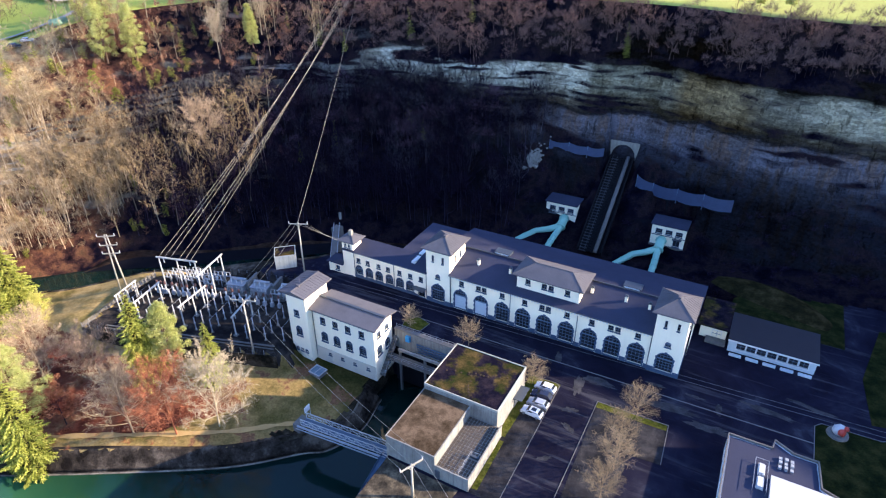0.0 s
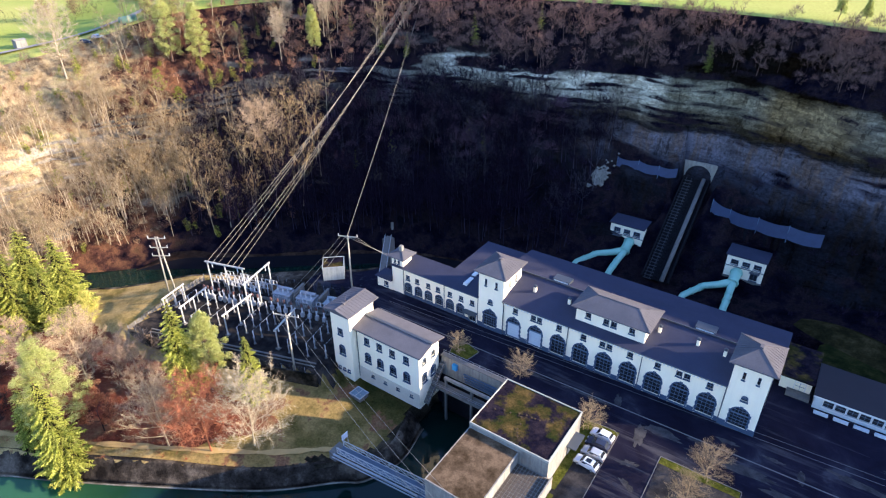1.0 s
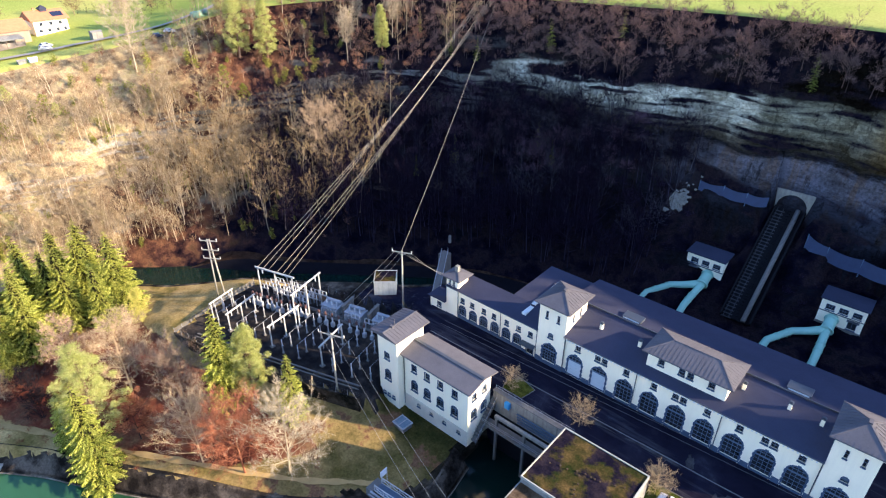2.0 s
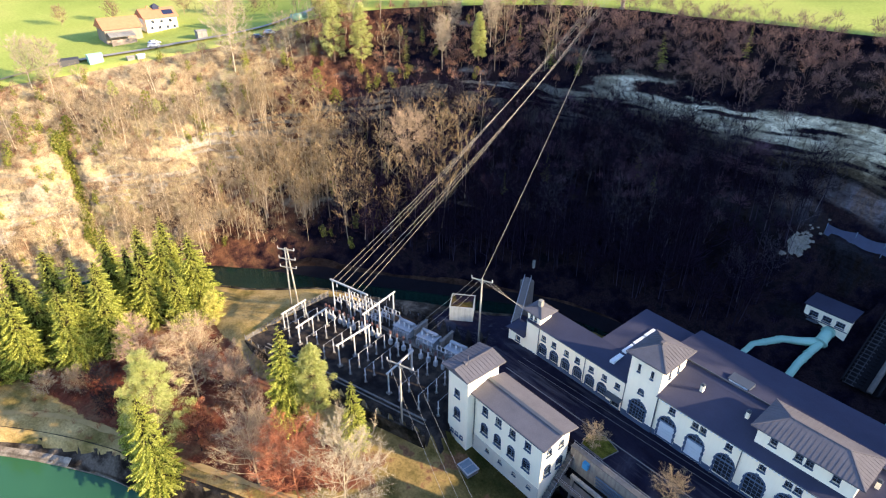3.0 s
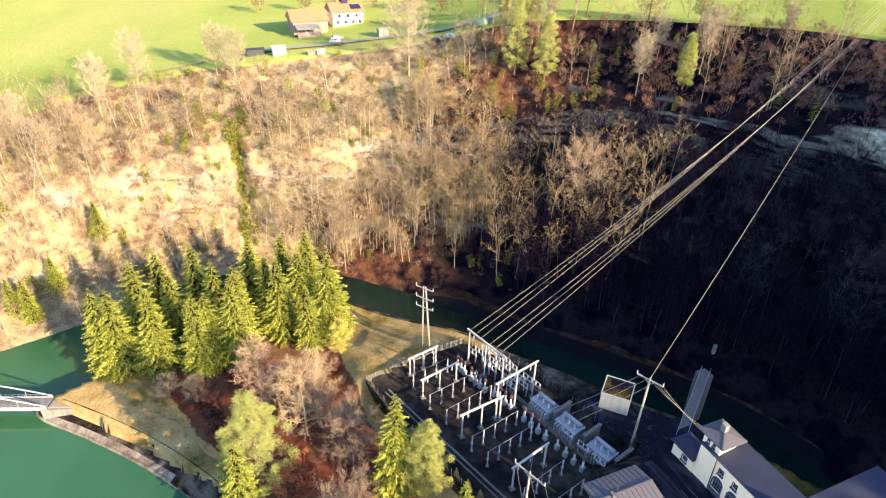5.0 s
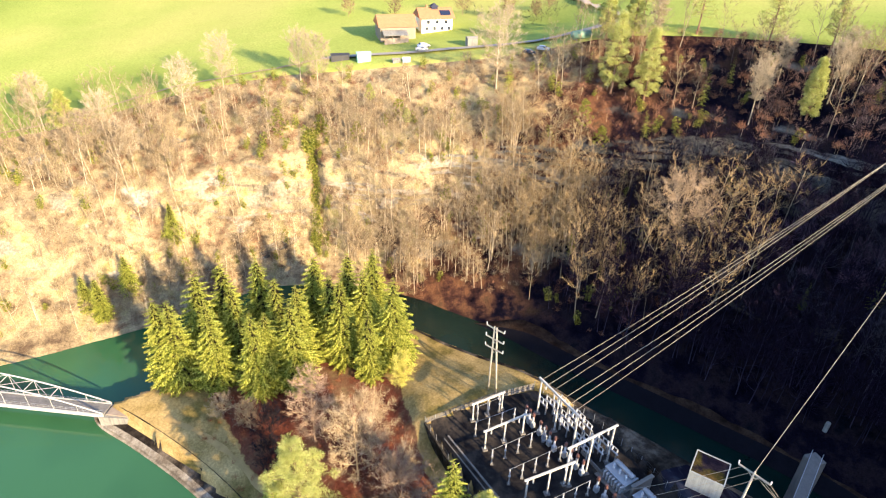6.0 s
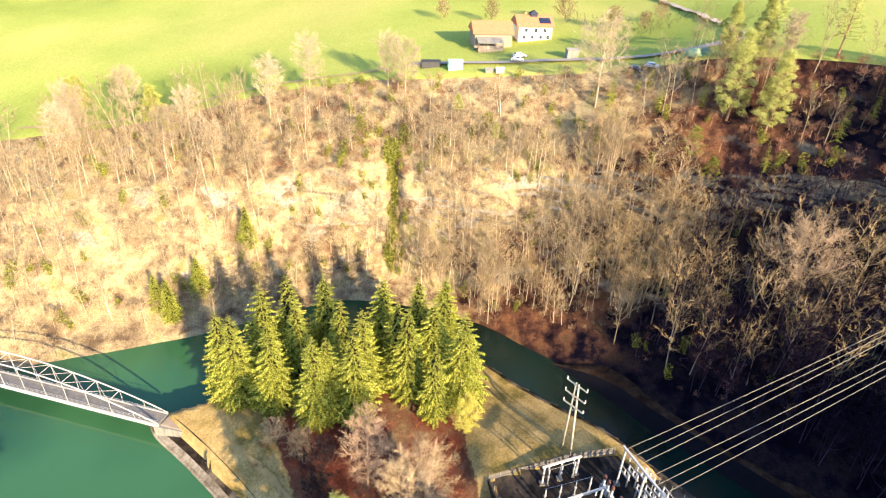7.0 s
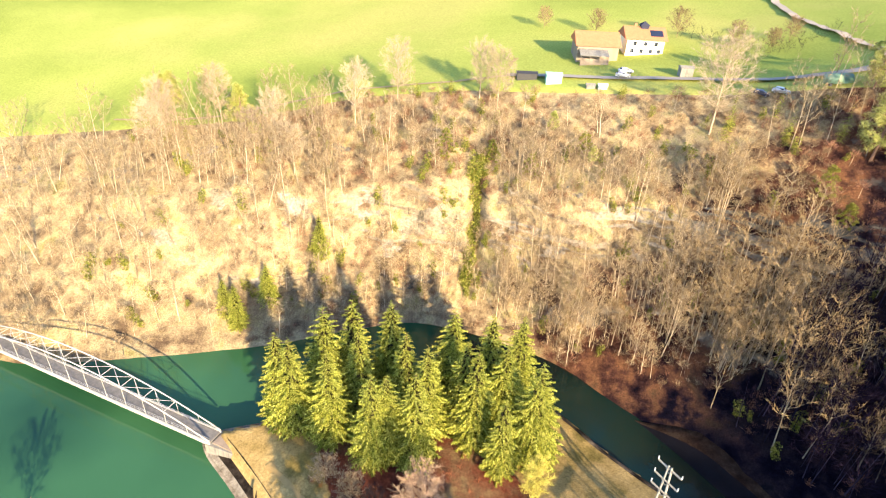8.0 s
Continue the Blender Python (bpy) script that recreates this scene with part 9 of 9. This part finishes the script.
# ---- the farm on the plateau ----
def build_farm():
    zb = ground_z(-280, -20) - 0.3
    b = thing("farm_barn", (-282, -23, zb), "barn with a pale orange tiled roof and board walls", "barn")
    b.scale = (1, 1, 0.9)
    k = Kit()
    k.box(-6, 6, -6.5, 6.5, -1, 5.5)
    part("wall", k, M_WOOD, b, "weathered board walls")
    k = Kit()
    k.solid([(-6.8, -7.2, 5.2), (6.8, -7.2, 5.2), (0, -7.2, 9.0), (-6.8, 7.2, 5.2), (6.8, 7.2, 5.2), (0, 7.2, 9.0)], [(0, 2, 5, 3), (2, 1, 4, 5), (0, 1, 2), (3, 5, 4), (0, 3, 4, 1)])
    part("roof", k, M_TERRACOTTA, b, "pale orange tiled roof")
    k = Kit()
    k.solid([(6.0, -6, 4.2), (10.5, -6, 3.0), (10.5, 3, 3.0), (6.0, 3, 4.2), (6.0, -6, 4.0), (10.5, -6, 2.8), (10.5, 3, 2.8), (6.0, 3, 4.0)], [(0, 1, 2, 3), (7, 6, 5, 4), (0, 4, 5, 1), (1, 5, 6, 2), (2, 6, 7, 3)])
    part("lean_to_roof", k, M_PALE_CONCRETE, b, "pale sheet lean-to roof")
    k = Kit()
    for y in (-5.8, -2.9, 0, 2.8):
        k.box(10.0, 10.2, y, y + 0.2, -1, 2.9)
    k.box(9.9, 10.0, -5.8, 2.8, -1, 1.8)
    part("lean_to_front", k, M_WOOD, b)
    zb = ground_z(-286, -6) - 0.3
    h = thing("farm_house", (-287, -7, zb), "white farmhouse with a pale orange roof and solar panels", "house")
    h.scale = (1, 1, 0.8)
    k = Kit()
    wall_band(k, east(5.5), -6, 6, -1, 3.0, [(-4, 1.1, 0.8, 2.3, False), (-1, 1.1, 0.8, 2.3, False), (2, 1.1, 0.8, 2.3, False), (4.6, 1.1, 0.8, 2.3, False)])
    wall_band(k, east(5.5), -6, 6, 3.0, 6.3, [(-3.4, 1.1, 3.7, 5.2, False), (0, 1.1, 3.7, 5.2, False), (3.4, 1.1, 3.7, 5.2, False)])
    k.face((-5.5, -6, -1), (5.5, -6, -1), (5.5, -6, 6.3), (0, -6, 9.6), (-5.5, -6, 6.3))
    k.face((5.5, 6, -1), (-5.5, 6, -1), (-5.5, 6, 6.3), (0, 6, 9.6), (5.5, 6, 6.3))
    k.face((-5.5, 6, -1), (-5.5, -6, -1), (-5.5, -6, 6.3), (-5.5, 6, 6.3))
    part("wall", k, M_PLASTER, h)
    for y, z in ((-4, 0.8), (-1, 0.8), (2, 0.8), (4.6, 0.8), (-3.4, 3.7), (0, 3.7), (3.4, 3.7)):
        window(h, "window", (5.5, y, z), 1.1, 1.5, arched=False, nx=2, nz=2, band=0.1, turn=90, mat=M_TRIM)
    k = Kit()
    k.solid([(-6.5, -6.8, 6.0), (6.5, -6.8, 6.0), (0, -6.8, 9.9), (-6.5, 6.8, 6.0), (6.5, 6.8, 6.0), (0, 6.8, 9.9)], [(0, 2, 5, 3), (2, 1, 4, 5), (0, 1, 2), (3, 5, 4), (0, 3, 4, 1)])
    part("roof", k, M_TERRACOTTA, h, "pale orange tiled roof")
    k = Kit()
    k.face((1.8, 1.5, 8.95), (4.6, 1.5, 7.27), (4.6, 5.6, 7.27), (1.8, 5.6, 8.95))
    part("solar_panel", k, M_CAR_DARK, h, "dark blue solar panels")
    k = Kit()
    k.box(-1.5, -0.7, -3, -2.2, 8.6, 10.8)
    part("chimney", k, M_TERRACOTTA, h)
    k = Kit()
    k.box(-1.2, 1.2, -1.2, 1.2, 9.2, 10.4)
    k.solid([(-1.6, -1.6, 10.4), (1.6, -1.6, 10.4), (1.6, 1.6, 10.4), (-1.6, 1.6, 10.4), (0, 0, 12.0)], [(0, 1, 4), (1, 2, 4), (2, 3, 4), (3, 0, 4)])
    part("roof_turret", k, M_ROOF, h)


build_farm()


def on_ground(x, y, dz=0.0):
    return (x, y, ground_z(x, y) + dz)


def ribbon(name, line, width, mat, label, lift=0.25):
    k = Kit()
    fine = []
    for a, b in zip(line, line[1:]):
        n = max(1, int(math.dist(a, b) / 4))
        fine += [(a[0] + (b[0] - a[0]) * i / n, a[1] + (b[1] - a[1]) * i / n) for i in range(n)]
    fine.append(line[-1])
    rows = []
    for i, p in enumerate(fine):
        q0, q1 = fine[max(0, i - 1)], fine[min(len(fine) - 1, i + 1)]
        nx, ny = -(q1[1] - q0[1]), q1[0] - q0[0]
        ln = math.hypot(nx, ny)
        nx, ny = nx / ln * width / 2, ny / ln * width / 2
        z = ground_z(*p) + lift
        rows.append(((p[0] - nx, p[1] - ny, z), (p[0] + nx, p[1] + ny, z)))
    for (a, b), (c, d) in zip(rows, rows[1:]):
        k.face(a, c, d, b)
    single(name, k, mat, label, "road", "structure")


M_PATH_DRY = plain("trodden_earth", (0.36, 0.28, 0.16), 0.9, vary=0.3, scale=0.3)
M_LANE = plain("pale_gravel_lane", (0.34, 0.30, 0.25), 0.9, vary=0.2, scale=0.3)
ribbon("farm_lane", [(-264, -52), (-262, -40), (-257.5, -24), (-255.0, -10), (-251.0, 2), (-246.0, 12), (-240.0, 22), (-236, 34), (-238, 44), (-252.0, 49.5), (-273.0, 50.7), (-296.7, 51.7), (-316.3, 52.9), (-353.0, 61), (-400, 78)], 3.2, M_LANE, "pale farm lane along the rim", 0.6)
ribbon("field_track", [(-264, -52), (-260.5, -68), (-263.0, -100), (-254.5, -140), (-255.5, -156), (-257, -175)], 1.6, M_PATH_DRY, "worn field track along the rim")
build_car(on_ground(-262.5, -16.5, 0.2), 100, M_CAR_WHITE, "white estate car parked beside the farmhouse")
build_car(on_ground(-256.9, -18.5, 0.6), 80, M_CAR_SILVER, "silver car parked on the farm lane")
for x, y, w, d, h, mat, lab in ((-261, -46, 2.4, 6, 2.0, M_DARK_METAL, "dark green farm container with open end"), (-257, -38.5, 3.5, 4.5, 2.6, M_PIPE, "pale turquoise farm shed with a flat top"),
                                (-250.8, -28.6, 1.6, 2.4, 1.2, M_PALE_CONCRETE, "white wrapped bales by the lane"), (-249.8, -25.4, 1.6, 2.4, 1.3, M_BLUE_PANEL, "pale covered trailer by the lane"), (-257.0, -0.8, 3.0, 3.6, 2.6, M_PALE_CONCRETE, "white camper trailer in the garden")):
    t = thing("farm_shed", on_ground(x, y, -0.1), lab, "shed")
    k = Kit()
    k.box(-w / 2, w / 2, -d / 2, d / 2, -0.5, h)
    part("wall", k, mat, t)
    k = Kit()
    k.solid([(-w / 2 - .2, -d / 2 - .2, h), (w / 2 + .2, -d / 2 - .2, h), (w / 2 + .2, d / 2 + .2, h), (-w / 2 - .2, d / 2 + .2, h), (0, -d / 2 - .2, h + .5), (0, d / 2 + .2, h + .5)], [(0, 1, 4), (1, 2, 5, 4), (2, 3, 5), (3, 0, 4, 5)])
    part("roof", k, mat, t)
for x, y, c, lab in ((-234.6, 11.6, M_CAR_DARK, "dark car under the rim trees"), (-232.8, 15.6, M_CAR_SILVER, "grey car under the rim trees")):
    build_car(on_ground(x, y, 0.2), 60, c, lab)
t = thing("slurry_tank", on_ground(-227.5, 25.6, 0.4), "green slurry tank lying on the rim", "tank")
k = Kit()
k.tube([(-0.5, -3, 1.2), (-0.5, 3, 1.4)], 1.3, 12)
part("barrel", k, plain("green_tank_paint", (0.15, 0.26, 0.18), 0.6, vary=0.2), t, smooth=True)
k = Kit()
k.box(-1.4, 0.4, -2.0, -1.5, -0.4, 0.5)
k.box(-1.4, 0.4, 1.5, 2.0, -0.4, 0.5)
part("cradle", k, M_DARK_METAL, t)


# ---- single trees ----
def low_z(x, y):
    return float(low_ground([x], [y])[0]) - 0.15


SPRUCES = [conifer(700 + i, 23, 0.21 + 0.015 * (i % 3), 46, 12, 0.30 + 0.05 * (i % 3), 0.03, 1.0, 7) for i in range(4)]
SPRUCE_MESH = [(array_mesh("trunk", *a, [M_TRUNK]), array_mesh("crown", *b, [M_SPRUCE])) for a, b in SPRUCES]


# The crown's inner shade is put into this dark twig colour.
M_CORE_SHADE = wood_mat("crown_shade_twigs", (0.010, 0.010, 0.006), (0.045, 0.040, 0.022))
SPRUCE_CORE = [array_mesh("inner_crown", *inner_twigs(900 + i, 23, 0.17), [M_CORE_SHADE]) for i in range(4)]


def spruce(x, y, top, i, label="tall sunlit spruce in the grove on the spit", z=None, wide=1.24):
    z = low_z(x, y) if z is None else z
    sc = (top - z) / 23
    t = thing("spruce", (x, y, z), label, "tree", "spruces", 47 * i)
    t.scale = (sc * wide, sc * wide, sc * 1.04)
    tr, cr = SPRUCE_MESH[i % 4]
    part("trunk", tr, None, t)
    part("crown", cr, None, t)
    part("inner_crown", SPRUCE_CORE[i % 4], None, t, "dark twigs added for the shade inside the crown")


GROVE = [(-165, -97.4, 12), (-162.8, -94.2, 12.4), (-171.8, -89.6, 13), (-174.2, -84.2, 13.5), (-175.6, -76.4, 13), (-155.6, -77.6, 12), (-157.6, -75, 10), (-166.8, -72.4, 12.5), (-155.6, -69.6, 13),
         (-163, -68, 12.5), (-173.4, -63.4, 13.5), (-161.2, -58.6, 13.5), (-172.6, -55.6, 13.5), (-172.6, -49.6, 13.5), (-158.6, -47.2, 14), (-166, -60.5, 12), (-168, -82, 11), (-160.5, -86.5, 12), (-165, -53, 12.5), (-154.5, -53.5, 9)]
for i, (x, y, top) in enumerate(GROVE):
    spruce(x, y, top, i)
spruce(-111.2, -73.6, 11.4, 1, "dense spruce by the river path", None, 1.05)
spruce(-107.8, -47.5, 15.0, 2, "slim spruce below the yard wall", None, 1.0)
spruce(-93.4, -40.8, 7.6, 3, "young spruce below the yard wall", None, 1.1)
spruce(-121.5, -74.5, 4.5, 0, "small dark spruce beside a pine")
for i, (x, y, h) in enumerate(((-196, -118, 13), (-199, -122, 11), (-203, -112, 12), (-213, -100, 13))):
    z = ground_z(x, y) - 0.3
    spruce(x, y, z + h, i, "spruce on the steep far bank", z)

for i, (x, y, h) in enumerate(((-117.0, -70.6, 26.0), (-104.2, -43.4, 20.0))):
    w, g = pine(800 + i, h, 0.25 if i == 0 else 0.22, 115, 520, 0.2, 0.28)
    grow("scots_pine", (x, y, low_z(x, y)), w, g, M_TRUNK, M_PINE, "broad sunlit Scots pine with reddish trunk", "tree", "pines")


def leafless(x, y, h, seed, mat, label, spread=0.36, low=0.16, z=None, width=0.032, group="bare trees", dense=1.0, stems=1, rise=0.9):
    a, b, ends = fine_tree(seed, h, spread, low, 26, 9, 7, max(3, int(9 * dense)), width * 0.75, stems=stems, rise=rise, wild=0.52)
    z = low_z(x, y) if z is None else z
    t = thing("bare_tree", (x, y, z), label, "tree", group)
    part("trunk", array_mesh("trunk", *a, [mat]), None, t)
    part("crown", array_mesh("crown", *b, [mat]), None, t, "fine leafless twigs")
    return t, ends


M_BARK_PINK = wood_mat("reddish_twigs", (0.22, 0.145, 0.095), (0.50, 0.35, 0.225))
leafless(-138.6, -67.3, 18.5, 21, M_BARK_PINK, "leafless beech with reddish fine twigs", 0.25)
leafless(-127.7, -60.0, 20.5, 22, M_BARK_WARM, "tall pale leafless beech with fine twigs", 0.3)
leafless(-131.5, -57.0, 17.5, 29, M_BARK_WARM, "pale leafless beech with two stems", 0.3)
leafless(-117.0, -53.2, 15.5, 23, M_BARK_VIOLET, "broad grey leafless tree below the yard wall", 0.42)
leafless(-98.4, -59.6, 17.5, 24, M_BARK_WARM, "grey gnarled leafless tree by the path", 0.42, dense=0.6)
leafless(-90.0, -55.4, 20.5, 25, M_BARK_RUST, "russet leafless beech on the bank", 0.34, width=0.046)
leafless(-83.8, -49.4, 19.0, 26, M_BARK_SILVER, "wide silvery leafless tree above the embankment", 0.46, width=0.042, dense=1.1)
leafless(-104.0, -57.5, 14.0, 27, M_BARK_VIOLET, "grey leafless tree in the leaf litter", 0.4)
leafless(-146.0, -80.0, 7.0, 28, M_BARK_WARM, "low gnarled leafless tree near the spruces", 0.5)
leafless(-141.0, -75.5, 9.0, 31, M_BARK_BROWN, "low brown leafless thicket tree", 0.45)
leafless(-134.5, -76.0, 8.0, 32, M_BARK_BROWN, "low brown leafless tree by the path", 0.45)
leafless(-150.5, -85.5, 6.0, 33, M_BARK_WARM, "low pale leafless tree near the path", 0.5)
leafless(-124.5, -52.5, 9.0, 34, M_BARK_WARM, "small grey leafless tree by the wall", 0.45)
for i, (x, y, h) in enumerate(((-43.2, -11.2, 5.5), (-25.9, -16.2, 5.2), (-4.8, -15.2, 6.5), (-5.4, -29.4, 7.0), (-5.8, -36.5, 6.5), (-6.2, -23.0, 6.0), (-58.5, -11.5, 4.5))):
    leafless(x, y, h * 1.25, 40 + i, M_TWIG_LIT, "small round leafless tree in the works yard", 0.46, 0.16, 0.0, 0.017, "yard trees", 0.8)
for i, (x, y, h) in enumerate(((-318, -36, 8.0), (-310, -18, 9.0), (-299, 8, 10.0), (-284, 22, 8.0), (-276, 30, 7.0), (-282, 38, 8.0))):
    leafless(x, y, h, 50 + i, M_BARK_TAN, "round leafless fruit tree near the farm", 0.42, 0.2, ground_z(x, y) - 0.3, 0.04, "fruit trees", 0.5)
# copper-leaved young oak
a, b, ends = bare_tree(60, 9.5, 0.42, 11, 5, 4, 0.15, 0.09, 0.05, 0.014)
grow("copper_oak", (-113.2, -65.0, low_z(-113.2, -65.0)), joined([a, b]), clumps(61, ends[::3], 0.8, 70, 0.22), M_BARK_BROWN, M_BEECH_LEAF, "young oak holding its copper-brown leaves", group="", green_name="leaves")
M_GOLD = wood_mat("golden_twigs", (0.36, 0.33, 0.06), (0.60, 0.55, 0.13))
leafless(-148.5, -47.5, 10.0, 62, M_GOLD, "golden-twigged willow at the edge of the spruces", 0.26, 0.06, dense=1.2)
leafless(-132.0, -133.5, 8.5, 64, M_BARK_WARM, "broad tan leafless tree on the near river bank", 0.6, 0.1, low_z(-132.0, -133.5), 0.03, "bank trees")
# marked trees on the gorge wall and the rim
leafless(-228.0, -1.2, 25.0, 70, M_BARK_PALE, "very tall pale leafless ash on the rim", 0.30, 0.34, ground_z(-228.0, -1.2) - 0.4, 0.05, "rim trees", 0.8)
leafless(-164.0, 26.5, 25.0, 71, M_BARK_BEECH, "large rounded leafless beech on the slope", 0.34, 0.4, ground_z(-164.0, 26.5) - 0.4, 0.05, "slope trees")
for i, (x, y, h) in enumerate(((-250, -137, 19), (-244, -152, 20), (-240, -150, 18), (-236, -152, 19), (-233, -122, 17), (-240, -118, 18), (-229, -110, 16), (-247, -96, 19), (-252, -84, 20), (-250, -60, 17), (-245, -55, 18))):
    leafless(x, y, h, 80 + i, M_BARK_PALE, "tall pale leafless tree at the field edge", 0.24, 0.35, ground_z(x, y) - 0.4, 0.035, "rim trees", 0.8)
for i, (x, y, h) in enumerate(((-208, 52, 17), (-193, 64, 16), (-228, 46, 16), (-181, 73, 15), (-12, 99, 7), (-6, 98, 6), (2, 97, 7), (-236, -40, 7), (-226, -30, 6))):
    w, g = pine(820 + i, h, 0.22, 50, 170, 0.24, 0.34)
    grow("rim_pine", (x, y, ground_z(x, y) - 0.4), w, g, M_TRUNK, M_PINE, "sunlit pine with a bare trunk on the rim", "tree", "pines")
for i, (x, y, h, wide) in enumerate(((-207.7, 27.1, 23.0, 0.17), (-200.0, 33.4, 21.0, 0.17), (-169.6, 60.6, 15.5, 0.15), (-222.5, 31.0, 15.0, 0.2), (-217.5, 37.0, 16.0, 0.18))):
    w, g = pine(860 + i, h, wide, 110, 260, 0.26, 0.12)
    grow("rim_pine", (x, y, ground_z(x, y) - 0.4), w, g, M_TRUNK, M_PINE, "tall sunlit pine leafy almost to the ground", "tree", "pines")
for i, (x, y, h) in enumerate(((-203.4, 17.4, 8.0), (-197.2, 20.2, 6.0), (-170.0, 45.2, 8.0), (-230.6, -68.4, 9.0), (-229.0, -32.0, 7.0), (-225.4, -45.6, 7.0), (-230.2, -56.0, 7.0))):
    w, g = pine(880 + i, h, 0.34, 40, 120, 0.26, 0.06)
    grow("holly_tree", (x, y, ground_z(x, y) - 0.3), w, g, M_TRUNK, M_IVY, "small yellow-green evergreen tree on the slope", "tree", "evergreens")
for i, (x, y, h, wide) in enumerate(((-243.5, -128.5, 17.0, 0.25), (-252.0, -152.0, 17.0, 0.16), (-254.5, -156.0, 15.0, 0.15), (-241.0, -124.0, 12.0, 0.16))):
    w, g = pine(840 + i, h, wide, 90, 240, 0.26, 0.42)
    grow("ivy_tree", (x, y, ground_z(x, y) - 0.4), w, g, M_BARK_WARM, M_IVY_TREE, "tall pale-stemmed tree thick with yellow-green ivy at the field edge", "tree", "ivy trees")
for i, (x, y, h) in enumerate(((-170.7, 66.9, 17), (-171.5, 70.2, 17), (-179.0, 52.5, 17), (-180.5, 55.5, 15), (-183.5, 62.0, 13), (-160.0, 84.0, 11), (-212.0, 41.0, 15))):
    leafless(x, y, h, 100 + i, M_WOOD_LIT, "tall pale-stemmed leafless tree under the rim", 0.17, 0.5, ground_z(x, y) - 0.4, 0.05, "rim trees", 0.5)
# evergreen shrubs and ivy on the slope
r_ = np.random.default_rng(5)
spots = wall_places(31, 190, 2.0, 9.5, 0.1, 0.97, (0.5, 1.2), off_cliff)
IVY = [clumps(900 + i, np.array([(0, 0, 1.2), (0.5, 0.2, 2.2), (-0.4, 0.3, 0.8), (0.1, -0.5, 3.2)]), 0.9, 90, 0.3, 1.3) for i in range(3)]
scatter("evergreen_shrubs", IVY, spots, M_IVY, "yellow-green evergreen shrubs dotted over the slope", 8, "shrub")
cl = gorge(np.full(60, 5.42) + r_.normal(0, 0.04, 60), r_.uniform(0.12, 0.46, 60))
scatter("cleft_moss", IVY, np.column_stack([cl, r_.uniform(0.5, 1.5, 60)]), M_IVY, "mossy growth hanging in the wet cleft", 9, "shrub")
scatter("rim_hedge", [joined(q) for q in FOREST_SMALL], np.array([(x, y, ground_z(x, y) - 0.3, 0.5) for x, y in [(-300 + 3 * i, 10 + 2.2 * i) for i in range(12)] + [(-262 - 2 * i, 14 + 4 * i) for i in range(10)]]), M_BARK_BROWN, "loose leafless hedge by the farm", 10, "hedge")
fs = wall_places(33, 26, 7.0, 14.5, 0.3, 0.98, (0.45, 0.8), off_cliff)
scatter("dark_spruces", FOREST_SPRUCE, fs, M_SPRUCE, "few dark spruces among the bare woodland", 11, "woodland")
lit = np.array([(x, y, low_z(x, y), s) for x, y, s in zip(r_.uniform(-165, -86, 420), r_.uniform(-90, -40, 420), r_.uniform(0.25, 0.6, 420))])
ins = signed([(-166, -100), (-120, -77), (-92, -60), (-72, -46), (-88, -38), (-136, -49), (-150, -50), (-165, -70)], lit[:, 0], lit[:, 1]) > 0
scatter("spit_undergrowth", BUSH, lit[ins], M_BARK_RUST, "low russet brambles in the leaf litter", 12, "shrub")

# ---- terrace slabs, the last small pieces ----
k = Kit()
k.box(-0.25, 0.25, -0.305, 0.305, 0, 0.05)
SLAB = k.mesh("slab", M_TILE)
for i in range(10):
    for j in range(18):
        if not (i > 6 and j == 6):
            part("slab", SLAB, None, GATE_HOUSE, at=(-32.05 + i * 0.62, -45.35 + j * 0.745, 2.2))
